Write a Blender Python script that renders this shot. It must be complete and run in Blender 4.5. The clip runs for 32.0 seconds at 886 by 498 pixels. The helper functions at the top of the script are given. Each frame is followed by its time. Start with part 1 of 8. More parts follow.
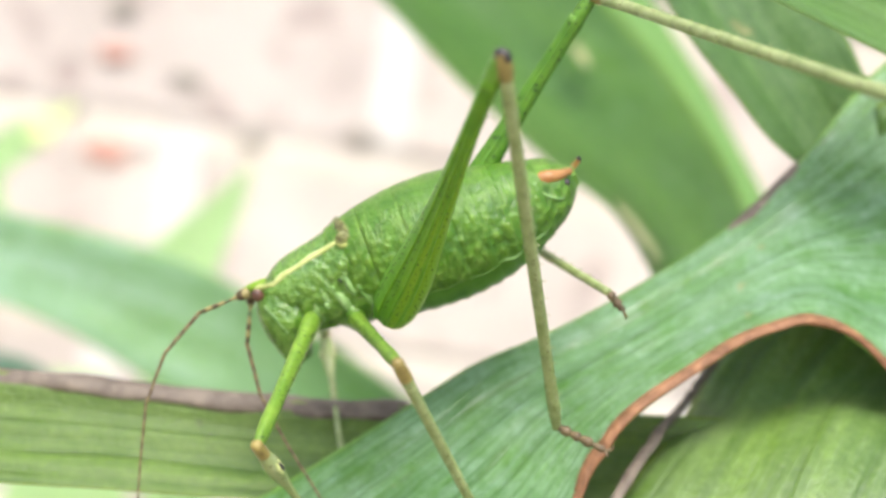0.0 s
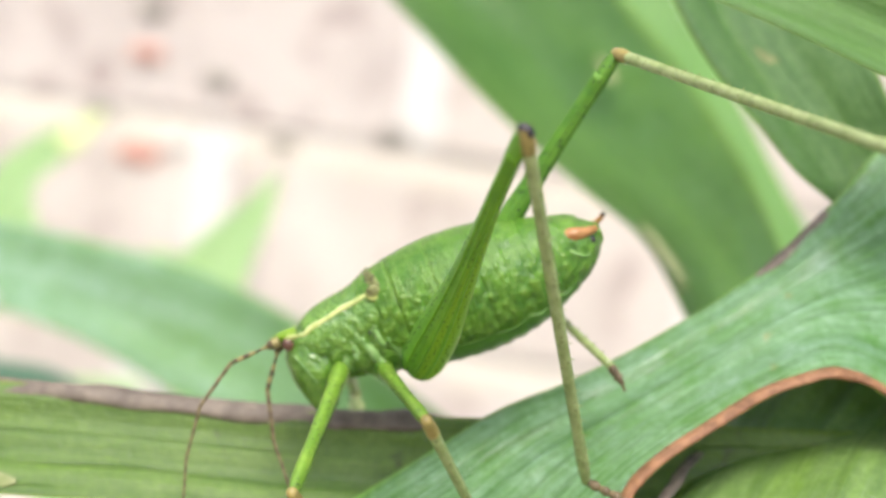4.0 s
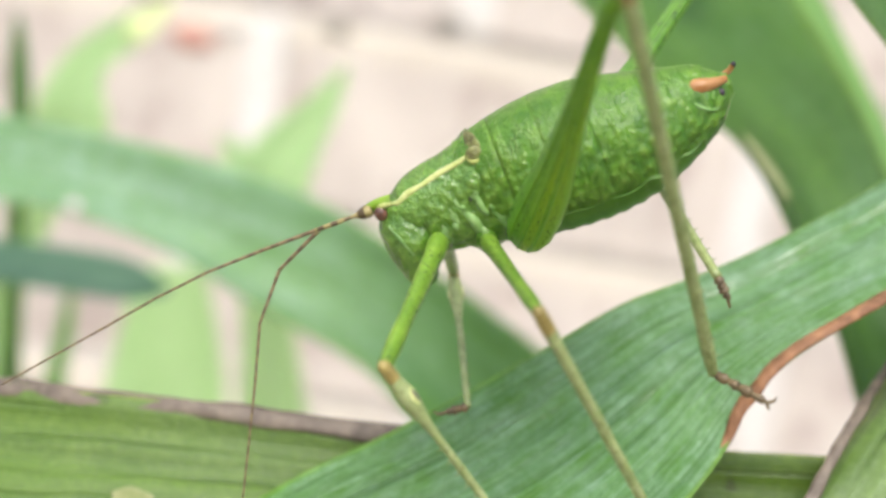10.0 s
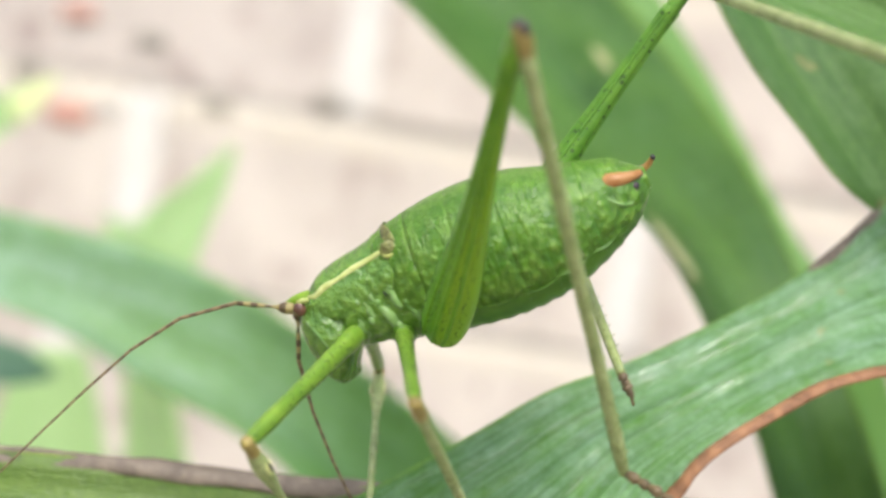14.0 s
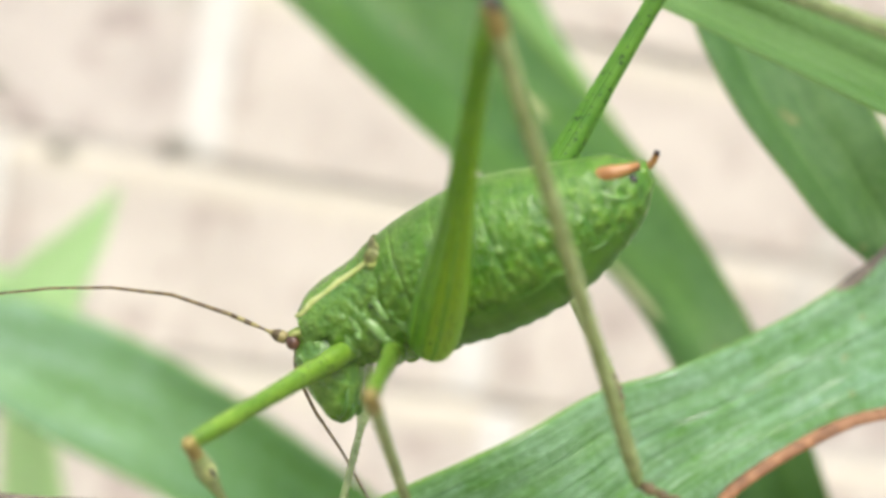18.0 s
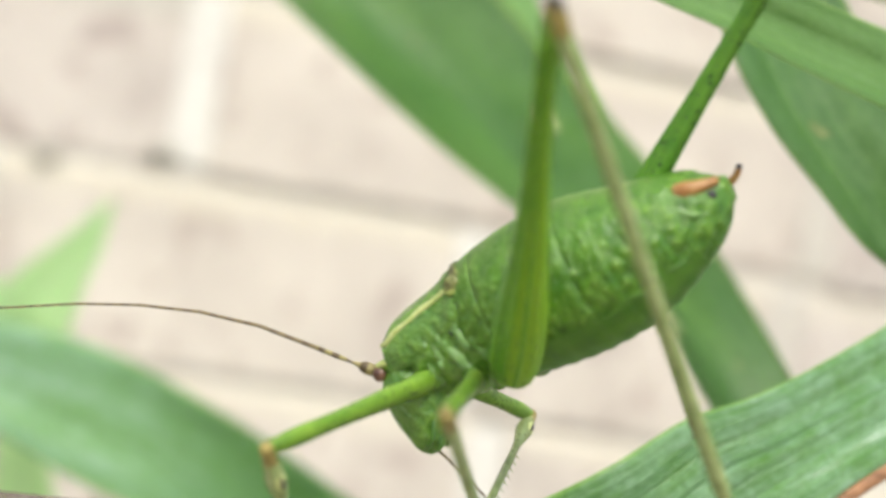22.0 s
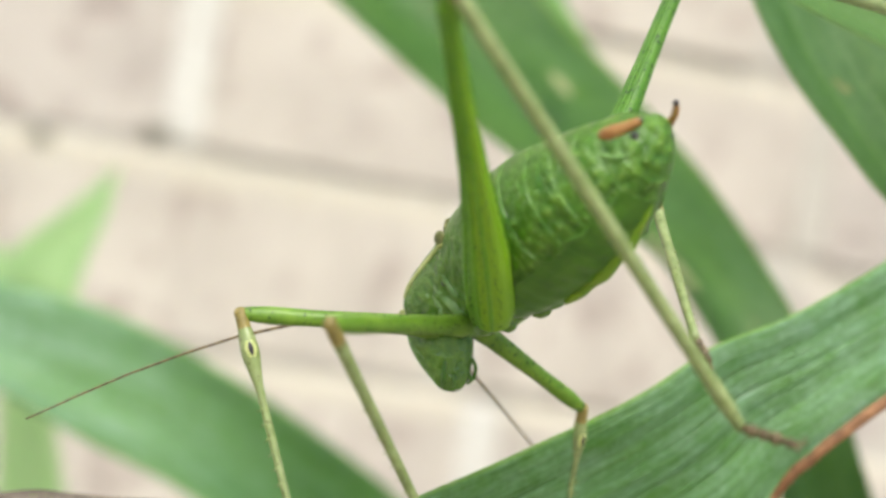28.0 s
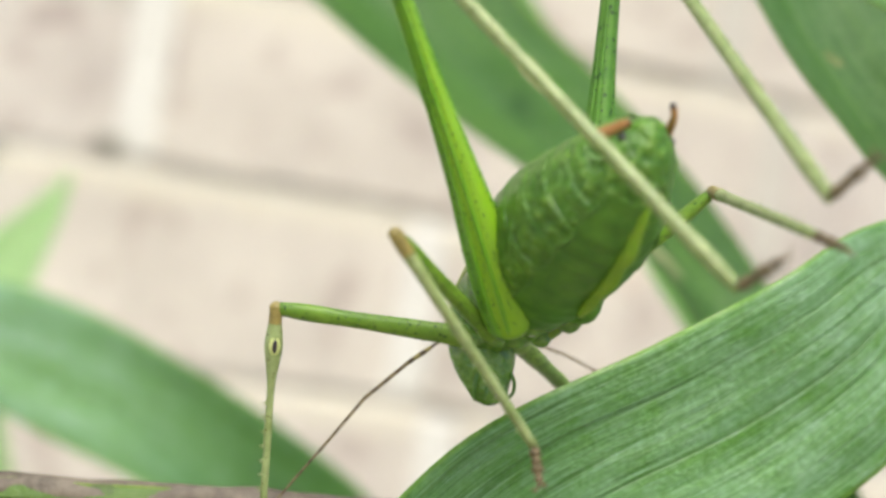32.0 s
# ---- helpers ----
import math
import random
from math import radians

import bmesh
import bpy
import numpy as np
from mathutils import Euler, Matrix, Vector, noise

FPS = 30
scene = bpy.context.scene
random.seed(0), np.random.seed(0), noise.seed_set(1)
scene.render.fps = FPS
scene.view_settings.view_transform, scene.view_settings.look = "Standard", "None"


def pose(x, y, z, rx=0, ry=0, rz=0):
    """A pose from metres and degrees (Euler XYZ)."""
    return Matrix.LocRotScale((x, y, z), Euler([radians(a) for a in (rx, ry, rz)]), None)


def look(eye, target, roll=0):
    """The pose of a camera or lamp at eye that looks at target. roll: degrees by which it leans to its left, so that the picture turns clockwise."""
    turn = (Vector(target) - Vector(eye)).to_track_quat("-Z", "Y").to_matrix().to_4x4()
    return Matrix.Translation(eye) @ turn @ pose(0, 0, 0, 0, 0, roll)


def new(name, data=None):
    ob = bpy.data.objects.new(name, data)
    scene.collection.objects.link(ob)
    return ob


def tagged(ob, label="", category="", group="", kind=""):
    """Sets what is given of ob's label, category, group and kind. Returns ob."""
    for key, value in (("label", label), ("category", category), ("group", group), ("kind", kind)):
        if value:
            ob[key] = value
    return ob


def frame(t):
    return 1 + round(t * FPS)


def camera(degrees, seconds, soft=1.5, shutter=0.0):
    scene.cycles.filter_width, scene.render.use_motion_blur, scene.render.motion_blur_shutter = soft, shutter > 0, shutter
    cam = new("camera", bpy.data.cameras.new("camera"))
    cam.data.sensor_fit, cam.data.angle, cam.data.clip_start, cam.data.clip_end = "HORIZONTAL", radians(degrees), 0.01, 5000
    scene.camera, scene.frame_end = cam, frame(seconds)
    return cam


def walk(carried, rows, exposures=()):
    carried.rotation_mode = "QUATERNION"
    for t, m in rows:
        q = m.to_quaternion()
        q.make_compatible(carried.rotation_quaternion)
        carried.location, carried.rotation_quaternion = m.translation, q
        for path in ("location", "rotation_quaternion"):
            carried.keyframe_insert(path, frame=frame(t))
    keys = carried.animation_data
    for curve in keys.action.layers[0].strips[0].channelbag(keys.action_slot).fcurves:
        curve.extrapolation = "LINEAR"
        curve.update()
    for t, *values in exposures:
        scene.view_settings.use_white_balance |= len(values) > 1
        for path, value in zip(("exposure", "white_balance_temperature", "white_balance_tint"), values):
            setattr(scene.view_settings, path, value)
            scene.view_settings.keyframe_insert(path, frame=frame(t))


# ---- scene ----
# ---- camera ----
cam = camera(36, 32.0, soft=3.0)
cam.data.dof.use_dof = True
cam.data.dof.focus_distance = 0.0495
cam.data.dof.aperture_fstop = 42
PATH = [(0, pose(0.00077, 0.00122, 0.59875, 90.35, -9.07, -1.16)),
        (0.5, pose(0.00044, 0.00112, 0.59895, 90.04, -9.17, -0.87)),
        (1, pose(-0.00053, 0.00100, 0.59917, 89.91, -9.27, -0.60)),
        (1.5, pose(-0.00023, 0.00089, 0.59936, 89.79, -9.36, -0.35)),
        (2, pose(0.00000, 0.00003, 0.60000, 90.01, -9.46, -0.02)),
        (2.5, pose(0.00039, 0.00157, 0.60088, 89.51, -9.01, 0.28)),
        (3, pose(0.00032, 0.00207, 0.60057, 89.59, -8.78, 0.23)),
        (3.5, pose(0.00110, 0.00217, 0.60071, 89.68, -8.76, 0.26)),
        (5.5, pose(0.00115, 0.00052, 0.60023, 90.67, -9.31, 0.28)),
        (6, pose(0.00109, 0.00051, 0.59946, 90.77, -9.41, 0.27)),
        (6.5, pose(0.00134, 0.00110, 0.60009, 89.40, -9.46, 0.20)),
        (7, pose(-0.00036, 0.00190, 0.60336, 87.79, -9.50, 0.66)),
        (7.5, pose(0.00051, 0.00264, 0.60224, 86.18, -9.52, 1.42)),
        (8, pose(0.00000, 0.00351, 0.60351, 84.95, -9.53, 2.53)),
        (8.5, pose(0.00037, 0.00356, 0.60373, 84.39, -9.57, 2.80)),
        (9, pose(-0.00014, 0.00275, 0.60306, 84.60, -9.72, 2.81)),
        (9.5, pose(-0.00179, 0.00203, 0.60260, 84.51, -9.75, 2.54)),
        (10, pose(-0.00274, 0.00124, 0.60143, 84.80, -9.81, 2.09)),
        (10.5, pose(-0.00295, 0.00115, 0.60179, 85.27, -9.87, 1.75)),
        (11, pose(-0.00298, 0.00082, 0.60194, 86.02, -9.99, 1.00)),
        (11.5, pose(-0.00517, 0.00024, 0.60056, 87.01, -10.06, -0.77)),
        (12, pose(-0.00516, 0.00046, 0.60169, 87.57, -10.07, -1.74)),
        (12.5, pose(-0.00533, 0.00098, 0.60224, 88.04, -10.07, -2.18)),
        (13, pose(-0.00500, 0.00143, 0.60167, 88.62, -10.02, -2.43)),
        (13.5, pose(-0.00467, 0.00167, 0.60160, 88.82, -9.94, -2.89)),
        (15.5, pose(-0.00743, 0.00284, 0.59984, 89.72, -9.77, -5.26)),
        (16, pose(-0.00823, 0.00258, 0.59949, 90.18, -9.80, -6.93)),
        (16.5, pose(-0.01135, 0.00213, 0.60006, 90.48, -9.46, -8.57)),
        (17, pose(-0.01332, 0.00177, 0.60054, 91.11, -9.28, -9.69)),
        (17.5, pose(-0.01351, 0.00159, 0.60069, 91.65, -9.24, -10.41)),
        (18, pose(-0.01426, 0.00093, 0.60011, 91.88, -9.25, -10.63)),
        (18.5, pose(-0.01477, 0.00035, 0.59943, 92.22, -9.36, -10.95)),
        (19, pose(-0.01574, -0.00049, 0.59808, 92.43, -9.56, -11.19)),
        (19.5, pose(-0.01607, 0.00023, 0.59867, 92.30, -9.57, -11.38)),
        (20, pose(-0.01728, 0.00050, 0.59961, 92.33, -9.67, -11.47)),
        (20.5, pose(-0.01603, 0.00115, 0.60000, 92.81, -9.60, -11.80)),
        (21, pose(-0.01705, 0.00163, 0.59953, 93.12, -9.52, -11.54)),
        (21.5, pose(-0.01696, 0.00194, 0.59972, 93.02, -9.44, -11.57)),
        (22, pose(-0.01651, 0.00207, 0.59973, 92.55, -9.39, -11.47)),
        (22.5, pose(-0.01644, 0.00174, 0.59911, 92.51, -9.33, -11.47)),
        (23, pose(-0.01646, 0.00087, 0.59887, 92.24, -9.30, -11.68)),
        (23.5, pose(-0.01797, 0.00100, 0.59919, 91.44, -9.16, -11.89)),
        (24, pose(-0.01593, 0.00122, 0.59938, 90.85, -9.10, -11.58)),
        (24.5, pose(-0.01584, 0.00110, 0.59943, 90.76, -9.11, -11.64)),
        (25, pose(-0.01635, 0.00067, 0.59936, 90.90, -9.17, -11.89)),
        (25.5, pose(-0.01768, 0.00038, 0.59904, 91.14, -9.28, -12.18)),
        (26, pose(-0.01767, -0.00057, 0.59814, 91.33, -9.43, -12.06)),
        (26.5, pose(-0.01845, -0.00033, 0.59872, 91.28, -9.51, -11.89)),
        (28.5, pose(-0.01851, 0.00161, 0.59785, 91.96, -9.50, -11.93)),
        (29, pose(-0.01849, 0.00175, 0.59881, 92.13, -9.54, -11.87)),
        (29.5, pose(-0.02011, 0.00221, 0.59751, 92.31, -9.48, -12.16)),
        (30, pose(-0.01927, 0.00241, 0.59822, 92.35, -9.46, -12.37)),
        (30.5, pose(-0.01977, 0.00316, 0.59706, 92.69, -9.38, -13.01)),
        (31, pose(-0.02037, 0.00377, 0.59691, 92.96, -9.33, -13.56)),
        (31.5, pose(-0.01896, 0.00444, 0.59577, 93.04, -9.30, -13.70)),
        (32, pose(-0.01904, 0.00442, 0.59587, 92.85, -9.28, -13.98))]
walk(cam, PATH, [(0.0, 0.94, 6380, 13), (3.5, 0.88, 6380, 13), (6.0, 0.74, 6380, 13), (13.0, 0.69, 6400, 12), (18.0, 0.7, 6460, 8), (28.0, 0.55, 6500, 5), (32.0, 0.55, 6500, 5)])

# ---- world and light: a bright, thinly overcast day ----
world = bpy.data.worlds.new("sky")
scene.world = world
world.use_nodes = True
sky = world.node_tree.nodes.new("ShaderNodeTexSky")
sky.sky_type, sky.sun_disc = "NISHITA", False
sky.sun_elevation, sky.sun_rotation = radians(55), radians(187)
sky.air_density, sky.dust_density = 1.0, 4.0
back = world.node_tree.nodes["Background"]
world.node_tree.links.new(sky.outputs[0], back.inputs[0])
back.inputs[1].default_value = 0.15
sun = new("sun", bpy.data.lights.new("sun", "SUN"))
sun.data.energy, sun.data.angle, sun.data.color = 1.5, radians(25), (1.0, 0.96, 0.9)
sun.matrix_world = look((0.12, -1.0, 2.05), (0, 0, 0.6))


# ---- materials ----
def mat(name, rough=0.5, spec=0.5, sss=0.0):
    m = bpy.data.materials.new(name)
    m.use_nodes = True
    nt = m.node_tree
    b = nt.nodes["Principled BSDF"]
    b.inputs["Roughness"].default_value = rough
    b.inputs["Specular IOR Level"].default_value = spec
    if sss:
        b.inputs["Subsurface Weight"].default_value = sss
        b.inputs["Subsurface Radius"].default_value = (0.5, 0.8, 0.2)
        b.inputs["Subsurface Scale"].default_value = 0.0006
    return m, nt, b


def node(nt, kind, **kw):
    n = nt.nodes.new("ShaderNode" + kind)
    for k, v in kw.items():
        n.inputs[k].default_value = v
    return n


def ramp(nt, fac, stops):
    r = nt.nodes.new("ShaderNodeValToRGB")
    el = r.color_ramp.elements
    while len(el) < len(stops):
        el.new(0.5)
    for e, (p, c) in zip(el, stops):
        e.position, e.color = p, (*c, 1)
    nt.links.new(fac, r.inputs[0])
    return r.outputs[0]


def mixc(nt, fac, a, b, mode="MIX"):
    m = nt.nodes.new("ShaderNodeMix")
    m.data_type, m.blend_type = "RGBA", mode
    for s, v in ((m.inputs[0], fac), (m.inputs[6], a), (m.inputs[7], b)):
        if isinstance(v, (int, float)):
            s.default_value = v
        elif isinstance(v, tuple):
            s.default_value = (*v, 1)
        else:
            nt.links.new(v, s)
    return m.outputs[2]


def math_node(nt, op, a, b=0.0):
    m = nt.nodes.new("ShaderNodeMath")
    m.operation = op
    for s, v in zip(m.inputs, (a, b)):
        if isinstance(v, (int, float)):
            s.default_value = v
        else:
            nt.links.new(v, s)
    return m.outputs[0]


def coords(nt, out="Object", scale=(1, 1, 1)):
    tc = nt.nodes.new("ShaderNodeTexCoord")
    mp = nt.nodes.new("ShaderNodeMapping")
    mp.inputs["Scale"].default_value = scale
    nt.links.new(tc.outputs[out], mp.inputs[0])
    return mp.outputs[0]


def noise_tex(nt, vec, scale, detail=3.0, rough=0.55):
    n = node(nt, "TexNoise", Scale=scale, Detail=detail, Roughness=rough)
    nt.links.new(vec, n.inputs["Vector"])
    return n.outputs["Fac"]


def bump(nt, b, height, strength, distance):
    n = node(nt, "Bump", Strength=strength, Distance=distance)
    nt.links.new(height, n.inputs["Height"])
    nt.links.new(n.outputs[0], b.inputs["Normal"])


def leaf_material(name, dark, light, sheen_tone, rough=0.42, trans=0.3, veins=26.0, stain=(0.35, 0.33, 0.12), stain_at=0.72, sheen_mix=0.0, foot=(0.0, 0.01), spec=0.5, ribs=0.0, streak=0.6, dash=0.0, coat=0.0):
    """A strap leaf: long parallel veins, mottling, a sky sheen painted into the colour. u runs along the blade, v
    across it.
    """
    m, nt, b = mat(name, rough, spec)
    along = coords(nt, "UV", (1.3, veins * 0.8, 1.0))
    fine = coords(nt, "UV", (5.0, veins * 4.5, 1.0))
    body = coords(nt, "Object", (1, 1, 1))
    v1 = noise_tex(nt, along, 1.0, 2.0)
    v2 = noise_tex(nt, fine, 1.0, 4.0, 0.75)
    blotch = noise_tex(nt, body, 260.0, 4.0, 0.6)
    col = mixc(nt, ramp(nt, v1, [(0.25, (0, 0, 0)), (0.72, (1, 1, 1))]), dark, light)
    uv = nt.nodes.new("ShaderNodeSeparateXYZ")
    nt.links.new(coords(nt, "UV"), uv.inputs[0])
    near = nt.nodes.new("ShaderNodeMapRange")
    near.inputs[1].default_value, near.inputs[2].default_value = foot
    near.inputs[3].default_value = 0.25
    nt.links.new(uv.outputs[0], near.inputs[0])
    # pale streaks put the sky's sheen into the base colour
    col = mixc(nt, math_node(nt, "MULTIPLY", near.outputs[0], ramp(nt, v2, [(0.5, (0, 0, 0)), (0.75, (0.35, 0.35, 0.35))])), col, sheen_tone)
    col = mixc(nt, ramp(nt, blotch, [(0.5, (0, 0, 0)), (0.75, (0.3, 0.3, 0.3))]), col, light)
    # sheen patches are painted into the colour; the coat adds true gloss
    if sheen_mix:
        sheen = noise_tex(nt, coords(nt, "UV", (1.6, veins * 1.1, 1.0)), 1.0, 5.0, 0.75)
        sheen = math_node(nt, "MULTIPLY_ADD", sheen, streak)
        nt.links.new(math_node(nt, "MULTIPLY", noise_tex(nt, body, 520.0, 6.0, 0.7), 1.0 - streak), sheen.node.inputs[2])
        k = math_node(nt, "MULTIPLY", near.outputs[0], ramp(nt, sheen, [(0.36, (0, 0, 0)), (0.64, (sheen_mix, sheen_mix, sheen_mix))]))
        col = mixc(nt, k, col, sheen_tone)
        gloss = nt.nodes.new("ShaderNodeMapRange")
        gloss.inputs[1].default_value, gloss.inputs[2].default_value = 0.5, 0.66
        gloss.inputs[3].default_value, gloss.inputs[4].default_value = 0.0, coat
        nt.links.new(noise_tex(nt, coords(nt, "UV", (9.0, veins * 2.4, 1.0)), 1.0, 6.0, 0.8), gloss.inputs[0])
        nt.links.new(gloss.outputs[0], b.inputs["Coat Weight"])
        b.inputs["Coat Roughness"].default_value = 0.2
        b.inputs["Coat IOR"].default_value = 1.7
    if ribs:
        across = nt.nodes.new("ShaderNodeSeparateXYZ")
        nt.links.new(coords(nt, "UV", (1.0, ribs * 6.283, 1.0)), across.inputs[0])
        wob = noise_tex(nt, coords(nt, "UV", (0.8, 4.0, 1.0)), 1.0, 2.0)
        wave = math_node(nt, "SINE", math_node(nt, "ADD", across.outputs[1], math_node(nt, "MULTIPLY", wob, 11.0)))
        line = ramp(nt, wave, [(0.86, (0, 0, 0)), (1.0, (1, 1, 1))])
        groove = math_node(nt, "MULTIPLY", line, ramp(nt, noise_tex(nt, coords(nt, "UV", (3.0, 9.0, 1.0)), 1.0, 2.0), [(0.38, (0, 0, 0)), (0.62, (0.38, 0.38, 0.38))]))
        col = mixc(nt, groove, col, tuple(0.6 * c for c in dark))
    if dash:
        thin = noise_tex(nt, coords(nt, "UV", (9.0, veins * 7.0, 1.0)), 1.0, 3.0, 0.6)
        col = mixc(nt, ramp(nt, thin, [(0.53, (0, 0, 0)), (0.6, (dash, dash, dash))]), col, tuple(0.5 * c for c in dark))
        # light dashes paint small glints along the blade
        col = mixc(nt, ramp(nt, thin, [(0.3, (dash, dash, dash)), (0.4, (0, 0, 0))]), col, sheen_tone)
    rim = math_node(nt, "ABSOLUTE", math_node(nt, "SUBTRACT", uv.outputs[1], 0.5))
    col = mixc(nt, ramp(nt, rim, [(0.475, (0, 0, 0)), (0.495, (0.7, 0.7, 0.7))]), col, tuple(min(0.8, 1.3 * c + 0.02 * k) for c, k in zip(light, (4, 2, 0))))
    spot = noise_tex(nt, body, 620.0, 2.0, 0.5)
    col = mixc(nt, ramp(nt, spot, [(stain_at, (0, 0, 0)), (stain_at + 0.06, (0.7, 0.7, 0.7))]), col, stain)
    rr = nt.nodes.new("ShaderNodeMapRange")
    rr.inputs[3].default_value, rr.inputs[4].default_value = rough - 0.1, rough + 0.2
    nt.links.new(v2, rr.inputs[0])
    nt.links.new(rr.outputs[0], b.inputs["Roughness"])
    grit = noise_tex(nt, body, 2600.0, 3.0, 0.7)
    col = mixc(nt, ramp(nt, grit, [(0.42, (0.3, 0.3, 0.3)), (0.6, (0, 0, 0))]), col, dark)
    nt.links.new(col, b.inputs["Base Color"])
    h = math_node(nt, "ADD", math_node(nt, "MULTIPLY", v1, 0.6), math_node(nt, "MULTIPLY", v2, 0.35))
    h = math_node(nt, "ADD", h, math_node(nt, "MULTIPLY", grit, 0.35))
    if ribs:
        h = math_node(nt, "SUBTRACT", h, math_node(nt, "MULTIPLY", groove, 0.9))
    bump(nt, b, h, 0.6, 0.00042)
    tr = nt.nodes.new("ShaderNodeBsdfTranslucent")
    nt.links.new(col, tr.inputs[0])
    mx = nt.nodes.new("ShaderNodeMixShader")
    mx.inputs[0].default_value = trans
    nt.links.new(b.outputs[0], mx.inputs[1])
    nt.links.new(tr.outputs[0], mx.inputs[2])
    nt.links.new(mx.outputs[0], nt.nodes["Material Output"].inputs[0])
    return m


M_PERCH = leaf_material("perch_leaf_green", (0.054, 0.195, 0.009), (0.118, 0.32, 0.024), (0.45, 0.66, 0.54), 0.28, 0.2, 15.0, sheen_mix=0.55, foot=(0.0, 1.5), spec=0.4, coat=0.85, ribs=7.0, streak=0.4, dash=0.5)
M_CURLED = leaf_material("curled_leaf_green", (0.024, 0.085, 0.003), (0.14, 0.28, 0.007), (0.4, 0.54, 0.3), 0.32, 0.14, 14.0, sheen_mix=0.28, coat=0.15, ribs=6.0, spec=0.6)
M_YELLOW = leaf_material("yellow_green_leaf", (0.035, 0.1, 0.005), (0.125, 0.24, 0.014), (0.24, 0.36, 0.09), 0.32, 0.15, 5.0, (0.07, 0.08, 0.03), 0.66, sheen_mix=0.4, ribs=4.0, spec=0.6)
M_ARCH = leaf_material("arching_leaf_green", (0.062, 0.21, 0.01), (0.135, 0.34, 0.03), (0.48, 0.71, 0.6), 0.34, 0.3, 7.0, sheen_mix=0.68, foot=(0.5, 1.9), spec=0.5, ribs=4.0)
M_BROAD = leaf_material("broad_leaf_green", (0.022, 0.092, 0.004), (0.095, 0.225, 0.016), (0.18, 0.34, 0.13), 0.36, 0.24, 5.0, sheen_mix=0.35, spec=0.5)
M_PALE = leaf_material("pale_leaf_green", (0.12, 0.3, 0.05), (0.22, 0.43, 0.11), (0.26, 0.45, 0.16), 0.42, 0.35, 4.0)
M_CROSS = leaf_material("crossing_leaf_green", (0.08, 0.205, 0.03), (0.17, 0.33, 0.08), (0.3, 0.46, 0.22), 0.4, 0.3, 5.0)
M_LOBE = leaf_material("lobed_leaf_green", (0.48, 0.7, 0.33), (0.6, 0.8, 0.45), (0.66, 0.82, 0.5), 0.5, 0.5, 3.0)
M_DEEP = leaf_material("deep_leaf_green", (0.08, 0.2, 0.12), (0.13, 0.28, 0.17), (0.2, 0.34, 0.28), 0.4, 0.2, 5.0)




def plain(name, dark, light, rough=0.5, scale=900.0, sss=0.0, depth=0.0, spec=0.5):
    m, nt, b = mat(name, rough, spec, sss)
    v = coords(nt)
    n = noise_tex(nt, v, scale, 4.0, 0.6)
    n2 = noise_tex(nt, v, scale * 0.17, 2.0)
    col = mixc(nt, ramp(nt, n, [(0.35, (0, 0, 0)), (0.68, (1, 1, 1))]), dark, light)
    col = mixc(nt, math_node(nt, "MULTIPLY", n2, 0.5), col, tuple(0.5 * (a + c) for a, c in zip(dark, light)))
    nt.links.new(col, b.inputs["Base Color"])
    if depth:
        bump(nt, b, n, 0.6, depth)
    return m


def speckled(name, dark, light, dot, dots=5200.0, size=0.28, rough=0.38, depth=0.00006, wrinkle=1500.0, sss=0.12):
    """Insect skin: a fine wrinkle and many tiny dark specks."""
    m, nt, b = mat(name, rough, 0.5, sss)
    v = coords(nt)
    n = noise_tex(nt, v, wrinkle, 3.0, 0.6)
    n2 = noise_tex(nt, v, 420.0, 2.0, 0.5)
    vo = node(nt, "TexVoronoi", Scale=dots)
    nt.links.new(v, vo.inputs["Vector"])
    col = mixc(nt, ramp(nt, n, [(0.3, (0, 0, 0)), (0.7, (1, 1, 1))]), dark, light)
    col = mixc(nt, math_node(nt, "MULTIPLY", n2, 0.35), col, light)
    d = ramp(nt, vo.outputs["Distance"], [(size * 0.6, (0.75, 0.75, 0.75)), (size, (0, 0, 0))])
    col = mixc(nt, d, col, dot)
    nt.links.new(col, b.inputs["Base Color"])
    bump(nt, b, n, 0.55, depth)
    return m


def tint_across(m, colour, reach):
    """Turns a limb's colour yellower over its lower half."""
    nt = m.node_tree
    b = nt.nodes["Principled BSDF"]
    old = b.inputs["Base Color"].links[0].from_socket
    tc = nt.nodes.new("ShaderNodeTexCoord")
    sp = nt.nodes.new("ShaderNodeSeparateXYZ")
    nt.links.new(tc.outputs["Object"], sp.inputs[0])
    f = math_node(nt, "MULTIPLY_ADD", sp.outputs[2], -0.5 / reach)
    nt.nodes[-1].inputs[2].default_value = 0.42
    k = ramp(nt, f, [(0.46, (0, 0, 0)), (0.66, (0.75, 0.75, 0.75))])
    nt.links.new(mixc(nt, k, old, colour), b.inputs["Base Color"])


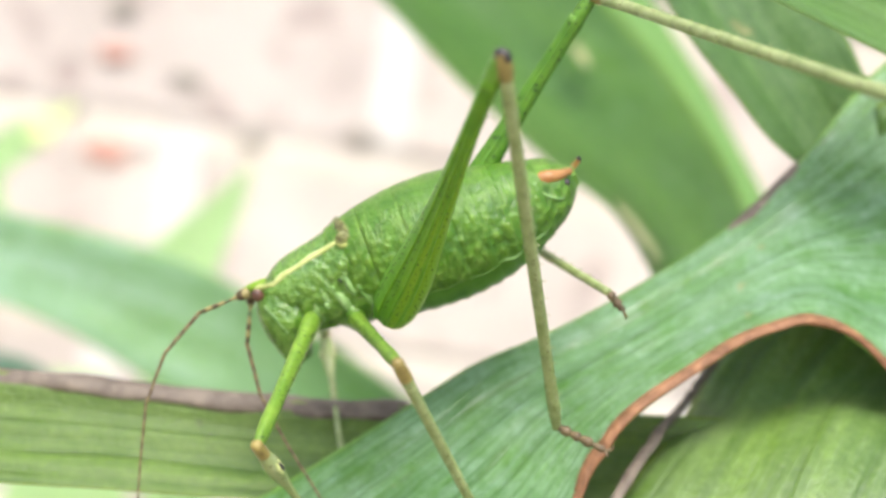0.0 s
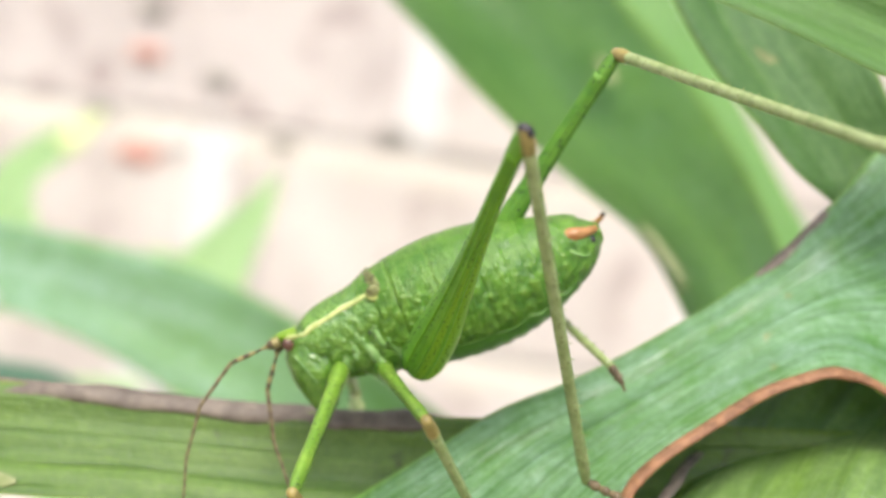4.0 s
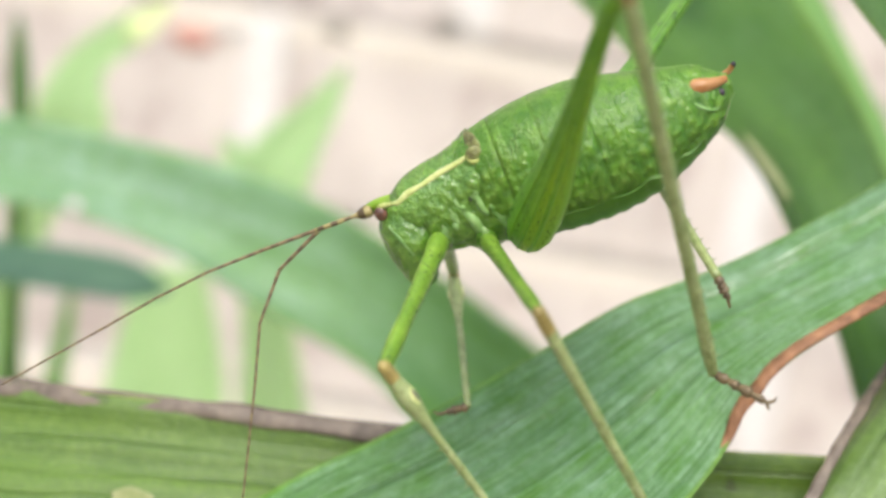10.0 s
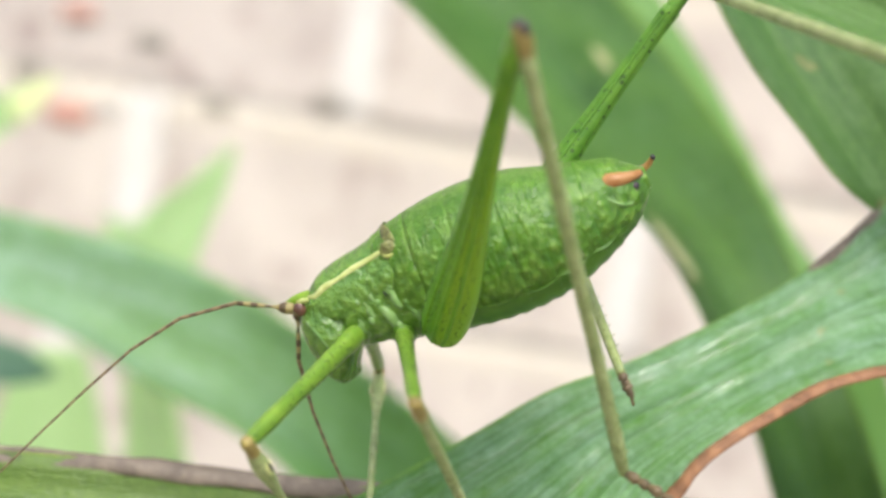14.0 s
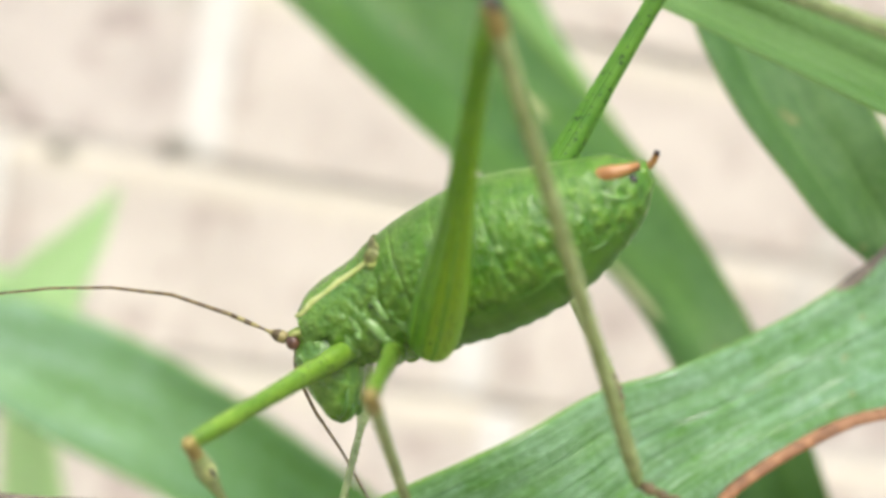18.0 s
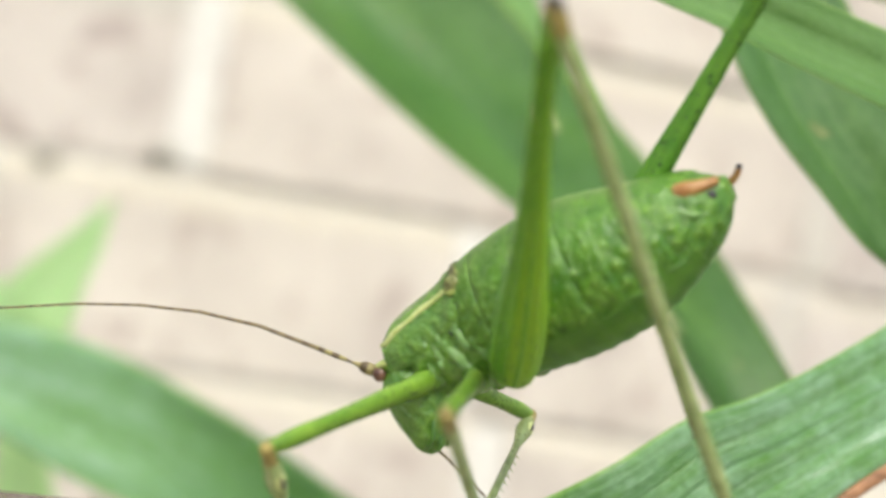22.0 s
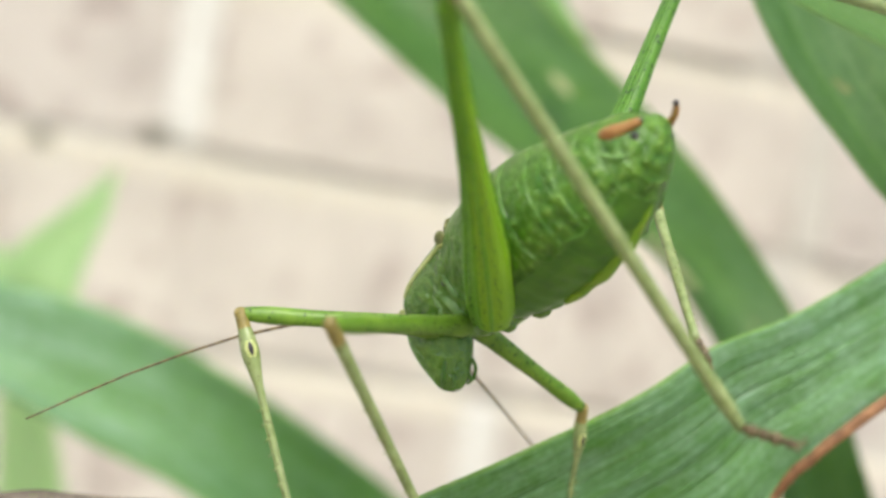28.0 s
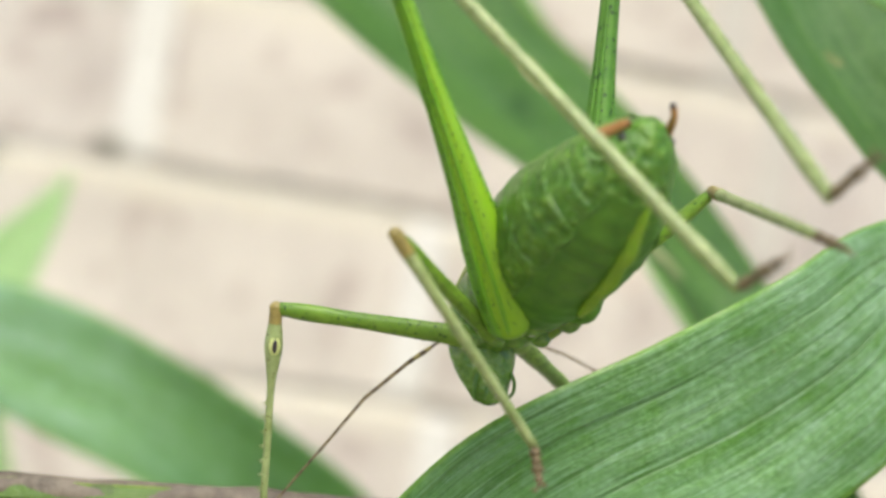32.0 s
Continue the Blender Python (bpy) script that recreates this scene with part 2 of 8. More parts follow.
def skin(name, dark, light, pale):
    """The abdomen's skin: thin pale cross wrinkles, low bumps with paler tops on the flanks, tiny dark specks."""
    m, nt, b = mat(name, 0.3, 0.55, 0.1)
    v = coords(nt)
    lumps = node(nt, "TexVoronoi", Scale=2700.0)
    lumps.feature = "SMOOTH_F1"
    nt.links.new(v, lumps.inputs["Vector"])
    wr = noise_tex(nt, coords(nt, "Object", (3.0, 0.6, 0.6)), 820.0, 3.0, 0.65)
    mottle = noise_tex(nt, v, 1500.0, 4.0, 0.7)
    big = noise_tex(nt, v, 400.0, 2.0, 0.5)
    col = mixc(nt, ramp(nt, mottle, [(0.34, (0, 0, 0)), (0.68, (1, 1, 1))]), dark, light)
    crest = ramp(nt, wr, [(0.45, (0, 0, 0)), (0.5, (0.55, 0.55, 0.55)), (0.55, (0, 0, 0))])
    col = mixc(nt, math_node(nt, "MULTIPLY", crest, math_node(nt, "MULTIPLY", big, 0.75)), col, pale)
    sp = nt.nodes.new("ShaderNodeSeparateXYZ")
    nt.links.new(v, sp.inputs[0])
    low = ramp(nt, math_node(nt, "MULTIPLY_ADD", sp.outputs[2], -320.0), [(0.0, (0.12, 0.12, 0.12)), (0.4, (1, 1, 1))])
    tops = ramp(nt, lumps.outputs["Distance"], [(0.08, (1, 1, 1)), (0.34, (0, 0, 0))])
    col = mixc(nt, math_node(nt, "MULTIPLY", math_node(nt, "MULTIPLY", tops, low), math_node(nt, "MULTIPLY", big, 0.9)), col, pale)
    # crease shade in the dips between bumps is mixed into the colour
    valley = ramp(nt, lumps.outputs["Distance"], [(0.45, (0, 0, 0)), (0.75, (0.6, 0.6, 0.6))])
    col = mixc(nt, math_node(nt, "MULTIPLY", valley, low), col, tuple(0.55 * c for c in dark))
    dots = node(nt, "TexVoronoi", Scale=5600.0)
    nt.links.new(v, dots.inputs["Vector"])
    col = mixc(nt, ramp(nt, dots.outputs["Distance"], [(0.1, (0.6, 0.6, 0.6)), (0.22, (0, 0, 0))]), col, (0.022, 0.07, 0.01))
    nt.links.new(col, b.inputs["Base Color"])
    fine = noise_tex(nt, v, 5200.0, 3.0, 0.6)
    h = math_node(nt, "ADD", math_node(nt, "MULTIPLY", crest, 0.3), math_node(nt, "MULTIPLY", fine, 0.75))
    h = math_node(nt, "SUBTRACT", h, math_node(nt, "MULTIPLY", lumps.outputs["Distance"], math_node(nt, "MULTIPLY", low, 1.5)))
    bump(nt, b, h, 0.7, 0.00017)
    return m


M_DRY = plain("dry_brown_margin", (0.12, 0.052, 0.017), (0.38, 0.19, 0.085), 0.6, 1500.0, depth=0.0003)
M_GREYDRY = plain("withered_grey_brown", (0.075, 0.06, 0.042), (0.23, 0.19, 0.14), 0.6, 1000.0, depth=0.0003)
M_STREAK = plain("dry_straw", (0.2, 0.25, 0.08), (0.36, 0.37, 0.18), 0.6, 900.0)
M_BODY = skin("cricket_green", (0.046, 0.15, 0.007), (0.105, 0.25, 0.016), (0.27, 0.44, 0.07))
M_BELLY = speckled("cricket_belly", (0.04, 0.135, 0.008), (0.09, 0.23, 0.018), (0.03, 0.1, 0.008), 3500.0, 0.15)
M_HEAD = speckled("cricket_head", (0.042, 0.135, 0.01), (0.15, 0.31, 0.035), (0.035, 0.1, 0.012), 3000.0, 0.16, rough=0.2, depth=0.0005, wrinkle=2300.0)
M_HEAD.node_tree.nodes["Principled BSDF"].inputs["Specular IOR Level"].default_value = 0.8
# darker copy of the femur green: the right hind thigh's shade as colour
M_THIGH = speckled("right_thigh_shaded_green", (0.05, 0.17, 0.009), (0.11, 0.27, 0.02), (0.014, 0.045, 0.005), 2700.0, 0.27, 0.5)
M_FEMUR = speckled("femur_green", (0.08, 0.25, 0.016), (0.16, 0.38, 0.035), (0.02, 0.07, 0.006), 2500.0, 0.15)
tint_across(M_FEMUR, (0.25, 0.45, 0.012), 0.0009)
M_SHIN = speckled("tibia_olive", (0.18, 0.245, 0.075), (0.35, 0.42, 0.18), (0.1, 0.085, 0.02), 4200.0, 0.22, 0.26)
M_FORE = speckled("fore_femur_green", (0.085, 0.2, 0.014), (0.19, 0.33, 0.035), (0.02, 0.06, 0.008), 2700.0, 0.22, 0.4)
M_FORE.node_tree.nodes["Principled BSDF"].inputs["Specular IOR Level"].default_value = 0.4
M_KNEE = plain("knee_amber", (0.17, 0.13, 0.035), (0.38, 0.31, 0.09), 0.4, 2500.0)
M_FOOT = plain("tarsus_brown", (0.075, 0.055, 0.028), (0.22, 0.165, 0.075), 0.5, 2500.0)
M_BLACK = plain("dark_joint", (0.012, 0.01, 0.012), (0.05, 0.04, 0.05), 0.35, 2500.0)
M_KEEL = plain("femur_keel", (0.1, 0.29, 0.012), (0.18, 0.4, 0.022), 0.35, 1500.0, 0.1)
M_SPECK = plain("speck_dark_green", (0.012, 0.04, 0.006), (0.035, 0.07, 0.012), 0.5, 2500.0)
M_PALELINE = plain("cream_stripe", (0.4, 0.48, 0.12), (0.64, 0.68, 0.3), 0.45, 2500.0)
M_LOOP = plain("yellow_vein", (0.26, 0.31, 0.06), (0.44, 0.48, 0.15), 0.45, 2500.0)
M_TIP = leaf_material("hanging_leaf_green", (0.018, 0.085, 0.005), (0.095, 0.23, 0.03), (0.22, 0.38, 0.16), 0.42, 0.2, 5.0, sheen_mix=0.35, spec=0.4, ribs=3.0)
M_FADED = plain("faded_yellow", (0.56, 0.66, 0.28), (0.7, 0.76, 0.4), 0.6, 300.0)
M_REDDISH = plain("worn_red_brick", (0.5, 0.26, 0.2), (0.62, 0.36, 0.28), 0.9, 160.0, spec=0.2)
M_GREYMOSS = plain("grey_lichen", (0.26, 0.25, 0.2), (0.4, 0.38, 0.32), 0.95, 160.0, spec=0.1)
M_RIDGE = plain("pale_green_ridge", (0.1, 0.25, 0.04), (0.3, 0.48, 0.18), 0.2, 2000.0, 0.1)
M_FOLD = plain("flank_fold_green", (0.05, 0.14, 0.014), (0.1, 0.23, 0.03), 0.42, 1800.0, 0.1)
M_TAIL = speckled("tail_green", (0.06, 0.165, 0.014), (0.14, 0.28, 0.03), (0.05, 0.12, 0.01), 3000.0, 0.1, 0.34, 0.0001, 900.0)
M_YBELLY = plain("yellow_green_plate", (0.14, 0.28, 0.012), (0.23, 0.38, 0.022), 0.4, 1500.0, 0.2)
M_WING = plain("wing_stub_brown", (0.05, 0.045, 0.015), (0.3, 0.33, 0.1), 0.35, 4200.0, depth=0.0002)
M_CERCUS = plain("cercus_orange", (0.28, 0.11, 0.025), (0.5, 0.29, 0.11), 0.35, 1500.0, 0.15, depth=0.00008)
M_EYE = plain("eye_brown", (0.05, 0.025, 0.018), (0.2, 0.1, 0.06), 0.12, 3000.0)


def banded(name, dark, light, per_metre, rough=0.45):
    """Antenna skin, ringed dark and light along its length."""
    m, nt, b = mat(name, rough, 0.4)
    tc = nt.nodes.new("ShaderNodeTexCoord")
    sp = nt.nodes.new("ShaderNodeSeparateXYZ")
    nt.links.new(tc.outputs["Object"], sp.inputs[0])
    w = math_node(nt, "SINE", math_node(nt, "MULTIPLY", sp.outputs[0], per_metre * 6.283))
    n = noise_tex(nt, tc.outputs["Object"], 1800.0)
    w = math_node(nt, "ADD", w, math_node(nt, "MULTIPLY", n, 1.4))
    nt.links.new(ramp(nt, w, [(0.3, dark), (0.95, light)]), b.inputs["Base Color"])
    return m


M_ANT = banded("antenna_brown", (0.12, 0.085, 0.045), (0.2, 0.155, 0.075), 1700.0)
M_ANTBASE = banded("antenna_ringed_base", (0.09, 0.065, 0.03), (0.3, 0.26, 0.1), 1900.0)


def brick_material():
    m, nt, b = mat("buff_pink_brick", 0.85, 0.2)
    v = coords(nt, "Object", (0.22, 1, 1))
    oi = nt.nodes.new("ShaderNodeObjectInfo")
    add = nt.nodes.new("ShaderNodeVectorMath")
    add.operation = "MULTIPLY_ADD"
    add.inputs[1].default_value = (3.0, 5.0, 7.0)
    nt.links.new(oi.outputs["Random"], add.inputs[0])
    nt.links.new(v, add.inputs[2])
    n = noise_tex(nt, add.outputs[0], 22.0, 4.0, 0.6)
    n2 = noise_tex(nt, add.outputs[0], 190.0, 4.0, 0.7)
    col = ramp(nt, n, [(0.3, (0.462, 0.428, 0.386)), (0.5, (0.566, 0.53, 0.474)), (0.7, (0.65, 0.616, 0.55))])
    col = mixc(nt, ramp(nt, n2, [(0.4, (0, 0, 0)), (0.75, (0.5, 0.5, 0.5))]), col, (0.64, 0.602, 0.54))
    n3 = noise_tex(nt, add.outputs[0], 60.0, 2.0, 0.5)
    col = mixc(nt, ramp(nt, n3, [(0.56, (0, 0, 0)), (0.68, (0.75, 0.75, 0.75))]), col, (0.36, 0.3, 0.27))
    n4 = noise_tex(nt, add.outputs[0], 21.0, 2.0, 0.5)
    col = mixc(nt, ramp(nt, n4, [(0.67, (0, 0, 0)), (0.76, (0.6, 0.6, 0.6))]), col, (0.52, 0.31, 0.24))
    edge = nt.nodes.new("ShaderNodeSeparateXYZ")
    nt.links.new(coords(nt), edge.inputs[0])
    arris = math_node(nt, "ADD", math_node(nt, "MULTIPLY", edge.outputs[2], 60.0), math_node(nt, "MULTIPLY", n3, 0.7))
    col = mixc(nt, ramp(nt, math_node(nt, "SUBTRACT", arris, 1.35), [(0.3, (0, 0, 0)), (0.75, (0.85, 0.85, 0.85))]), col, (0.65, 0.62, 0.52))
    tint = ramp(nt, oi.outputs["Random"], [(0.0, (0.93, 0.91, 0.91)), (0.5, (1, 0.98, 0.95)), (1.0, (0.95, 0.93, 0.9))])
    col = mixc(nt, 1.0, col, tint, "MULTIPLY")
    nt.links.new(col, b.inputs["Base Color"])
    bump(nt, b, n2, 0.7, 0.002)
    return m


M_BRICK = brick_material()
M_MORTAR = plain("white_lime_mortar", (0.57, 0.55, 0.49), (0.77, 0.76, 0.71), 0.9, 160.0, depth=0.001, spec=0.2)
# this grey carries the bed joints' shadow line; dull upright joints share it
M_BED = plain("grey_mortar_bed_shade", (0.44, 0.415, 0.36), (0.61, 0.585, 0.52), 0.9, 160.0, depth=0.001, spec=0.2)
# unseen ground, lightened so that it throws fill light up from below
M_SOIL = plain("pale_bounce_soil", (0.2, 0.17, 0.13), (0.36, 0.31, 0.25), 0.95, 60.0, depth=0.006, spec=0.1)


# ---- mesh helpers ----
def mesh_object(name, bm, material, smooth=True):
    me = bpy.data.meshes.new(name)
    bm.normal_update()
    bm.to_mesh(me)
    bm.free()
    for p in me.polygons:
        p.use_smooth = smooth
    for m in material if isinstance(material, (list, tuple)) else [material]:
        me.materials.append(m)
    return new(name, me)


def part(name, bm, material, parent, label="", smooth=True):
    ob = mesh_object(name, bm, material, smooth)
    ob.parent = parent
    return tagged(ob, label) if label else ob


def catmull(pts, n):
    """n + 1 rows of numbers on a smooth curve through the given rows, its pace set by their distances."""
    p = np.array(pts, float)
    d = np.r_[0, np.cumsum(np.maximum(np.linalg.norm(np.diff(p[:, :3], axis=0), axis=1), 1e-9))]
    m = np.gradient(p, d, axis=0)
    out = []
    for s in np.linspace(0, len(p) - 1, n + 1):
        i = min(int(s), len(p) - 2)
        u, h = s - i, d[i + 1] - d[i]
        out.append((2 * u ** 3 - 3 * u * u + 1) * p[i] + (u ** 3 - 2 * u * u + u) * h * m[i]
                   + (3 * u * u - 2 * u ** 3) * p[i + 1] + (u ** 3 - u * u) * h * m[i + 1])
    return np.array(out)


def bridge(bm, rings, closed=True, caps=True):
    for a, b in zip(rings, rings[1:]):
        k = len(a)
        for i in range(k if closed else k - 1):
            j = (i + 1) % k
            bm.faces.new((a[i], a[j], b[j], b[i]))
    if caps and closed:
        bm.faces.new(rings[0][::-1])
        bm.faces.new(rings[-1])


def tube(rows, n=10, steps=0, bm=None, flat=1.0):
    """A tapering tube along rows of (x, y, z, radius); flat squashes it along its own side axis."""
    bm = bm or bmesh.new()
    r = catmull(rows, steps) if steps else np.array(rows, float)
    rings = []
    side = None
    for i, row in enumerate(r):
        d = Vector(r[min(i + 1, len(r) - 1)][:3] - r[max(i - 1, 0)][:3]).normalized()
        if side is None:
            side = d.orthogonal().normalized() if abs(d.y) > 0.9 else (Vector((0, 1, 0)) - d * d.y).normalized()
        side = (side - d * side.dot(d)).normalized()
        up = d.cross(side)
        c, w = Vector(row[:3]), row[3]
        rings.append([bm.verts.new(c + side * (math.cos(a) * w * flat) + up * (math.sin(a) * w))
                      for a in (2 * math.pi * k / n for k in range(n))])
    bridge(bm, rings)
    return bm


def loft(stations, n=28, a0=0.0, a1=2 * math.pi, steps=0, rough=0.0, bm=None):
    """Rings across the x axis from rows of (x, centre z, half height, half width)."""
    bm = bm or bmesh.new()
    closed = a1 - a0 > 6.28
    rings = []
    for row in (catmull(stations, steps) if steps else stations):
        x, zc, hh, hw = row
        ring = []
        for k in range(n):
            a = a0 + (a1 - a0) * (k / n if closed else k / (n - 1))
            p = Vector((x, hw * math.sin(a), zc + hh * math.cos(a)))
            if rough:
                p += Vector((0, math.sin(a), math.cos(a))) * rough * (noise.noise(p * 900) + 0.6 * noise.noise(p * 2300))
            ring.append(bm.verts.new(p))
        rings.append(ring)
    bridge(bm, rings, closed, closed)
    return bm


def grain(bm, c, r):
    """A tiny eight-sided speck."""
    v = [bm.verts.new(c + Vector(d) * r) for d in ((1.5, 0, 0), (0, 1, 0), (-1.5, 0, 0), (0, -1, 0), (0, 0, 1), (0, 0, -1))]
    for i in range(4):
        bm.faces.new((v[i], v[(i + 1) % 4], v[4]))
        bm.faces.new((v[(i + 1) % 4], v[i], v[5]))


def ball(c, r, seg=16, rings=10, bm=None):
    bm = bm or bmesh.new()
    m = Matrix.Translation(c) @ Matrix.Diagonal((*r, 1))
    bmesh.ops.create_uvsphere(bm, u_segments=seg, v_segments=rings, radius=1, matrix=m)
    return bm


# ---- brick wall ----
WALL_Y, BED, PITCH = 0.518, 0.633, 0.073


def brick_mesh(seed):
    rnd = random.Random(seed)
    bm = bmesh.new()
    bmesh.ops.create_cube(bm, size=1, matrix=Matrix.Diagonal((1, 0.1, 0.07, 1)))
    bmesh.ops.bevel(bm, geom=bm.edges[:], offset=0.0025, segments=1, affect="EDGES")
    bmesh.ops.triangulate(bm, faces=bm.faces[:])
    for v in bm.verts:
        v.co += Vector((rnd.uniform(-0.006, 0.006), rnd.uniform(-0.0012, 0.0012), rnd.uniform(-0.0015, 0.0015)))
    me = bpy.data.meshes.new("brick")
    bm.to_mesh(me)
    bm.free()
    me.materials.append(M_BRICK)
    return me


def build_wall():
    bm = bmesh.new()
    bmesh.ops.create_cube(bm, size=1, matrix=Matrix.Translation((0, WALL_Y + 0.0585, 0.75)) @ Matrix.Diagonal((3.2, 0.112, 1.5, 1)))
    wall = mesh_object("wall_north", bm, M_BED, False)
    tagged(wall, "sunlit wall of pale pinkish buff bricks with wide white mortar joints", "wall", kind="structure")
    rnd = random.Random(5)
    bm = bmesh.new()
    bmesh.ops.create_cube(bm, size=1, matrix=Matrix.Diagonal((0.018, 0.1, 0.0675, 1)))
    bmesh.ops.bevel(bm, geom=bm.edges[:], offset=0.002, segments=1, affect="EDGES")
    joint = bpy.data.meshes.new("mortar_joint")
    bm.to_mesh(joint)
    bm.free()
    joint.materials.append(M_MORTAR)
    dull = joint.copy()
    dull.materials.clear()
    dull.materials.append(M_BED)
    meshes = [brick_mesh(i) for i in range(6)]
    for row in range(-7, 8):
        z = BED + PITCH * (row + 0.5)
        joints = {0: [-0.0172, 0.238], -1: [-0.0925, 0.098, 0.2296]}.get(row)
        if joints is None:
            o = rnd.uniform(-0.02, 0.02) + (0.0 if row % 2 else 0.11)
            joints = [o - 0.0138, o + 0.211]
        xs = [joints[0] - 0.225 * k for k in range(3, 0, -1)] + joints + [joints[-1] + 0.225 * k for k in range(1, 4)]
        for a, b in zip(xs, xs[1:]):
            ob = new("brick", meshes[rnd.randrange(6)])
            ob.parent = wall
            ob.scale = (b - a - 0.016, 1, 1)
            ob.location = ((a + b) / 2, WALL_Y + 0.05 + rnd.uniform(-0.0015, 0.0015), z)
            ob.rotation_euler = (0, rnd.uniform(-0.006, 0.006), rnd.uniform(-0.004, 0.004))
        for x in xs:
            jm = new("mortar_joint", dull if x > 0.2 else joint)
            jm.parent = wall
            jm.location = (x, WALL_Y + 0.0508, z)
            jm.rotation_euler = (0, rnd.uniform(-0.05, 0.02), 0)


def wall_marks():
    """Worn red patches, lime smears and grey lichen on the wall."""
    wall = bpy.data.objects["wall_north"]
    for x, z, w, h, name, material in ((-0.1202, 0.6180, 0.0082, 0.0044, "worn_patch", M_REDDISH), (-0.1070, 0.6238, 0.0051, 0.0027, "lime_smear", M_MORTAR), (-0.1382, 0.6319, 0.0058, 0.0027, "lichen", M_GREYMOSS), (-0.0670, 0.6308, 0.0051, 0.0020, "lichen", M_GREYMOSS), (-0.1230, 0.6559, 0.0068, 0.0031, "worn_patch", M_REDDISH), (-0.0952, 0.6505, 0.0061, 0.0024, "lichen", M_GREYMOSS), (-0.1236, 0.6731, 0.0058, 0.0027, "lichen", M_GREYMOSS), (-0.0262, 0.6398, 0.0061, 0.0024, "lichen", M_GREYMOSS)):
        bm = ball(Vector((x, WALL_Y - 0.0002, z)), Vector((w, 0.0016, h)), 14, 8)
        rnd = random.Random(int(x * 9000))
        for v in bm.verts:
            v.co += Vector((rnd.uniform(-0.18, 0.18) * w, 0, rnd.uniform(-0.18, 0.18) * h))
        part(name, bm, material, wall)


def build_ground():
    bm = bmesh.new()
    n = 60
    xs = [math.copysign(abs(u) ** 4 * 400 + abs(u) * 1.2, u) for u in np.linspace(-1, 1, n)]
    grid = [[bm.verts.new((x, y, 0.012 * noise.noise((x * 7, y * 7, 0)) if abs(x) < 2 and abs(y) < 2 else 0)) for x in xs] for y in xs]
    for a, b in zip(grid, grid[1:]):
        for i in range(n - 1):
            bm.faces.new((a[i], a[i + 1], b[i + 1], b[i]))
    tagged(mesh_object("ground", bm, M_SOIL), "unseen brown soil at the foot of the wall, pale to bounce fill light", "ground", kind="structure")


build_ground()

# ---- plants: every row is a point of the blade's spine and half its width as a vector ----
PERCH_AT = (0.00893, 0.05704, 0.59248)
PERCH = [(-0.02321, 0.05486, 0.56899, -0.00143, 0.00075, -0.00023), (-0.01721, 0.05508, 0.57260, -0.00328, 0.00158, 0.00056), (-0.01150, 0.05536, 0.57696, -0.00368, 0.00187, 0.00096), (-0.00668, 0.05593, 0.58189, -0.00474, 0.00190, 0.00161), (0.00028, 0.05656, 0.58681, -0.00446, 0.00193, 0.00190), (0.00427, 0.05703, 0.59077, -0.00349, 0.00194, 0.00162), (0.00631, 0.05782, 0.59299, -0.00240, 0.00197, 0.00167), (0.00797, 0.05799, 0.59435, -0.00166, 0.00199, 0.00157), (0.01183, 0.05888, 0.59707, -0.00112, 0.00200, 0.00155), (0.01480, 0.05942, 0.59907, -0.00098, 0.00229, 0.00178), (0.01732, 0.06002, 0.60044, -0.00084, 0.00252, 0.00275), (0.01962, 0.06053, 0.60085, -0.00118, 0.00282, 0.00479), (0.02233, 0.06119, 0.60124, -0.00175, 0.00355, 0.00713), (0.02946, 0.06458, 0.60663, -0.00211, 0.00293, 0.00631), (0.03938, 0.06914, 0.61210, -0.00141, 0.00289, 0.00568)]
CURLED = [(0.02471, 0.06256, 0.59948, -0.00837, 0.00044, -0.00113), (0.02356, 0.06256, 0.59768, -0.00837, 0.00044, -0.00113), (0.02269, 0.06216, 0.59622, -0.00837, 0.00044, -0.00113), (0.02195, 0.06133, 0.59542, -0.00819, 0.00071, -0.00118), (0.01967, 0.05774, 0.59356, -0.00780, 0.00083, -0.00093), (0.01790, 0.05522, 0.59081, -0.00769, 0.00096, -0.00065), (0.01676, 0.05391, 0.58773, -0.00780, 0.00069, -0.00027)]
DRYMARGIN = [(-0.02633, 0.06079, 0.58748, -0.00018, 0.00027, 0.00032), (-0.02403, 0.05998, 0.58731, -0.00065, 0.00108, 0.00181), (-0.01750, 0.05930, 0.58797, -0.00075, 0.00121, 0.00210), (-0.01012, 0.05930, 0.58853, -0.00059, 0.00121, 0.00204), (-0.00274, 0.05943, 0.58901, -0.00041, 0.00108, 0.00198), (0.00465, 0.05970, 0.58964, -0.00034, 0.00081, 0.00226), (0.01463, 0.06024, 0.59066, -0.00022, 0.00081, 0.00238), (0.02454, 0.06023, 0.59191, -0.00006, 0.00081, 0.00225)]
ARCHING = [(-0.06727, 0.13943, 0.58841, -0.00133, 0.00224, 0.00597), (-0.05012, 0.14010, 0.59025, -0.00079, 0.00210, 0.00416), (-0.03534, 0.14043, 0.58897, -0.00072, 0.00216, 0.00482), (-0.02225, 0.14053, 0.58573, 0.00006, 0.00231, 0.00628), (-0.01043, 0.14051, 0.58141, 0.00081, 0.00232, 0.00612), (-0.00022, 0.14029, 0.57544, 0.00214, 0.00241, 0.00668), (0.00911, 0.14004, 0.56946, 0.00207, 0.00242, 0.00686), (0.01787, 0.14166, 0.56480, 0.00061, 0.00031, 0.00334)]
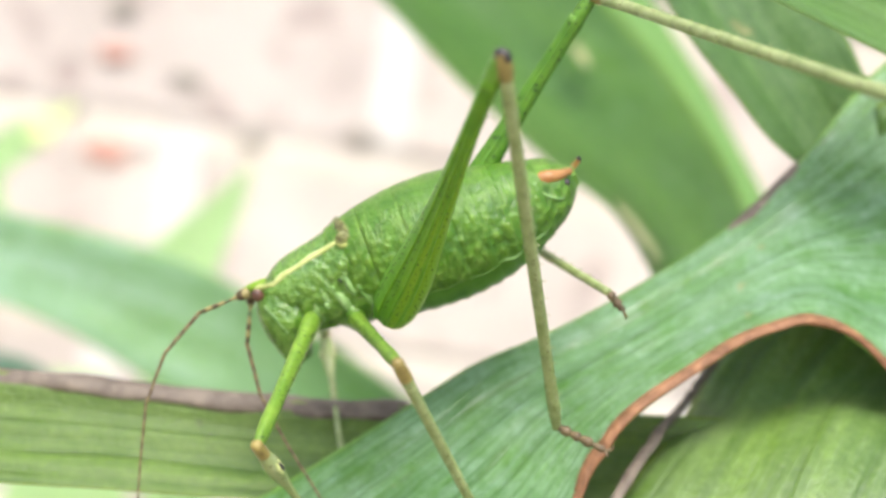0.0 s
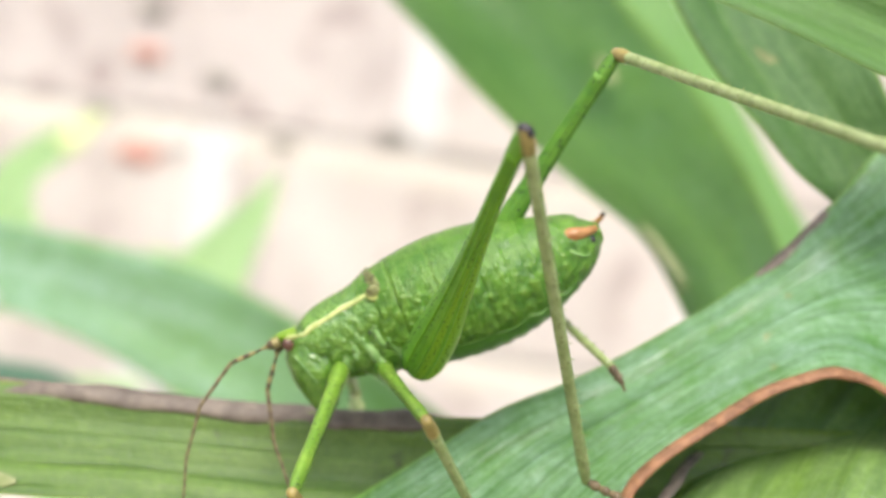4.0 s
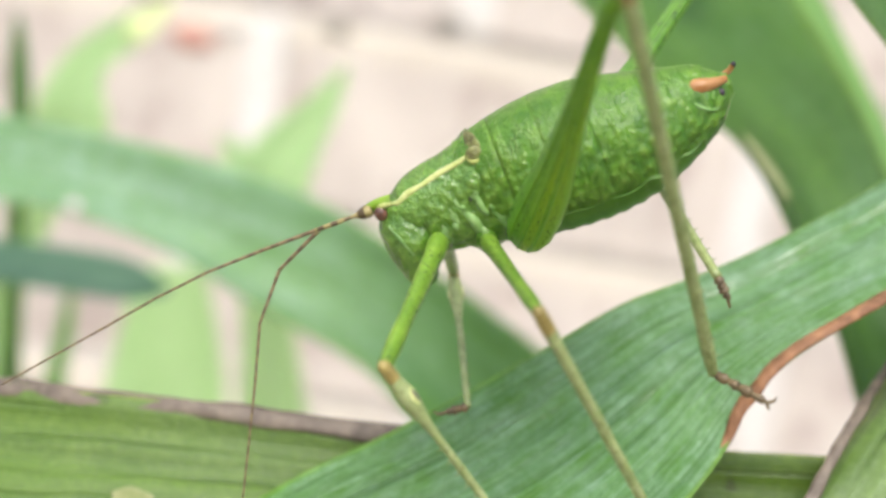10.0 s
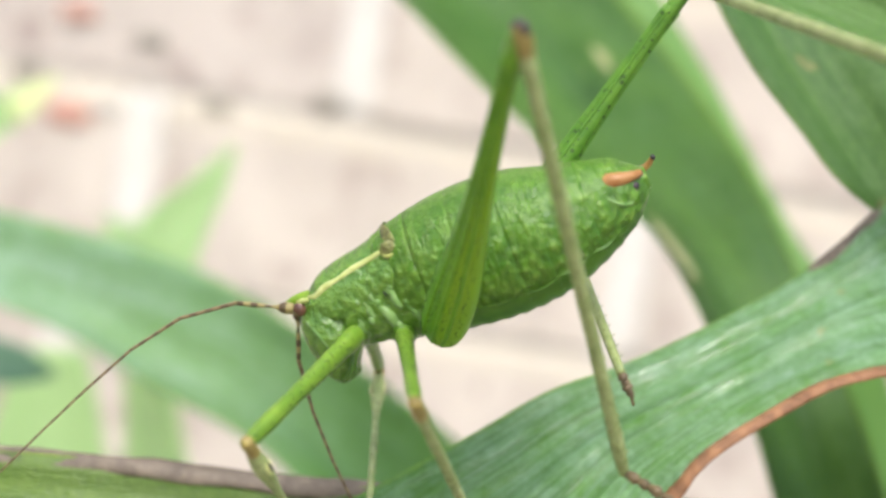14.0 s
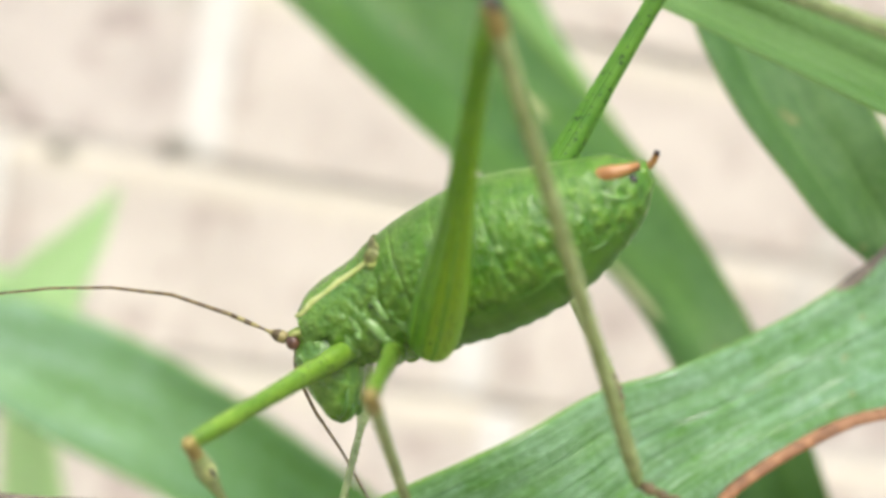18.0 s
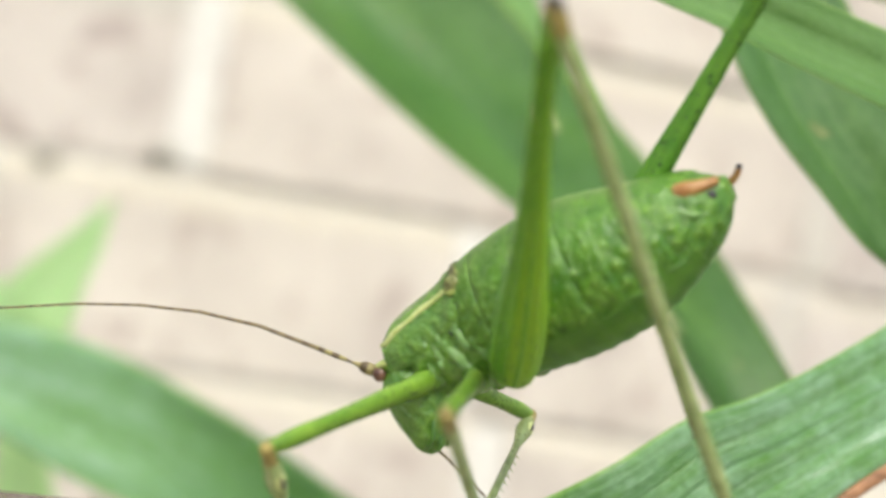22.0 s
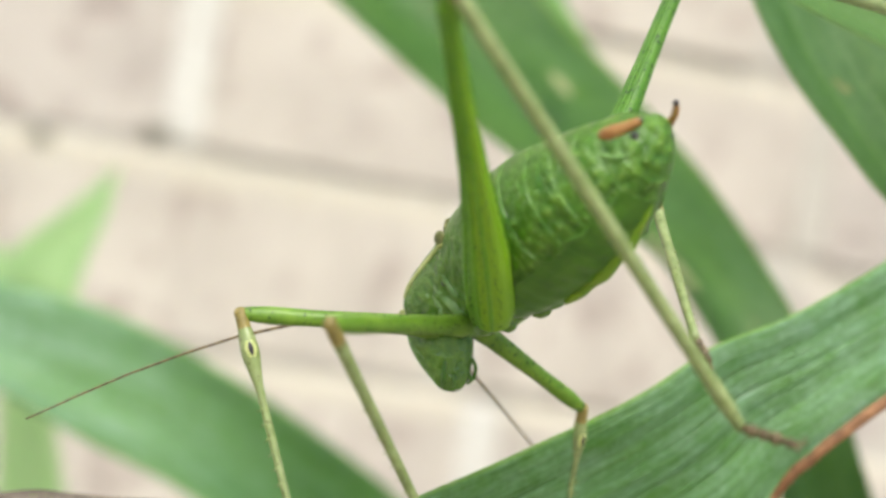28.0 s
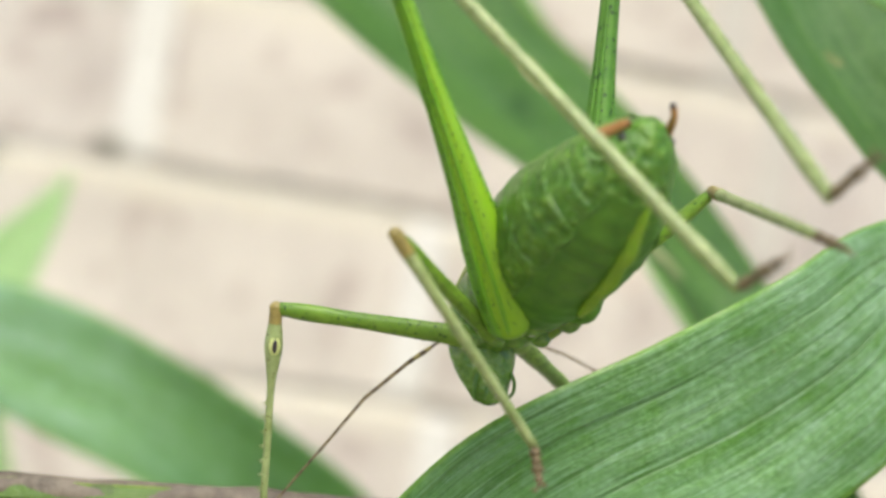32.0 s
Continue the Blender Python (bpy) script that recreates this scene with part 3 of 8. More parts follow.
BROAD = [(-0.00539, 0.12702, 0.62951, -0.01051, -0.00036, -0.00221), (0.00297, 0.11969, 0.62109, -0.00941, -0.00046, -0.00191), (0.01066, 0.10701, 0.61221, -0.00784, -0.00117, -0.00183), (0.01517, 0.09682, 0.60652, -0.00603, -0.00128, -0.00132), (0.01794, 0.08861, 0.60210, -0.00456, -0.00137, -0.00038), (0.01980, 0.08432, 0.59808, -0.00431, -0.00138, -0.00008), (0.02243, 0.08212, 0.59365, -0.00392, -0.00116, -0.00012), (0.02485, 0.08102, 0.58834, -0.00391, -0.00143, -0.00029)]
STREAK = [(0.01293, 0.08824, 0.60412, -0.00014, 0.00002, -0.00002), (0.01357, 0.08721, 0.60333, -0.00023, 0.00003, -0.00009), (0.01433, 0.08575, 0.60227, -0.00034, 0.00004, -0.00006), (0.01507, 0.08450, 0.60129, -0.00027, 0.00003, -0.00005), (0.01545, 0.08368, 0.60060, -0.00006, 0.00001, -0.00005)]
FLECK = [(0.01049, 0.11063, 0.61741, -0.00013, 0.00002, -0.00011), (0.01107, 0.11025, 0.61688, -0.00034, 0.00004, -0.00018), (0.01154, 0.10910, 0.61601, -0.00032, 0.00004, -0.00018), (0.01186, 0.10810, 0.61538, -0.00011, 0.00001, -0.00010)]
PALE = [(0.01061, 0.14610, 0.63676, -0.00456, -0.00027, -0.00172), (0.01595, 0.14249, 0.62810, -0.00448, -0.00070, -0.00136), (0.02322, 0.13302, 0.61738, -0.00373, -0.00086, -0.00078), (0.02780, 0.12586, 0.60941, -0.00316, -0.00101, -0.00059), (0.03099, 0.12084, 0.60347, -0.00281, -0.00112, -0.00118), (0.03701, 0.11815, 0.59640, -0.00354, -0.00090, -0.00113), (0.04083, 0.11704, 0.58924, -0.00389, -0.00169, -0.00062), (0.04399, 0.11635, 0.58245, -0.00404, -0.00122, -0.00031)]
TIPDOWN = [(0.01932, 0.06451, 0.60501, -0.00021, 0.00003, -0.00004), (0.01920, 0.06506, 0.60672, -0.00230, -0.00026, -0.00067), (0.01726, 0.06583, 0.60965, -0.00294, -0.00018, -0.00117), (0.01477, 0.06694, 0.61286, -0.00335, -0.00041, -0.00140), (0.01281, 0.06825, 0.61651, -0.00378, -0.00036, -0.00110), (0.01136, 0.07031, 0.62191, -0.00288, -0.00019, -0.00123), (0.01292, 0.07227, 0.63001, -0.00183, 0.00023, -0.00243), (0.02091, 0.07509, 0.63663, -0.00014, 0.00003, -0.00289), (0.03637, 0.07594, 0.63585, -0.00109, 0.00014, -0.00315), (0.05441, 0.07651, 0.62567, -0.00234, 0.00029, -0.00211)]
CROSS = [(-0.00219, 0.05799, 0.61634, -0.00093, -0.00046, -0.00119), (0.00225, 0.05824, 0.61583, -0.00126, -0.00039, -0.00140), (0.00634, 0.05775, 0.61479, -0.00211, -0.00056, -0.00128), (0.00976, 0.05767, 0.61402, -0.00149, -0.00068, -0.00152), (0.01388, 0.05745, 0.61309, -0.00141, -0.00069, -0.00169), (0.01917, 0.05757, 0.61175, -0.00109, -0.00074, -0.00195)]
LOBEA = [(-0.05441, 0.21149, 0.61281, -0.00000, 0.00005, 0.00052), (-0.05987, 0.21089, 0.60775, -0.00145, 0.00014, 0.00206), (-0.06613, 0.21011, 0.60096, -0.00309, 0.00003, 0.00144), (-0.06658, 0.20948, 0.59391, -0.00579, -0.00005, 0.00142), (-0.06928, 0.21130, 0.58466, -0.00441, -0.00014, -0.00008)]
LOBEB = [(-0.02638, 0.21188, 0.60776, -0.00023, 0.00002, 0.00031), (-0.02934, 0.21121, 0.60113, -0.00263, -0.00003, 0.00056), (-0.03338, 0.21048, 0.59413, -0.00517, -0.00015, 0.00009), (-0.03537, 0.20986, 0.58762, -0.00611, -0.00012, 0.00072), (-0.03451, 0.21175, 0.57793, -0.00430, -0.00019, -0.00072)]
LOBEC = [(-0.04416, 0.20961, 0.59398, -0.00020, 0.00001, 0.00014), (-0.04152, 0.20954, 0.59234, -0.00149, -0.00013, -0.00095), (-0.03865, 0.20934, 0.58905, -0.00264, -0.00017, -0.00110), (-0.03620, 0.21090, 0.58126, -0.00299, -0.00013, -0.00050)]
LOBETIP = [(-0.05431, 0.21043, 0.61312, -0.00018, 0.00002, 0.00027), (-0.05717, 0.21003, 0.60948, -0.00098, 0.00009, 0.00140), (-0.05924, 0.20979, 0.60740, -0.00118, 0.00010, 0.00154), (-0.06038, 0.20971, 0.60694, -0.00043, 0.00005, 0.00071)]
LOWA = [(-0.05069, 0.22153, 0.57118, -0.00546, -0.00022, -0.00069), (-0.04905, 0.22067, 0.56079, -0.00812, -0.00030, -0.00067), (-0.04808, 0.21980, 0.55052, -0.01010, -0.00037, -0.00077), (-0.04726, 0.21847, 0.53490, -0.01040, -0.00046, -0.00175)]
LOWB = [(-0.06638, 0.22081, 0.56831, -0.00027, -0.00001, -0.00005), (-0.06604, 0.22006, 0.55956, -0.00122, -0.00005, -0.00020), (-0.06631, 0.21908, 0.54839, -0.00181, -0.00008, -0.00030), (-0.06655, 0.21777, 0.53351, -0.00226, -0.00010, -0.00038)]
BUD = [(-0.06491, 0.17458, 0.60664, -0.00014, -0.00001, -0.00002), (-0.06403, 0.17422, 0.60245, -0.00099, -0.00005, -0.00017), (-0.06290, 0.17374, 0.59685, -0.00141, -0.00007, -0.00024), (-0.06158, 0.17292, 0.58766, -0.00127, -0.00006, -0.00022)]
SHADY = [(-0.03656, 0.15739, 0.57708, 0.00012, 0.00005, 0.00048), (-0.04024, 0.15669, 0.57753, -0.00003, 0.00080, 0.00201), (-0.04720, 0.15618, 0.57765, -0.00007, 0.00115, 0.00242), (-0.05759, 0.15583, 0.57721, -0.00077, 0.00112, 0.00231), (-0.07302, 0.15524, 0.57566, -0.00093, 0.00115, 0.00268)]
SCARA = [(-0.01661, 0.05811, 0.58643, -0.00005, 0.00008, 0.00017), (-0.01578, 0.05811, 0.58659, -0.00009, 0.00008, 0.00038), (-0.01518, 0.05811, 0.58664, -0.00006, 0.00008, 0.00024), (-0.01482, 0.05811, 0.58668, -0.00004, 0.00008, 0.00008)]
SPOT = [(-0.04387, 0.13736, 0.58698, -0.00002, 0.00001, 0.00014), (-0.04341, 0.13725, 0.58707, -0.00010, 0.00018, 0.00046), (-0.04281, 0.13727, 0.58708, -0.00013, 0.00018, 0.00048), (-0.04225, 0.13730, 0.58718, -0.00006, 0.00014, 0.00010)]
FACE = Vector((0.0, -0.8, 0.6))


def blade(name, rows, material, parent, label="", root=None, fold=0.12, ripple=0.00008, thick=0.00022, along=90, across=18, wave=0.0, grow=1.0):
    """A strap leaf with a folded midrib and ridged veins, a real thickness, and its foot led down to the root."""
    r = [list(x) for x in rows]
    if root is not None:
        p, q, w = np.array(r[-1][:3]), np.array(r[-2][:3]), np.array(r[-1][3:])
        t = (p - q) / np.linalg.norm(p - q)
        end = np.array(root)
        reach = np.linalg.norm(end - p)
        c = p + t * reach * 0.45
        for u in (0.12, 0.3, 0.5, 0.7, 0.86, 1.0):
            s = (1 - u) ** 2 * p + 2 * u * (1 - u) * c + u * u * end
            k = (1 - u) + u * 0.008 / max(np.linalg.norm(w), 1e-6)
            r.append([*s, *(w * min(k, 2.2))])
    seg = int(along * (1.35 if root is not None else 1))
    c = catmull(r, seg)
    bm = bmesh.new()
    uv = bm.loops.layers.uv.new("UVMap")
    layers = []
    length = np.r_[0, np.cumsum(np.linalg.norm(np.diff(c[:, :3], axis=0), axis=1))]
    for off in (0, 1):
        rings = []
        for i, row in enumerate(c):
            p, w = Vector(row[:3]), Vector(row[3:])
            d = Vector(c[min(i + 1, seg)][:3] - c[max(i - 1, 0)][:3]).normalized()
            up = d.cross(w).normalized()
            if up.dot(FACE) < 0:
                up = -up
            ring = []
            for k in range(across + 1):
                v = 2 * k / across - 1
                h = w.length * fold * (abs(v) ** 1.4 - 0.5) + ripple * math.sin(v * 9.5 + 0.6) + ripple * 0.7 * noise.noise(p * 300 + w * v * 300)
                h += wave * math.sin(length[i] * 260 + 2.1 * v) * v * v
                ring.append(bm.verts.new(p + w * v + up * (h - off * thick * (1.15 - v * v))))
            rings.append(ring)
        layers.append(rings)
    top, under = layers

    def quad(a, b, c2, d2, uvs):
        f = bm.faces.new((a, b, c2, d2))
        for l, q in zip(f.loops, uvs):
            l[uv].uv = q
    for i in range(seg):
        u0, u1 = length[i] / 0.03, length[i + 1] / 0.03
        for k in range(across):
            v0, v1 = k / across, (k + 1) / across
            quad(top[i][k], top[i][k + 1], top[i + 1][k + 1], top[i + 1][k], ((u0, v0), (u0, v1), (u1, v1), (u1, v0)))
            quad(under[i][k], under[i + 1][k], under[i + 1][k + 1], under[i][k + 1], ((u0, v0), (u1, v0), (u1, v1), (u0, v1)))
        for k, v in ((0, 0), (across, 1)):
            quad(top[i][k], top[i + 1][k], under[i + 1][k], under[i][k], ((u0, v), (u1, v), (u1, v), (u0, v)))
    for i in (0, seg):
        for k in range(across):
            quad(top[i][k], top[i][k + 1], under[i][k + 1], under[i][k], ((0, 0), (0, 1), (0, 1), (0, 0)))
    bmesh.ops.recalc_face_normals(bm, faces=bm.faces[:])
    return part(name, bm, material, parent, label)


def margin(name, rows, side, first, last, width, material, parent, label, curl=0.0006, seed=1):
    """A withered, crinkled strip along one edge of a blade (side 1: the edge at +half, -1: the other)."""
    c = catmull([[*(np.array(r[:3]) + side * np.array(r[3:])), *r[3:]] for r in rows], 160)
    i0, i1 = int(first * 160), int(last * 160)
    bm = bmesh.new()
    rings = []
    for i in range(i0, i1 + 1):
        p, w = Vector(c[i][:3]), Vector(c[i][3:]).normalized() * side
        d = Vector(c[min(i + 1, 160)][:3] - c[max(i - 1, 0)][:3]).normalized()
        up = d.cross(w).normalized()
        if up.dot(FACE) < 0:
            up = -up
        e = min(1, (i - i0 + 2) / 10, (i1 - i + 2) / 10)
        ring = []
        for k in range(12):
            a = 2 * math.pi * k / 12
            n1 = 1 + 0.45 * noise.noise((i * 0.13, k * 0.5, seed * 7.1))
            q = p - w * (width * 0.35) + w * (math.cos(a) * width * e * n1 * 0.75) + up * (math.sin(a) * width * 0.33 * e * n1 + curl * 0.5 * e * (1 + noise.noise((i * 0.09, seed * 3.0, 0.0))))
            ring.append(bm.verts.new(q))
        rings.append(ring)
    bridge(bm, rings)
    return part(name, bm, material, parent, label)


PARTS = {}


def plant(base, label):
    e = new("strap_leaved_plant")
    e.location = base
    return tagged(e, label, "plant")


RIGHT, LEFT, FAR = (0.26, 0.16, 0.0), (-0.34, 0.17, 0.0), (-0.05, 0.3, 0.0)


def rel(rows, base):
    return [(r[0] - base[0], r[1] - base[1], r[2] - base[2], *r[3:]) for r in rows]


def build_plants():
    right = plant(RIGHT, "clump of green strap leaves, some with torn and withered brown margins")
    O = (0, 0, 0)
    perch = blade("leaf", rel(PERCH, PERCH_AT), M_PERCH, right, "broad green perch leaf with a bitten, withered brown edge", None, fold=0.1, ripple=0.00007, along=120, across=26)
    margin("brown_margin", rel(PERCH, PERCH_AT), -1, 0.357, 0.87, 0.00038, M_DRY, perch, "curled dry brown leaf margin")
    margin("grey_margin", rel(PERCH, PERCH_AT), 1, 0.643, 0.8, 0.00045, M_GREYDRY, perch, "withered grey patch of leaf margin", 0.0001, 6)
    PARTS["perch"] = perch
    blade("leaf_base", rel(PERCH[-3:], RIGHT), M_BROAD, right, "channelled green foot of the perch leaf", (-0.02, 0.02, 0.0), fold=0.3)
    PARTS["curled"] = blade("leaf", rel(CURLED, RIGHT), M_CURLED, right, "yellow-green leaf curled over, shaded at its bend", (-0.12, -0.06, 0.0), fold=-0.2, wave=0.0002)
    margin("dark_margin", rel(CURLED, RIGHT), 1, 0.05, 0.98, 0.00035, M_GREYDRY, PARTS["curled"], "withered dark leaf margin", 0.0001, 4)
    dm = blade("leaf", rel(DRYMARGIN, RIGHT), M_YELLOW, right, "yellow-green leaf with a withered grey-brown upper margin", (0.0, 0.01, 0.0), fold=0.25)
    margin("grey_margin", rel(DRYMARGIN, RIGHT), 1, 0.03, 0.7, 0.00062, M_GREYDRY, dm, "withered grey-brown leaf margin", 0.0002, 2)
    for rows in (SCARA,):
        blade("scar", rel(rows, RIGHT), M_STREAK, dm, "pale feeding scar on the leaf", fold=0.0, ripple=0.00003, thick=0.00008, along=16, across=6)
    PARTS["dry"] = dm
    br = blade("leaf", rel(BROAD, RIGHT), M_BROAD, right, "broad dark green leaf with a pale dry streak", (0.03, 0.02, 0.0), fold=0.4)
    for rows in (STREAK, FLECK):
        blade("dry_streak", rel(rows, RIGHT), M_STREAK, br, "pale dry streak on the leaf", fold=0.0, ripple=0.00002, thick=0.0001, along=20, across=6)
    blade("leaf", rel(PALE, RIGHT), M_PALE, right, "pale green leaf lit through", (0.04, 0.03, 0.0), fold=0.2)
    blade("leaf", rel(TIPDOWN, RIGHT), M_TIP, right, "green leaf with its tip hanging down", (0.05, 0.04, 0.0), fold=0.3)
    blade("leaf", rel(CROSS, RIGHT), M_CROSS, right, "light green leaf crossing over another", (0.04, 0.0, 0.0), fold=0.3)
    left = plant(LEFT, "clump of pale green arching strap leaves before the wall")
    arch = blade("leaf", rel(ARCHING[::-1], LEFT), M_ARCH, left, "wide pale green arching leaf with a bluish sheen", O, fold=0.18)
    blade("white_spot", rel(SPOT, LEFT), M_MORTAR, arch, "white dropping on the leaf", fold=0.0, thick=0.00015, along=12, across=8)
    PARTS["arch"] = arch
    blade("leaf", rel(SHADY, LEFT), M_DEEP, left, "dull blue-green leaf tip", (-0.02, 0.02, 0.0))
    far = tagged(new("lobed_plant"), "pale yellow-green lobed leaves close to the wall", "plant")
    far.location = FAR
    lobe = blade("leaf", rel(LOBEA, FAR), M_LOBE, far, "", O)
    blade("leaf_tip", rel(LOBETIP, FAR), M_FADED, lobe, "faded yellow leaf tip", fold=0.0, along=20, across=8)
    blade("leaf", rel(LOBEC, FAR), M_LOBE, far, "", (0.0, 0.005, 0))
    blade("leaf", rel(LOBEB, FAR), M_LOBE, far, "", (0.01, 0, 0))
    blade("leaf", rel(LOWA, FAR), M_LOBE, far, "", (0, 0.01, 0))
    blade("leaf", rel(LOWB, FAR), M_PALE, far, "", (0.01, 0.01, 0))
    blade("bud", rel(BUD, FAR), M_BROAD, far, "", (-0.01, 0, 0))


build_plants()

# ---- the bush cricket: x to its head, y to its left, z to its back; in units of a 620th of its length ----
B = 2.2381e-5


def S(rows):
    return [tuple(B * v for v in r) for r in rows]


cricket = tagged(new("bush_cricket"), "plump speckled green bush cricket with brown wing stubs", "insect")

# abdomen rings, from the thorax to the tail: x, centre, half height, half width
ABDOMEN = [(112, 13, 83, 62), (60, 9, 101, 87), (0, 8, 112, 104), (-60, 6, 116, 112), (-120, 4, 113, 113), (-160, 2, 105, 109), (-200, 2, 94, 99), (-235, 5, 82, 85), (-265, 8, 70, 71), (-292, 11, 57, 58), (-315, 13, 39, 43), (-334, 20, 18, 20)]


def build_abdomen():
    c = catmull(ABDOMEN, 90)
    cuts = [0, 10, 20, 30, 39, 48, 57, 65, 73, 90]
    for a, b in zip(cuts, cuts[1:]):
        rows = []
        for i in range(a, b + 1):
            u = (i - a) / (b - a)
            x, zc, hh, hw = c[i]
            k = 1 + 0.0015 * u ** 4
            rows.append((x - (3 if u == 1 else 0), zc, hh * k, hw * k))
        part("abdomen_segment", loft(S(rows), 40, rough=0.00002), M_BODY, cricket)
    lower = catmull(ABDOMEN[1:9], 42)
    for s in (1, -1):
        line = [(x, s * hw * 0.72, zc - hh * 0.7 + 4 * math.sin(x * 0.11), (2.6 + 1.5 * math.sin(x * 0.23)) * (0.4 if i in (0, 14) else 1)) for i, (x, zc, hh, hw) in enumerate(lower[::3])]
        part("side_fold", tube(S(line), 8, 60), M_FOLD, cricket, "pale fold along the lower side of the abdomen")
    belly = [(x, zc, hh * (1.012 + 0.012 * math.sin(x * 0.21)), hw * 1.004) for x, zc, hh, hw in lower]
    bm = loft(S(belly), 26, 2.34, 2 * math.pi - 2.34)
    loft(S([(x, zc, hh * 0.96, hw * 0.96) for x, zc, hh, hw in lower]), 26, 2.34, 2 * math.pi - 2.34, bm=bm)
    part("belly", bm, M_BELLY, cricket, "darker green belly plates")
    plate = [(-30, -106, 5, 8), (-60, -107, 12, 13), (-90, -108, 10, 15), (-120, -108, 15, 17), (-150, -103, 12, 17), (-180, -98, 16, 17), (-210, -86, 12, 15), (-240, -72, 13, 13), (-265, -56, 6, 9)]
    bm = loft(S([(x, z + 4, 0.8 * h, 0.75 * w) for x, z, h, w in plate]), 18, steps=40)
    bmesh.ops.translate(bm, verts=bm.verts[:], vec=Vector((0, -10, 0)) * B)
    PARTS["plate"] = part("subgenital_plate", bm, M_YBELLY, cricket, "yellow-green plate under the tail")
    tongue = [(-318, 0, 40, 3), (-326, 0, 24, 6), (-323, 0, 5, 8), (-310, 0, -14, 10), (-289, 0, -32, 10), (-264, 0, -46, 7)]
    part("tail_plate", tube(S(tongue), 20, 24, flat=3.4), M_TAIL, cricket, "smooth wedge-shaped plate under the tail")
    for s in (1, -1):
        rim = [(-262, s * 44, 62, 2), (-258, s * 60, 44, 3.4), (-262, s * 68, 22, 3.6), (-276, s * 64, 4, 3.4), (-294, s * 54, -6, 2.6), (-306, s * 44, -4, 1.6)]
        part("tergite_rim", tube(S(rim), 8, 30), M_RIDGE, cricket, "pale rim below the cercus")
        # black ball added for the shade below each cercus
        part("tail_hollow_shade", ball(Vector((-313, s * 41, 15)) * B, Vector((8, 6, 7)) * B, 12, 8), M_BLACK, cricket, "black ball for the shade in the hollow under the cercus")
        part("tail_knob", ball(Vector((-304, s * 41, 8)) * B, Vector((7, 5, 5)) * B, 10, 6), M_RIDGE, cricket)
    hood = [(-245, 12, 70, 60), (-268, 14, 64, 52), (-288, 18, 54, 42), (-303, 24, 40, 30)]
    part("anal_plate", loft(S(hood), 26, -1.15, 1.15, 16), M_BODY, cricket, "hooded last plate of the back")
    for s in (1, -1):
        rows = [(-262, s * 36, 36, 9), (-273, s * 46, 36, 15), (-286, s * 49, 35, 14), (-302, s * 46, 33, 10.5), (-318, s * 40, 32, 7.5)]
        rows += [(-328, 33, 32, 6)] if s > 0 else [(-334, -37, 33, 6), (-348, -32, 38, 5), (-356, -27, 45, 4.2)]
        ce = part("cercus", tube(S(rows), 12, 32), M_CERCUS, cricket, "curved orange cercus")
        part("cercus_tip", ball(Vector(rows[-1][:3]) * B, Vector((4.8, 4.8, 5)) * B, 10, 6), M_BLACK, ce)


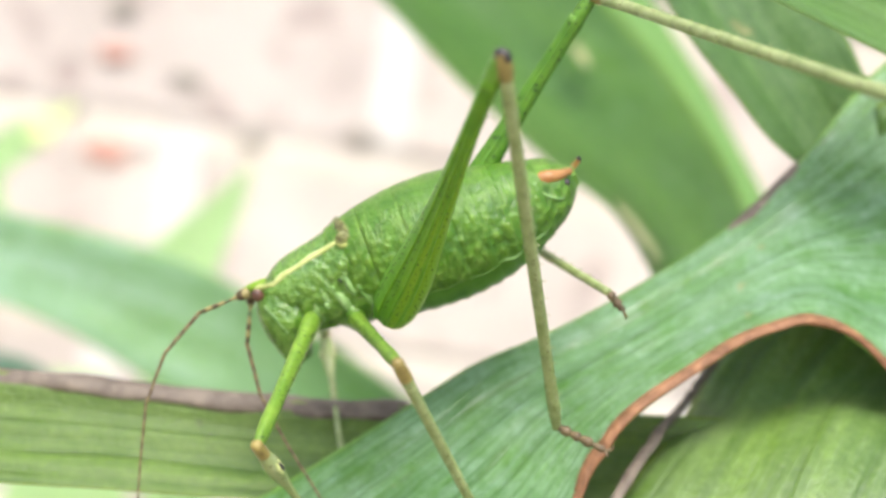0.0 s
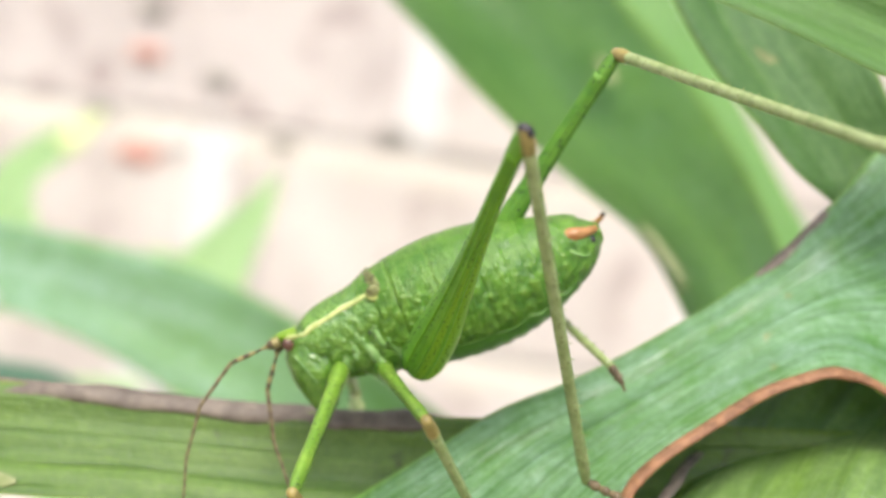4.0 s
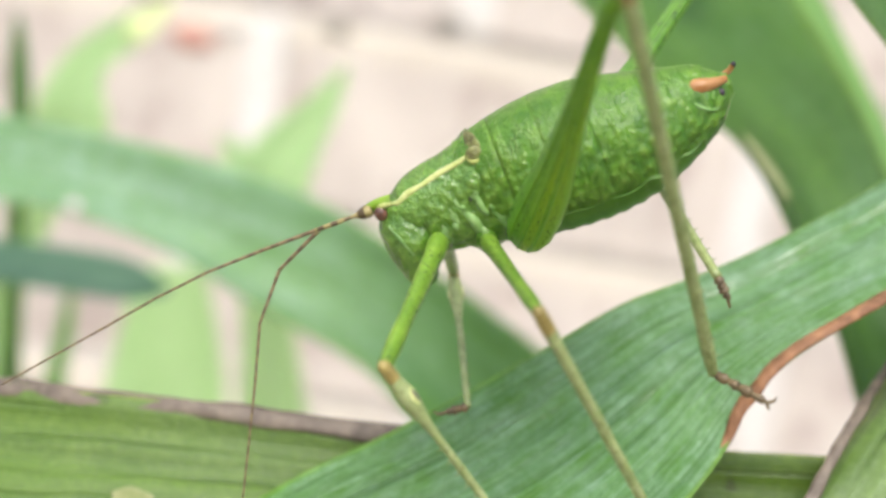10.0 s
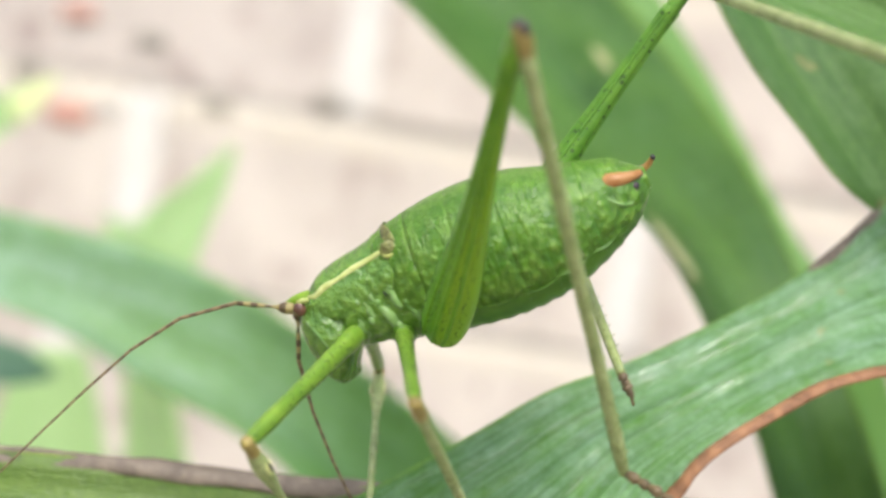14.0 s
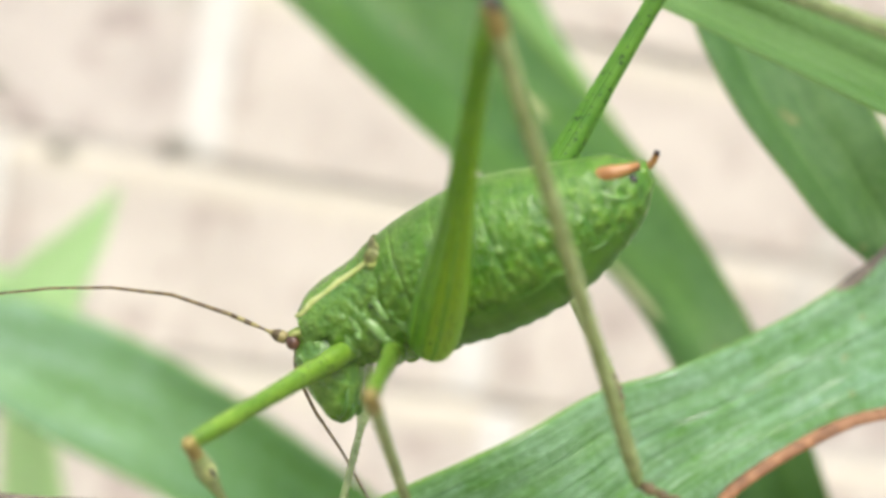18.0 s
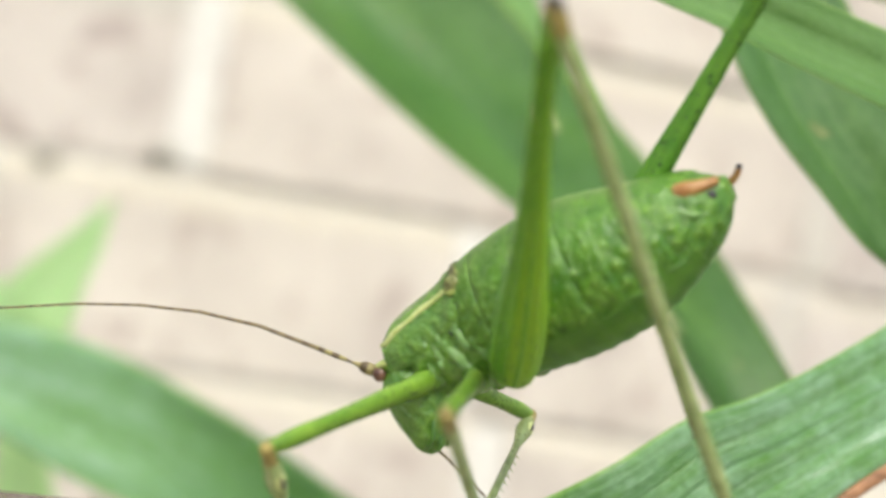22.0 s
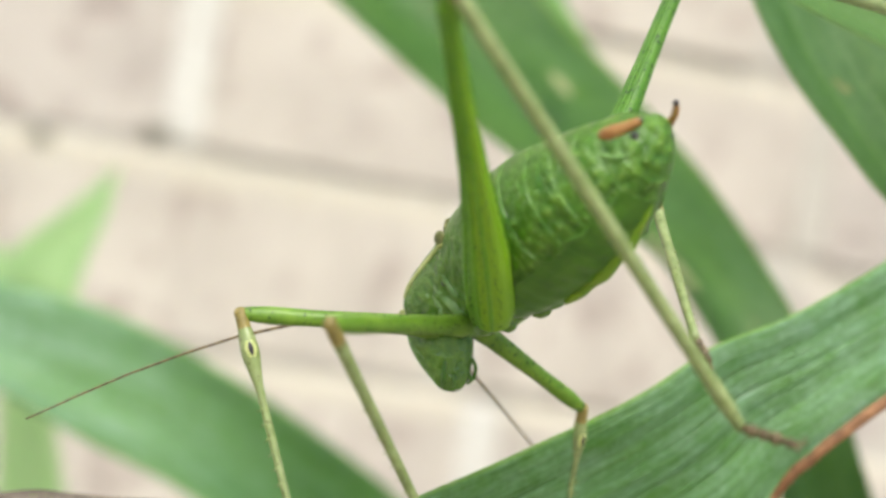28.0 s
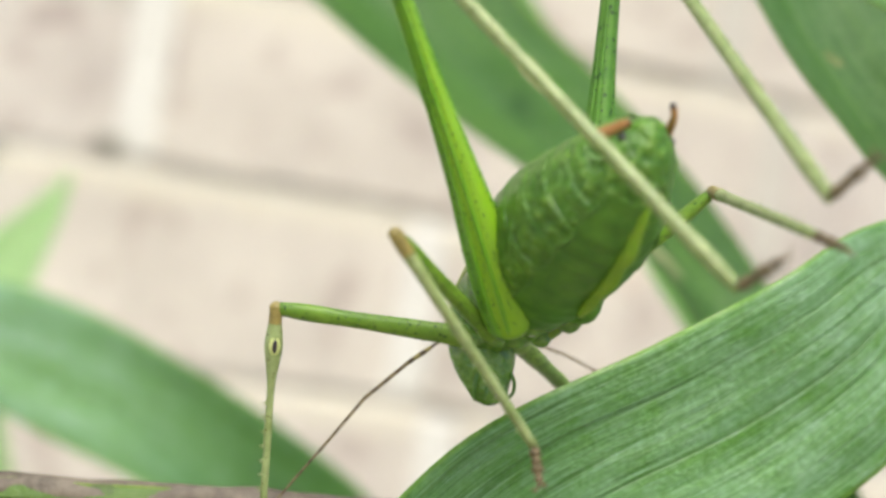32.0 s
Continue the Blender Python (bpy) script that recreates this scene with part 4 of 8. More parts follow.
def build_thorax():
    rows = [(210, -4, 56, 44), (170, 0, 72, 56), (120, 4, 86, 64), (70, 4, 100, 74), (38, 4, 102, 78)]
    part("thorax", loft(S(rows), 56, steps=44, rough=0.0002), M_HEAD, cricket)
    shield = [(236, 9, 45, 45), (212, 11, 58, 53), (180, 14, 64, 58), (140, 16, 71, 62), (105, 18, 79, 65), (82, 20, 88, 66)]
    part("pronotum", loft(S(shield), 34, -1.95, 1.95, 24, rough=0.00006), M_HEAD, cricket, "saddle-shaped green shield behind the head")

    def flank(x, z):
        xs, zc, hh, hw = (np.array(c)[::-1] for c in zip(*shield))
        return np.interp(x, xs, hw) * math.sqrt(max(0.04, 1 - ((z - np.interp(x, xs, zc)) / np.interp(x, xs, hh)) ** 2))
    for s in (1, -1):
        line = [(x, s * (flank(x, z) + 0.5), z, r) for x, z, r in ((238, 40, 3), (225, 38, 4.4), (205, 46, 5.6), (180, 50, 4.2), (150, 57, 5.4), (120, 62, 4.4), (96, 66, 4))]
        part("cream_stripe", tube(S(line), 8, 40, flat=0.5), M_PALELINE, cricket, "wavy cream stripe along the shield's edge")
        wing = [(88, s * 10, 103, 4), (86, s * 27, 98, 9), (82, s * 40, 91, 12), (77, s * 52, 80, 11), (72, s * 61, 68, 8), (68, s * 66, 57, 4)]
        part("wing_stub", tube(S(wing), 14, 24, flat=0.28), M_WING, cricket, "short brown wing stub")
        loop = [(94, s * 61, 71, 2), (93, s * 64, 64, 3), (86, s * 67, 57, 4.4), (76, s * 69, 56, 3), (68, s * 70, 60, 1.6)]
        part("wing_vein", tube(S(loop), 8, 40, flat=0.6), M_LOOP, cricket, "yellow vein at the wing's foot")
        part("wing_membrane", ball(Vector((81, s * 66, 69)) * B, Vector((13, 4, 12)) * B, 14, 8), M_WING, cricket)
        part("spiracle", ball(Vector((112, s * 66, 4)) * B, Vector((3.5, 2, 6)) * B, 10, 6), M_SPECK, cricket, "dark breathing slit")
        for x, z, r in ((100, 12, 6), (128, -6, 5), (84, -20, 5), (150, -30, 6), (112, -52, 6), (70, -40, 5), (176, -36, 5), (160, 6, 4)):
            hw = np.interp(x, (38, 70, 120, 170, 210), (78, 74, 64, 56, 44)) * math.sqrt(max(0.05, 1 - ((z - 3) / np.interp(x, (38, 70, 120, 170, 210), (102, 100, 86, 72, 56))) ** 2))
            part("nodule", ball(Vector((x, s * hw, z)) * B, Vector((r, r * 0.9, r * 1.3)) * B, 10, 6), M_RIDGE, cricket)
        rnd = random.Random(3 + s)
        for x0, z0, x1, z1, w in ((152, 8, 138, -40, 6), (136, 14, 106, -74, 9), (106, 26, 94, -30, 7), (88, -4, 66, -80, 9), (72, 34, 62, -20, 6), (170, -16, 168, -54, 7), (120, -48, 118, -78, 6)):
            rib = []
            for k in range(7):
                u = k / 6
                x, z = x0 + (x1 - x0) * u + rnd.uniform(-3, 3), z0 + (z1 - z0) * u
                hw = np.interp(x, (38, 70, 120, 170, 210), (78, 74, 64, 56, 44)) * math.sqrt(max(0.05, 1 - ((z - 3) / np.interp(x, (38, 70, 120, 170, 210), (102, 100, 86, 72, 56))) ** 2))
                rib.append((x, s * (hw - w * 0.35), z, w * (0.35 + 0.65 * math.sin(math.pi * (0.1 + 0.8 * u))) * rnd.uniform(0.75, 1.2)))
            part("pleural_ridge", tube(S(rib), 8, 18, flat=0.8), M_RIDGE, cricket)
        for x, y, z, r in ((182, 34, -40, 17), (112, 42, -70, 19), (45, 54, -72, 24)):
            part("coxa", ball(Vector((x, s * y, z)) * B, Vector((r, r, r * 1.2)) * B, 14, 8), M_HEAD, cricket)


def build_head():
    rows = [(48, 26, 10, 12), (38, 30, 30, 36), (14, 32, 46, 50), (-16, 31, 50, 54), (-45, 32, 46, 50), (-72, 36, 34, 40), (-96, 40, 20, 27), (-106, 42, 7, 11)]
    bm = loft(S([(-z, x - 36, h, w) for z, x, h, w in rows]), 28, steps=30, rough=0.00003)
    bmesh.ops.rotate(bm, verts=bm.verts[:], matrix=Matrix.Rotation(radians(90), 3, "Y"))
    bmesh.ops.translate(bm, verts=bm.verts[:], vec=Vector((231, 0, -4)) * B)
    head = part("head", bm, M_HEAD, cricket, "smooth green face turned down")
    PARTS["head"] = head
    for s in (1, -1):
        part("head_stripe", tube(S([(262, s * 36, 38, 3), (250, s * 41, 42, 4.6), (237, s * 44, 40, 3.6)]), 8, 12, flat=0.5), M_PALELINE, head, "cream stripe over the eye")
    part("vertex", tube(S([(238, 0, 38, 16), (262, 0, 44, 11), (278, 0, 46, 6), (286, 0, 45, 3)]), 10, 12), M_YBELLY, head, "yellow knob between the antennae")
    for s in (1, -1):
        eye = part("eye", ball(Vector((257, s * 37, 31)) * B, Vector((11, 9, 12)) * B, 16, 10), M_EYE, head, "small round brown eye")
        part("cheek", tube(S([(252, s * 42, 8, 3), (240, s * 49, -20, 5), (230, s * 47, -50, 4)]), 8, 12), M_RIDGE, head)
        part("mandible", tube(S([(238, s * 18, -66, 12), (236, s * 18, -86, 11), (232, s * 8, -102, 5)]), 10, 10), M_HEAD, head)
        part("palp", tube(S([(206, s * 30, -66, 3.4), (212, s * 37, -84, 3.2), (224, s * 36, -98, 3), (237, s * 30, -102, 2.2)]), 8, 18), M_FOLD, head, "thin jointed palp")
        part("palp", tube(S([(212, s * 16, -90, 3), (216, s * 20, -102, 2.8), (226, s * 18, -107, 2)]), 8, 14), M_FOLD, head)
    part("labrum", ball(Vector((248, 0, -84)) * B, Vector((9, 16, 18)) * B, 14, 8), M_RIDGE, head)


def build_antenna(key):
    for k in range(7):
        r0, r1 = 7.0 - 0.75 * k, 7.0 - 0.75 * (k + 1)
        if k == 0:
            rows = [(0, 0, 0, 9), (12, 0, 0, 10), (20, 0, 0, 8), (25, 0, 0, 4.8), (60, 0, 0, 4.2), (97, 0, 0, 3.6)]
        else:
            q = [3.7, 3.1, 2.6, 2.3, 2.0, 1.8, 1.6, 1.4]
            rows = [(-1, 0, 0, q[k - 1] * 0.97), (30, 0, 0.0, q[k - 1] * 0.9), (97, 0, 0, q[k] * 0.97)]
        PARTS["antenna_%s_%d" % (key, k)] = part("antenna" if k else "antenna_base", tube(S(rows), 8, 16), M_ANTBASE if k == 0 else M_ANT, cricket, "thread-thin ringed brown antenna")


def spines(rows, count, length, parent, material):
    for i in range(count):
        u = (i + 1) / (count + 1)
        x = rows[0][0] + u * (rows[-1][0] - rows[0][0])
        for s in (1, -1):
            part("spine", tube(S([(x, s * 4, 5, 1.6), (x + length * 0.5, s * 8, 5 + length, 0.4)]), 5), material, parent)


def build_leg(key, kind, side):
    if kind == "hind":
        rows = [(-36, 0, -2, 16), (-30, 0, -3, 27), (-8, 0, -5, 37), (40, 0, -7, 41), (110, 0, -9, 39), (200, 0, -9, 30), (300, 0, -7, 22), (420, 0, -3, 16), (570, 0, 0, 13.5), (628, 0, 0, 14), (649, 0, 0, 10)]
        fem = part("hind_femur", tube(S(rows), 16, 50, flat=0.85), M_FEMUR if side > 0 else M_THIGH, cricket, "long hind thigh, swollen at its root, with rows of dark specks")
        c = catmull(rows, 60)
        for ang in (-38, -8, 24):
            a = radians(ang)
            for sy in (1, -1):
                ln = [(r[0], sy * r[3] * 0.83 * math.cos(a), r[2] + r[3] * 0.97 * math.sin(a), 3.4) for r in c[9:52:3]]
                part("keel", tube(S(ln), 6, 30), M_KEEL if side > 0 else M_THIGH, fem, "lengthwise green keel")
        bm = bmesh.new()
        rnd = random.Random(11)
        for ang in (-60, -24, 14, 50):
            a = radians(ang)
            for r in catmull(rows[2:10], 48):
                for sy in (1, -1):
                    q = a + rnd.uniform(-0.16, 0.16)
                    p = Vector((r[0] + rnd.uniform(-4, 4), sy * r[3] * 0.85 * math.cos(q), r[2] + r[3] * math.sin(q)))
                    k = rnd.uniform(1.2, 2.1)
                    grain(bm, p * B, k * B)
        tagged(part("specks", bm, M_SPECK, fem, "rows of tiny dark specks"), kind="stuff")
        part("knee", ball(Vector((645, 0, 0)) * B, Vector((12, 10, 14)) * B, 12, 8), M_BLACK, fem, "dark knee cap")
        rows = [(-4, 0, 0, 10), (12, 0, 0, 12), (34, 0, 0, 11), (80, 0, 0, 10.5), (300, 0, 0, 10.5), (600, 0, 0, 10), (720, 0, 0, 10), (748, 0, 0, 7.5)]
        tib = part("hind_tibia", tube(S(rows), 10, 40), M_SHIN, cricket, "thin olive-brown shin with fine spines")
        part("tibia_root", tube(S([(-6, 0, 0, 10), (14, 0, 0, 13), (40, 0, 0, 10.5)]), 10, 10), M_KNEE, tib, "amber joint")
        spines([(120,), (735,)], 16, 9, tib, M_SHIN)
        end, foot = 745, 92 if side > 0 else 76
    else:
        if kind == "fore":
            lf, lt, w = 322, 330, 16
        else:
            lf, lt, w = 350, 375, 15
        rows = [(-10, 0, 0, w * 0.7), (0, 0, 0, w), (60, 0, 0, w * 1.05), (lf * 0.6, 0, 0, w * 0.85), (lf - 12, 0, 0, w * 0.72), (lf + 3, 0, 0, w * 0.55)]
        fem = part(kind + "_femur", tube(S(rows), 12, 30, flat=0.8), M_FORE, cricket, "green thigh with a silvery sheen")
        bm = bmesh.new()
        rnd = random.Random(lf)
        for ang in (-60, -20, 20, 60):
            a = radians(ang)
            for r in catmull(rows[1:5], 24):
                for sy in (1, -1):
                    q = a + rnd.uniform(-0.3, 0.3)
                    p = Vector((r[0] + rnd.uniform(-5, 5), sy * r[3] * 0.8 * math.cos(q), r[3] * math.sin(q)))
                    k = rnd.uniform(0.9, 1.7)
                    grain(bm, p * B, k * B)
        tagged(part("specks", bm, M_SPECK, fem, "rows of tiny dark specks"), kind="stuff")
        part("knee", ball(Vector((lf, 0, 0)) * B, Vector((11, 10, 11)) * B, 12, 8), M_KNEE, fem, "amber knee")
        if kind == "fore":
            rows = [(-4, 0, 0, 9), (12, 0, 0, 9), (38, 0, 0, 13), (62, 0, 0, 15), (86, 0, 0, 12), (112, 0, 0, 8), (200, 0, 0, 6.5), (lt, 0, 0, 6)]
        else:
            rows = [(-4, 0, 0, 9), (14, 0, 0, 10.5), (60, 0, 0, 9.5), (200, 0, 0, 8.5), (lt, 0, 0, 7.5)]
        tib = part(kind + "_tibia", tube(S(rows), 10, 36), M_SHIN, cricket, "thin olive shin")
        part("tibia_root", tube(S([(-5, 0, 0, 9.5), (12, 0, 0, 10.5), (34, 0, 0, 11)]), 10, 10), M_KNEE, tib, "amber joint")
        if kind == "fore":
            for s in (1, -1):
                part("ear_rim", ball(Vector((60, s * 9.5, 0)) * B, Vector((19, 6, 10)) * B, 14, 8), M_PALELINE, tib, "cream rim of the ear")
                part("ear_slit", ball(Vector((60, s * 13, 0)) * B, Vector((12, 4, 4.5)) * B, 12, 6), M_BLACK, tib, "dark slit of the ear")
        spines([(130,), (lt - 10,)], 7, 7, tib, M_SHIN)
        end, foot = lt, 62 if side > 0 else 40
    bend = radians(78 if kind == "hind" else 62)
    bm = bmesh.new()
    d = Vector((math.cos(bend), 0, math.sin(bend))) if kind == "hind" or side > 0 else Vector((0.3 if kind == "mid" else -0.1, 0.9, 0.3)).normalized()
    at = Vector((end, 0, 0))
    for k, (a, b, r) in enumerate(((0, 0.3, 7.5), (0.28, 0.5, 7), (0.48, 0.74, 8), (0.7, 1.0, 5.5))):
        p, q = at + d * foot * a, at + d * foot * b
        tube(S([(*p, r * 0.6), (*(p + (q - p) * 0.4), r), (*(p + (q - p) * 0.85), r * 1.05), (*q, r * 0.6)]), 8, 8, bm)
    for s in (1, -1):
        p = at + d * foot
        tube(S([(*p, 3), (*(p + d * 9 + Vector((0, s * 8, 0))), 2.4), (*(p + d * 12 + Vector((-8, s * 12, 0))), 0.8)]), 6, 8, bm)
    part("tarsus", bm, M_FOOT, tib, "jointed brown foot with two claws")
    PARTS["femur_" + key], PARTS["tibia_" + key] = fem, tib


build_abdomen()
build_thorax()
build_head()
for key in ("l", "r"):
    build_antenna(key)
    for kind in ("fore", "mid", "hind"):
        build_leg("%s_%s" % (kind, key), kind, 1 if key == "l" else -1)

build_wall()
wall_marks()


# ---- what moves ----
def chain(lengths, *tracks, step=0.25):
    """Rows for pieces that hang on one another end to end: their turns glide, and each joint stays shut."""
    times = sorted({t for t, _ in tracks[0]} | {round(step * i, 2) for i in range(int(32 / step) + 1)})
    out = [[] for _ in tracks]
    for t in times:
        at = None
        for k, rows in enumerate(tracks):
            i = max(j for j in range(len(rows) - 1) if rows[j][0] <= t)
            (t0, a), (t1, b) = rows[i], rows[i + 1]
            u = (t - t0) / (t1 - t0)
            m = a.to_quaternion().slerp(b.to_quaternion(), u).to_matrix().to_4x4()
            if at is None:
                at = a.translation.lerp(b.translation, u)
            m.translation = at
            out[k].append((t, m))
            at = at + m.to_3x3() @ Vector((lengths[min(k, len(lengths) - 1)] * B, 0, 0))
    return out



def motions():
    walk(cricket, [(0, pose(0.000258, 0.055158, 0.598543, -3.24, 30.61, 177.97)), (0.5, pose(-0.000164, 0.054511, 0.598904, -3.56, 30.22, 177.54)), (1, pose(-0.000274, 0.053860, 0.599271, -3.88, 29.82, 177.11)), (1.5, pose(-0.000449, 0.054113, 0.598924, -3.14, 30.07, 177.75)), (2, pose(0.000085, 0.054358, 0.597800, -2.40, 30.31, 178.40)), (2.5, pose(0.000640, 0.055662, 0.598187, -3.14, 29.55, 179.30)), (3, pose(0.000917, 0.056962, 0.598326, -3.88, 28.81, -179.79)), (3.5, pose(0.000813, 0.056968, 0.598112, -3.82, 29.11, -179.45)), (6, pose(0.000469, 0.057008, 0.598586, -3.50, 30.60, -177.72)), (6.5, pose(0.000098, 0.056224, 0.598000, -3.49, 30.85, -178.76)), (7, pose(-0.000708, 0.055451, 0.598638, -3.48, 31.10, -179.80)), (7.5, pose(-0.000683, 0.055950, 0.599227, -3.36, 31.50, -179.70)), (8, pose(-0.000221, 0.056385, 0.598739, -3.23, 31.89, -179.59)), (8.5, pose(-0.000341, 0.055553, 0.598617, -3.29, 32.04, -179.80)), (9, pose(-0.000876, 0.054776, 0.599197, -3.36, 32.19, 179.98)), (9.5, pose(-0.000621, 0.052828, 0.599752, -3.57, 31.71, 178.80)), (10, pose(-0.000906, 0.050869, 0.600341, -3.76, 31.22, 177.62)), (10.5, pose(-0.001049, 0.050592, 0.600072, -5.27, 31.05, 177.06)), (11, pose(-0.001311, 0.050349, 0.600238, -6.78, 30.87, 176.51)), (11.5, pose(-0.001907, 0.049376, 0.600799, -7.26, 30.55, 175.65)), (12, pose(-0.002151, 0.048359, 0.600659, -7.73, 30.23, 174.79)), (12.5, pose(-0.002307, 0.049147, 0.600591, -7.13, 30.01, 175.05)), (13, pose(-0.002036, 0.049904, 0.600173, -6.53, 29.78, 175.31)), (13.5, pose(-0.001658, 0.050465, 0.600106, -6.21, 30.34, 172.22)), (15.5, pose(-0.001455, 0.052770, 0.599403, -5.26, 32.75, 159.58)), (16, pose(-0.002130, 0.051398, 0.600434, -4.57, 32.94, 158.94)), (16.5, pose(-0.004660, 0.049214, 0.600902, -3.65, 32.65, 156.92)), (17, pose(-0.005051, 0.046712, 0.601110, -2.72, 32.39, 154.90)), (17.5, pose(-0.005832, 0.046504, 0.601033, -2.82, 32.36, 153.86)), (18, pose(-0.005645, 0.046131, 0.600676, -2.91, 32.32, 152.82)), (18.5, pose(-0.006179, 0.044362, 0.600792, -3.39, 32.82, 152.29)), (19, pose(-0.007028, 0.042660, 0.600685, -3.87, 33.31, 151.76)), (19.5, pose(-0.006134, 0.043166, 0.600990, -2.43, 33.77, 149.74)), (20, pose(-0.006552, 0.043967, 0.600328, -1.01, 34.28, 147.73)), (20.5, pose(-0.006785, 0.043444, 0.601138, -4.65, 33.80, 144.00)), (21, pose(-0.006341, 0.042821, 0.601203, -8.22, 33.13, 140.34)), (21.5, pose(-0.005647, 0.044381, 0.600892, -6.36, 33.49, 141.75)), (22, pose(-0.004688, 0.045896, 0.600442, -4.48, 33.82, 143.17)), (22.5, pose(-0.004530, 0.045890, 0.600135, -4.62, 34.08, 141.86)), (23, pose(-0.005707, 0.046128, 0.600231, -4.76, 34.34, 140.55)), (23.5, pose(-0.005407, 0.045982, 0.600518, -5.00, 34.59, 141.14)), (24, pose(-0.006074, 0.046013, 0.601684, -5.23, 34.85, 141.74)), (24.5, pose(-0.006014, 0.045899, 0.601584, -7.28, 33.33, 137.05)), (25, pose(-0.006273, 0.045851, 0.601354, -9.15, 31.68, 132.51)), (25.5, pose(-0.006489, 0.045482, 0.601351, -10.23, 31.73, 129.47)), (26, pose(-0.006599, 0.045110, 0.600351, -11.32, 31.73, 126.42)), (26.5, pose(-0.006779, 0.045318, 0.600036, -9.09, 32.78, 123.77)), (28.5, pose(-0.006096, 0.048308, 0.599772, -14.80, 32.76, 111.86)), (29, pose(-0.005684, 0.048476, 0.599516, -16.87, 31.74, 106.50)), (29.5, pose(-0.004948, 0.047983, 0.598326, -15.83, 31.10, 104.90)), (30, pose(-0.004874, 0.047512, 0.599991, -14.77, 30.49, 103.30)), (30.5, pose(-0.005635, 0.047602, 0.599005, -11.09, 33.64, 105.04)), (31, pose(-0.005548, 0.047442, 0.599296, -7.16, 36.68, 107.09)), (31.5, pose(-0.004910, 0.049668, 0.599081, -7.20, 35.35, 110.80)), (32, pose(-0.004694, 0.049492, 0.598328, -8.91, 31.43, 99.75))])
    walk(PARTS["head"], [(0, pose(0.000000, 0.000000, -0.000000, 0.00, -0.00, 0.00)), (13.5, pose(0.000000, 0.000000, -0.000000, 0.00, -0.00, 0.00)), (15.5, pose(0.000000, 0.000000, -0.000492, 0.00, -0.00, 0.00)), (25, pose(0.000000, 0.000000, -0.000671, 0.00, -0.00, 0.00)), (28, pose(0.000000, 0.000000, -0.000559, 0.00, -0.00, 0.00)), (32, pose(0.000000, 0.000000, -0.000559, 0.00, -0.00, 0.00))])
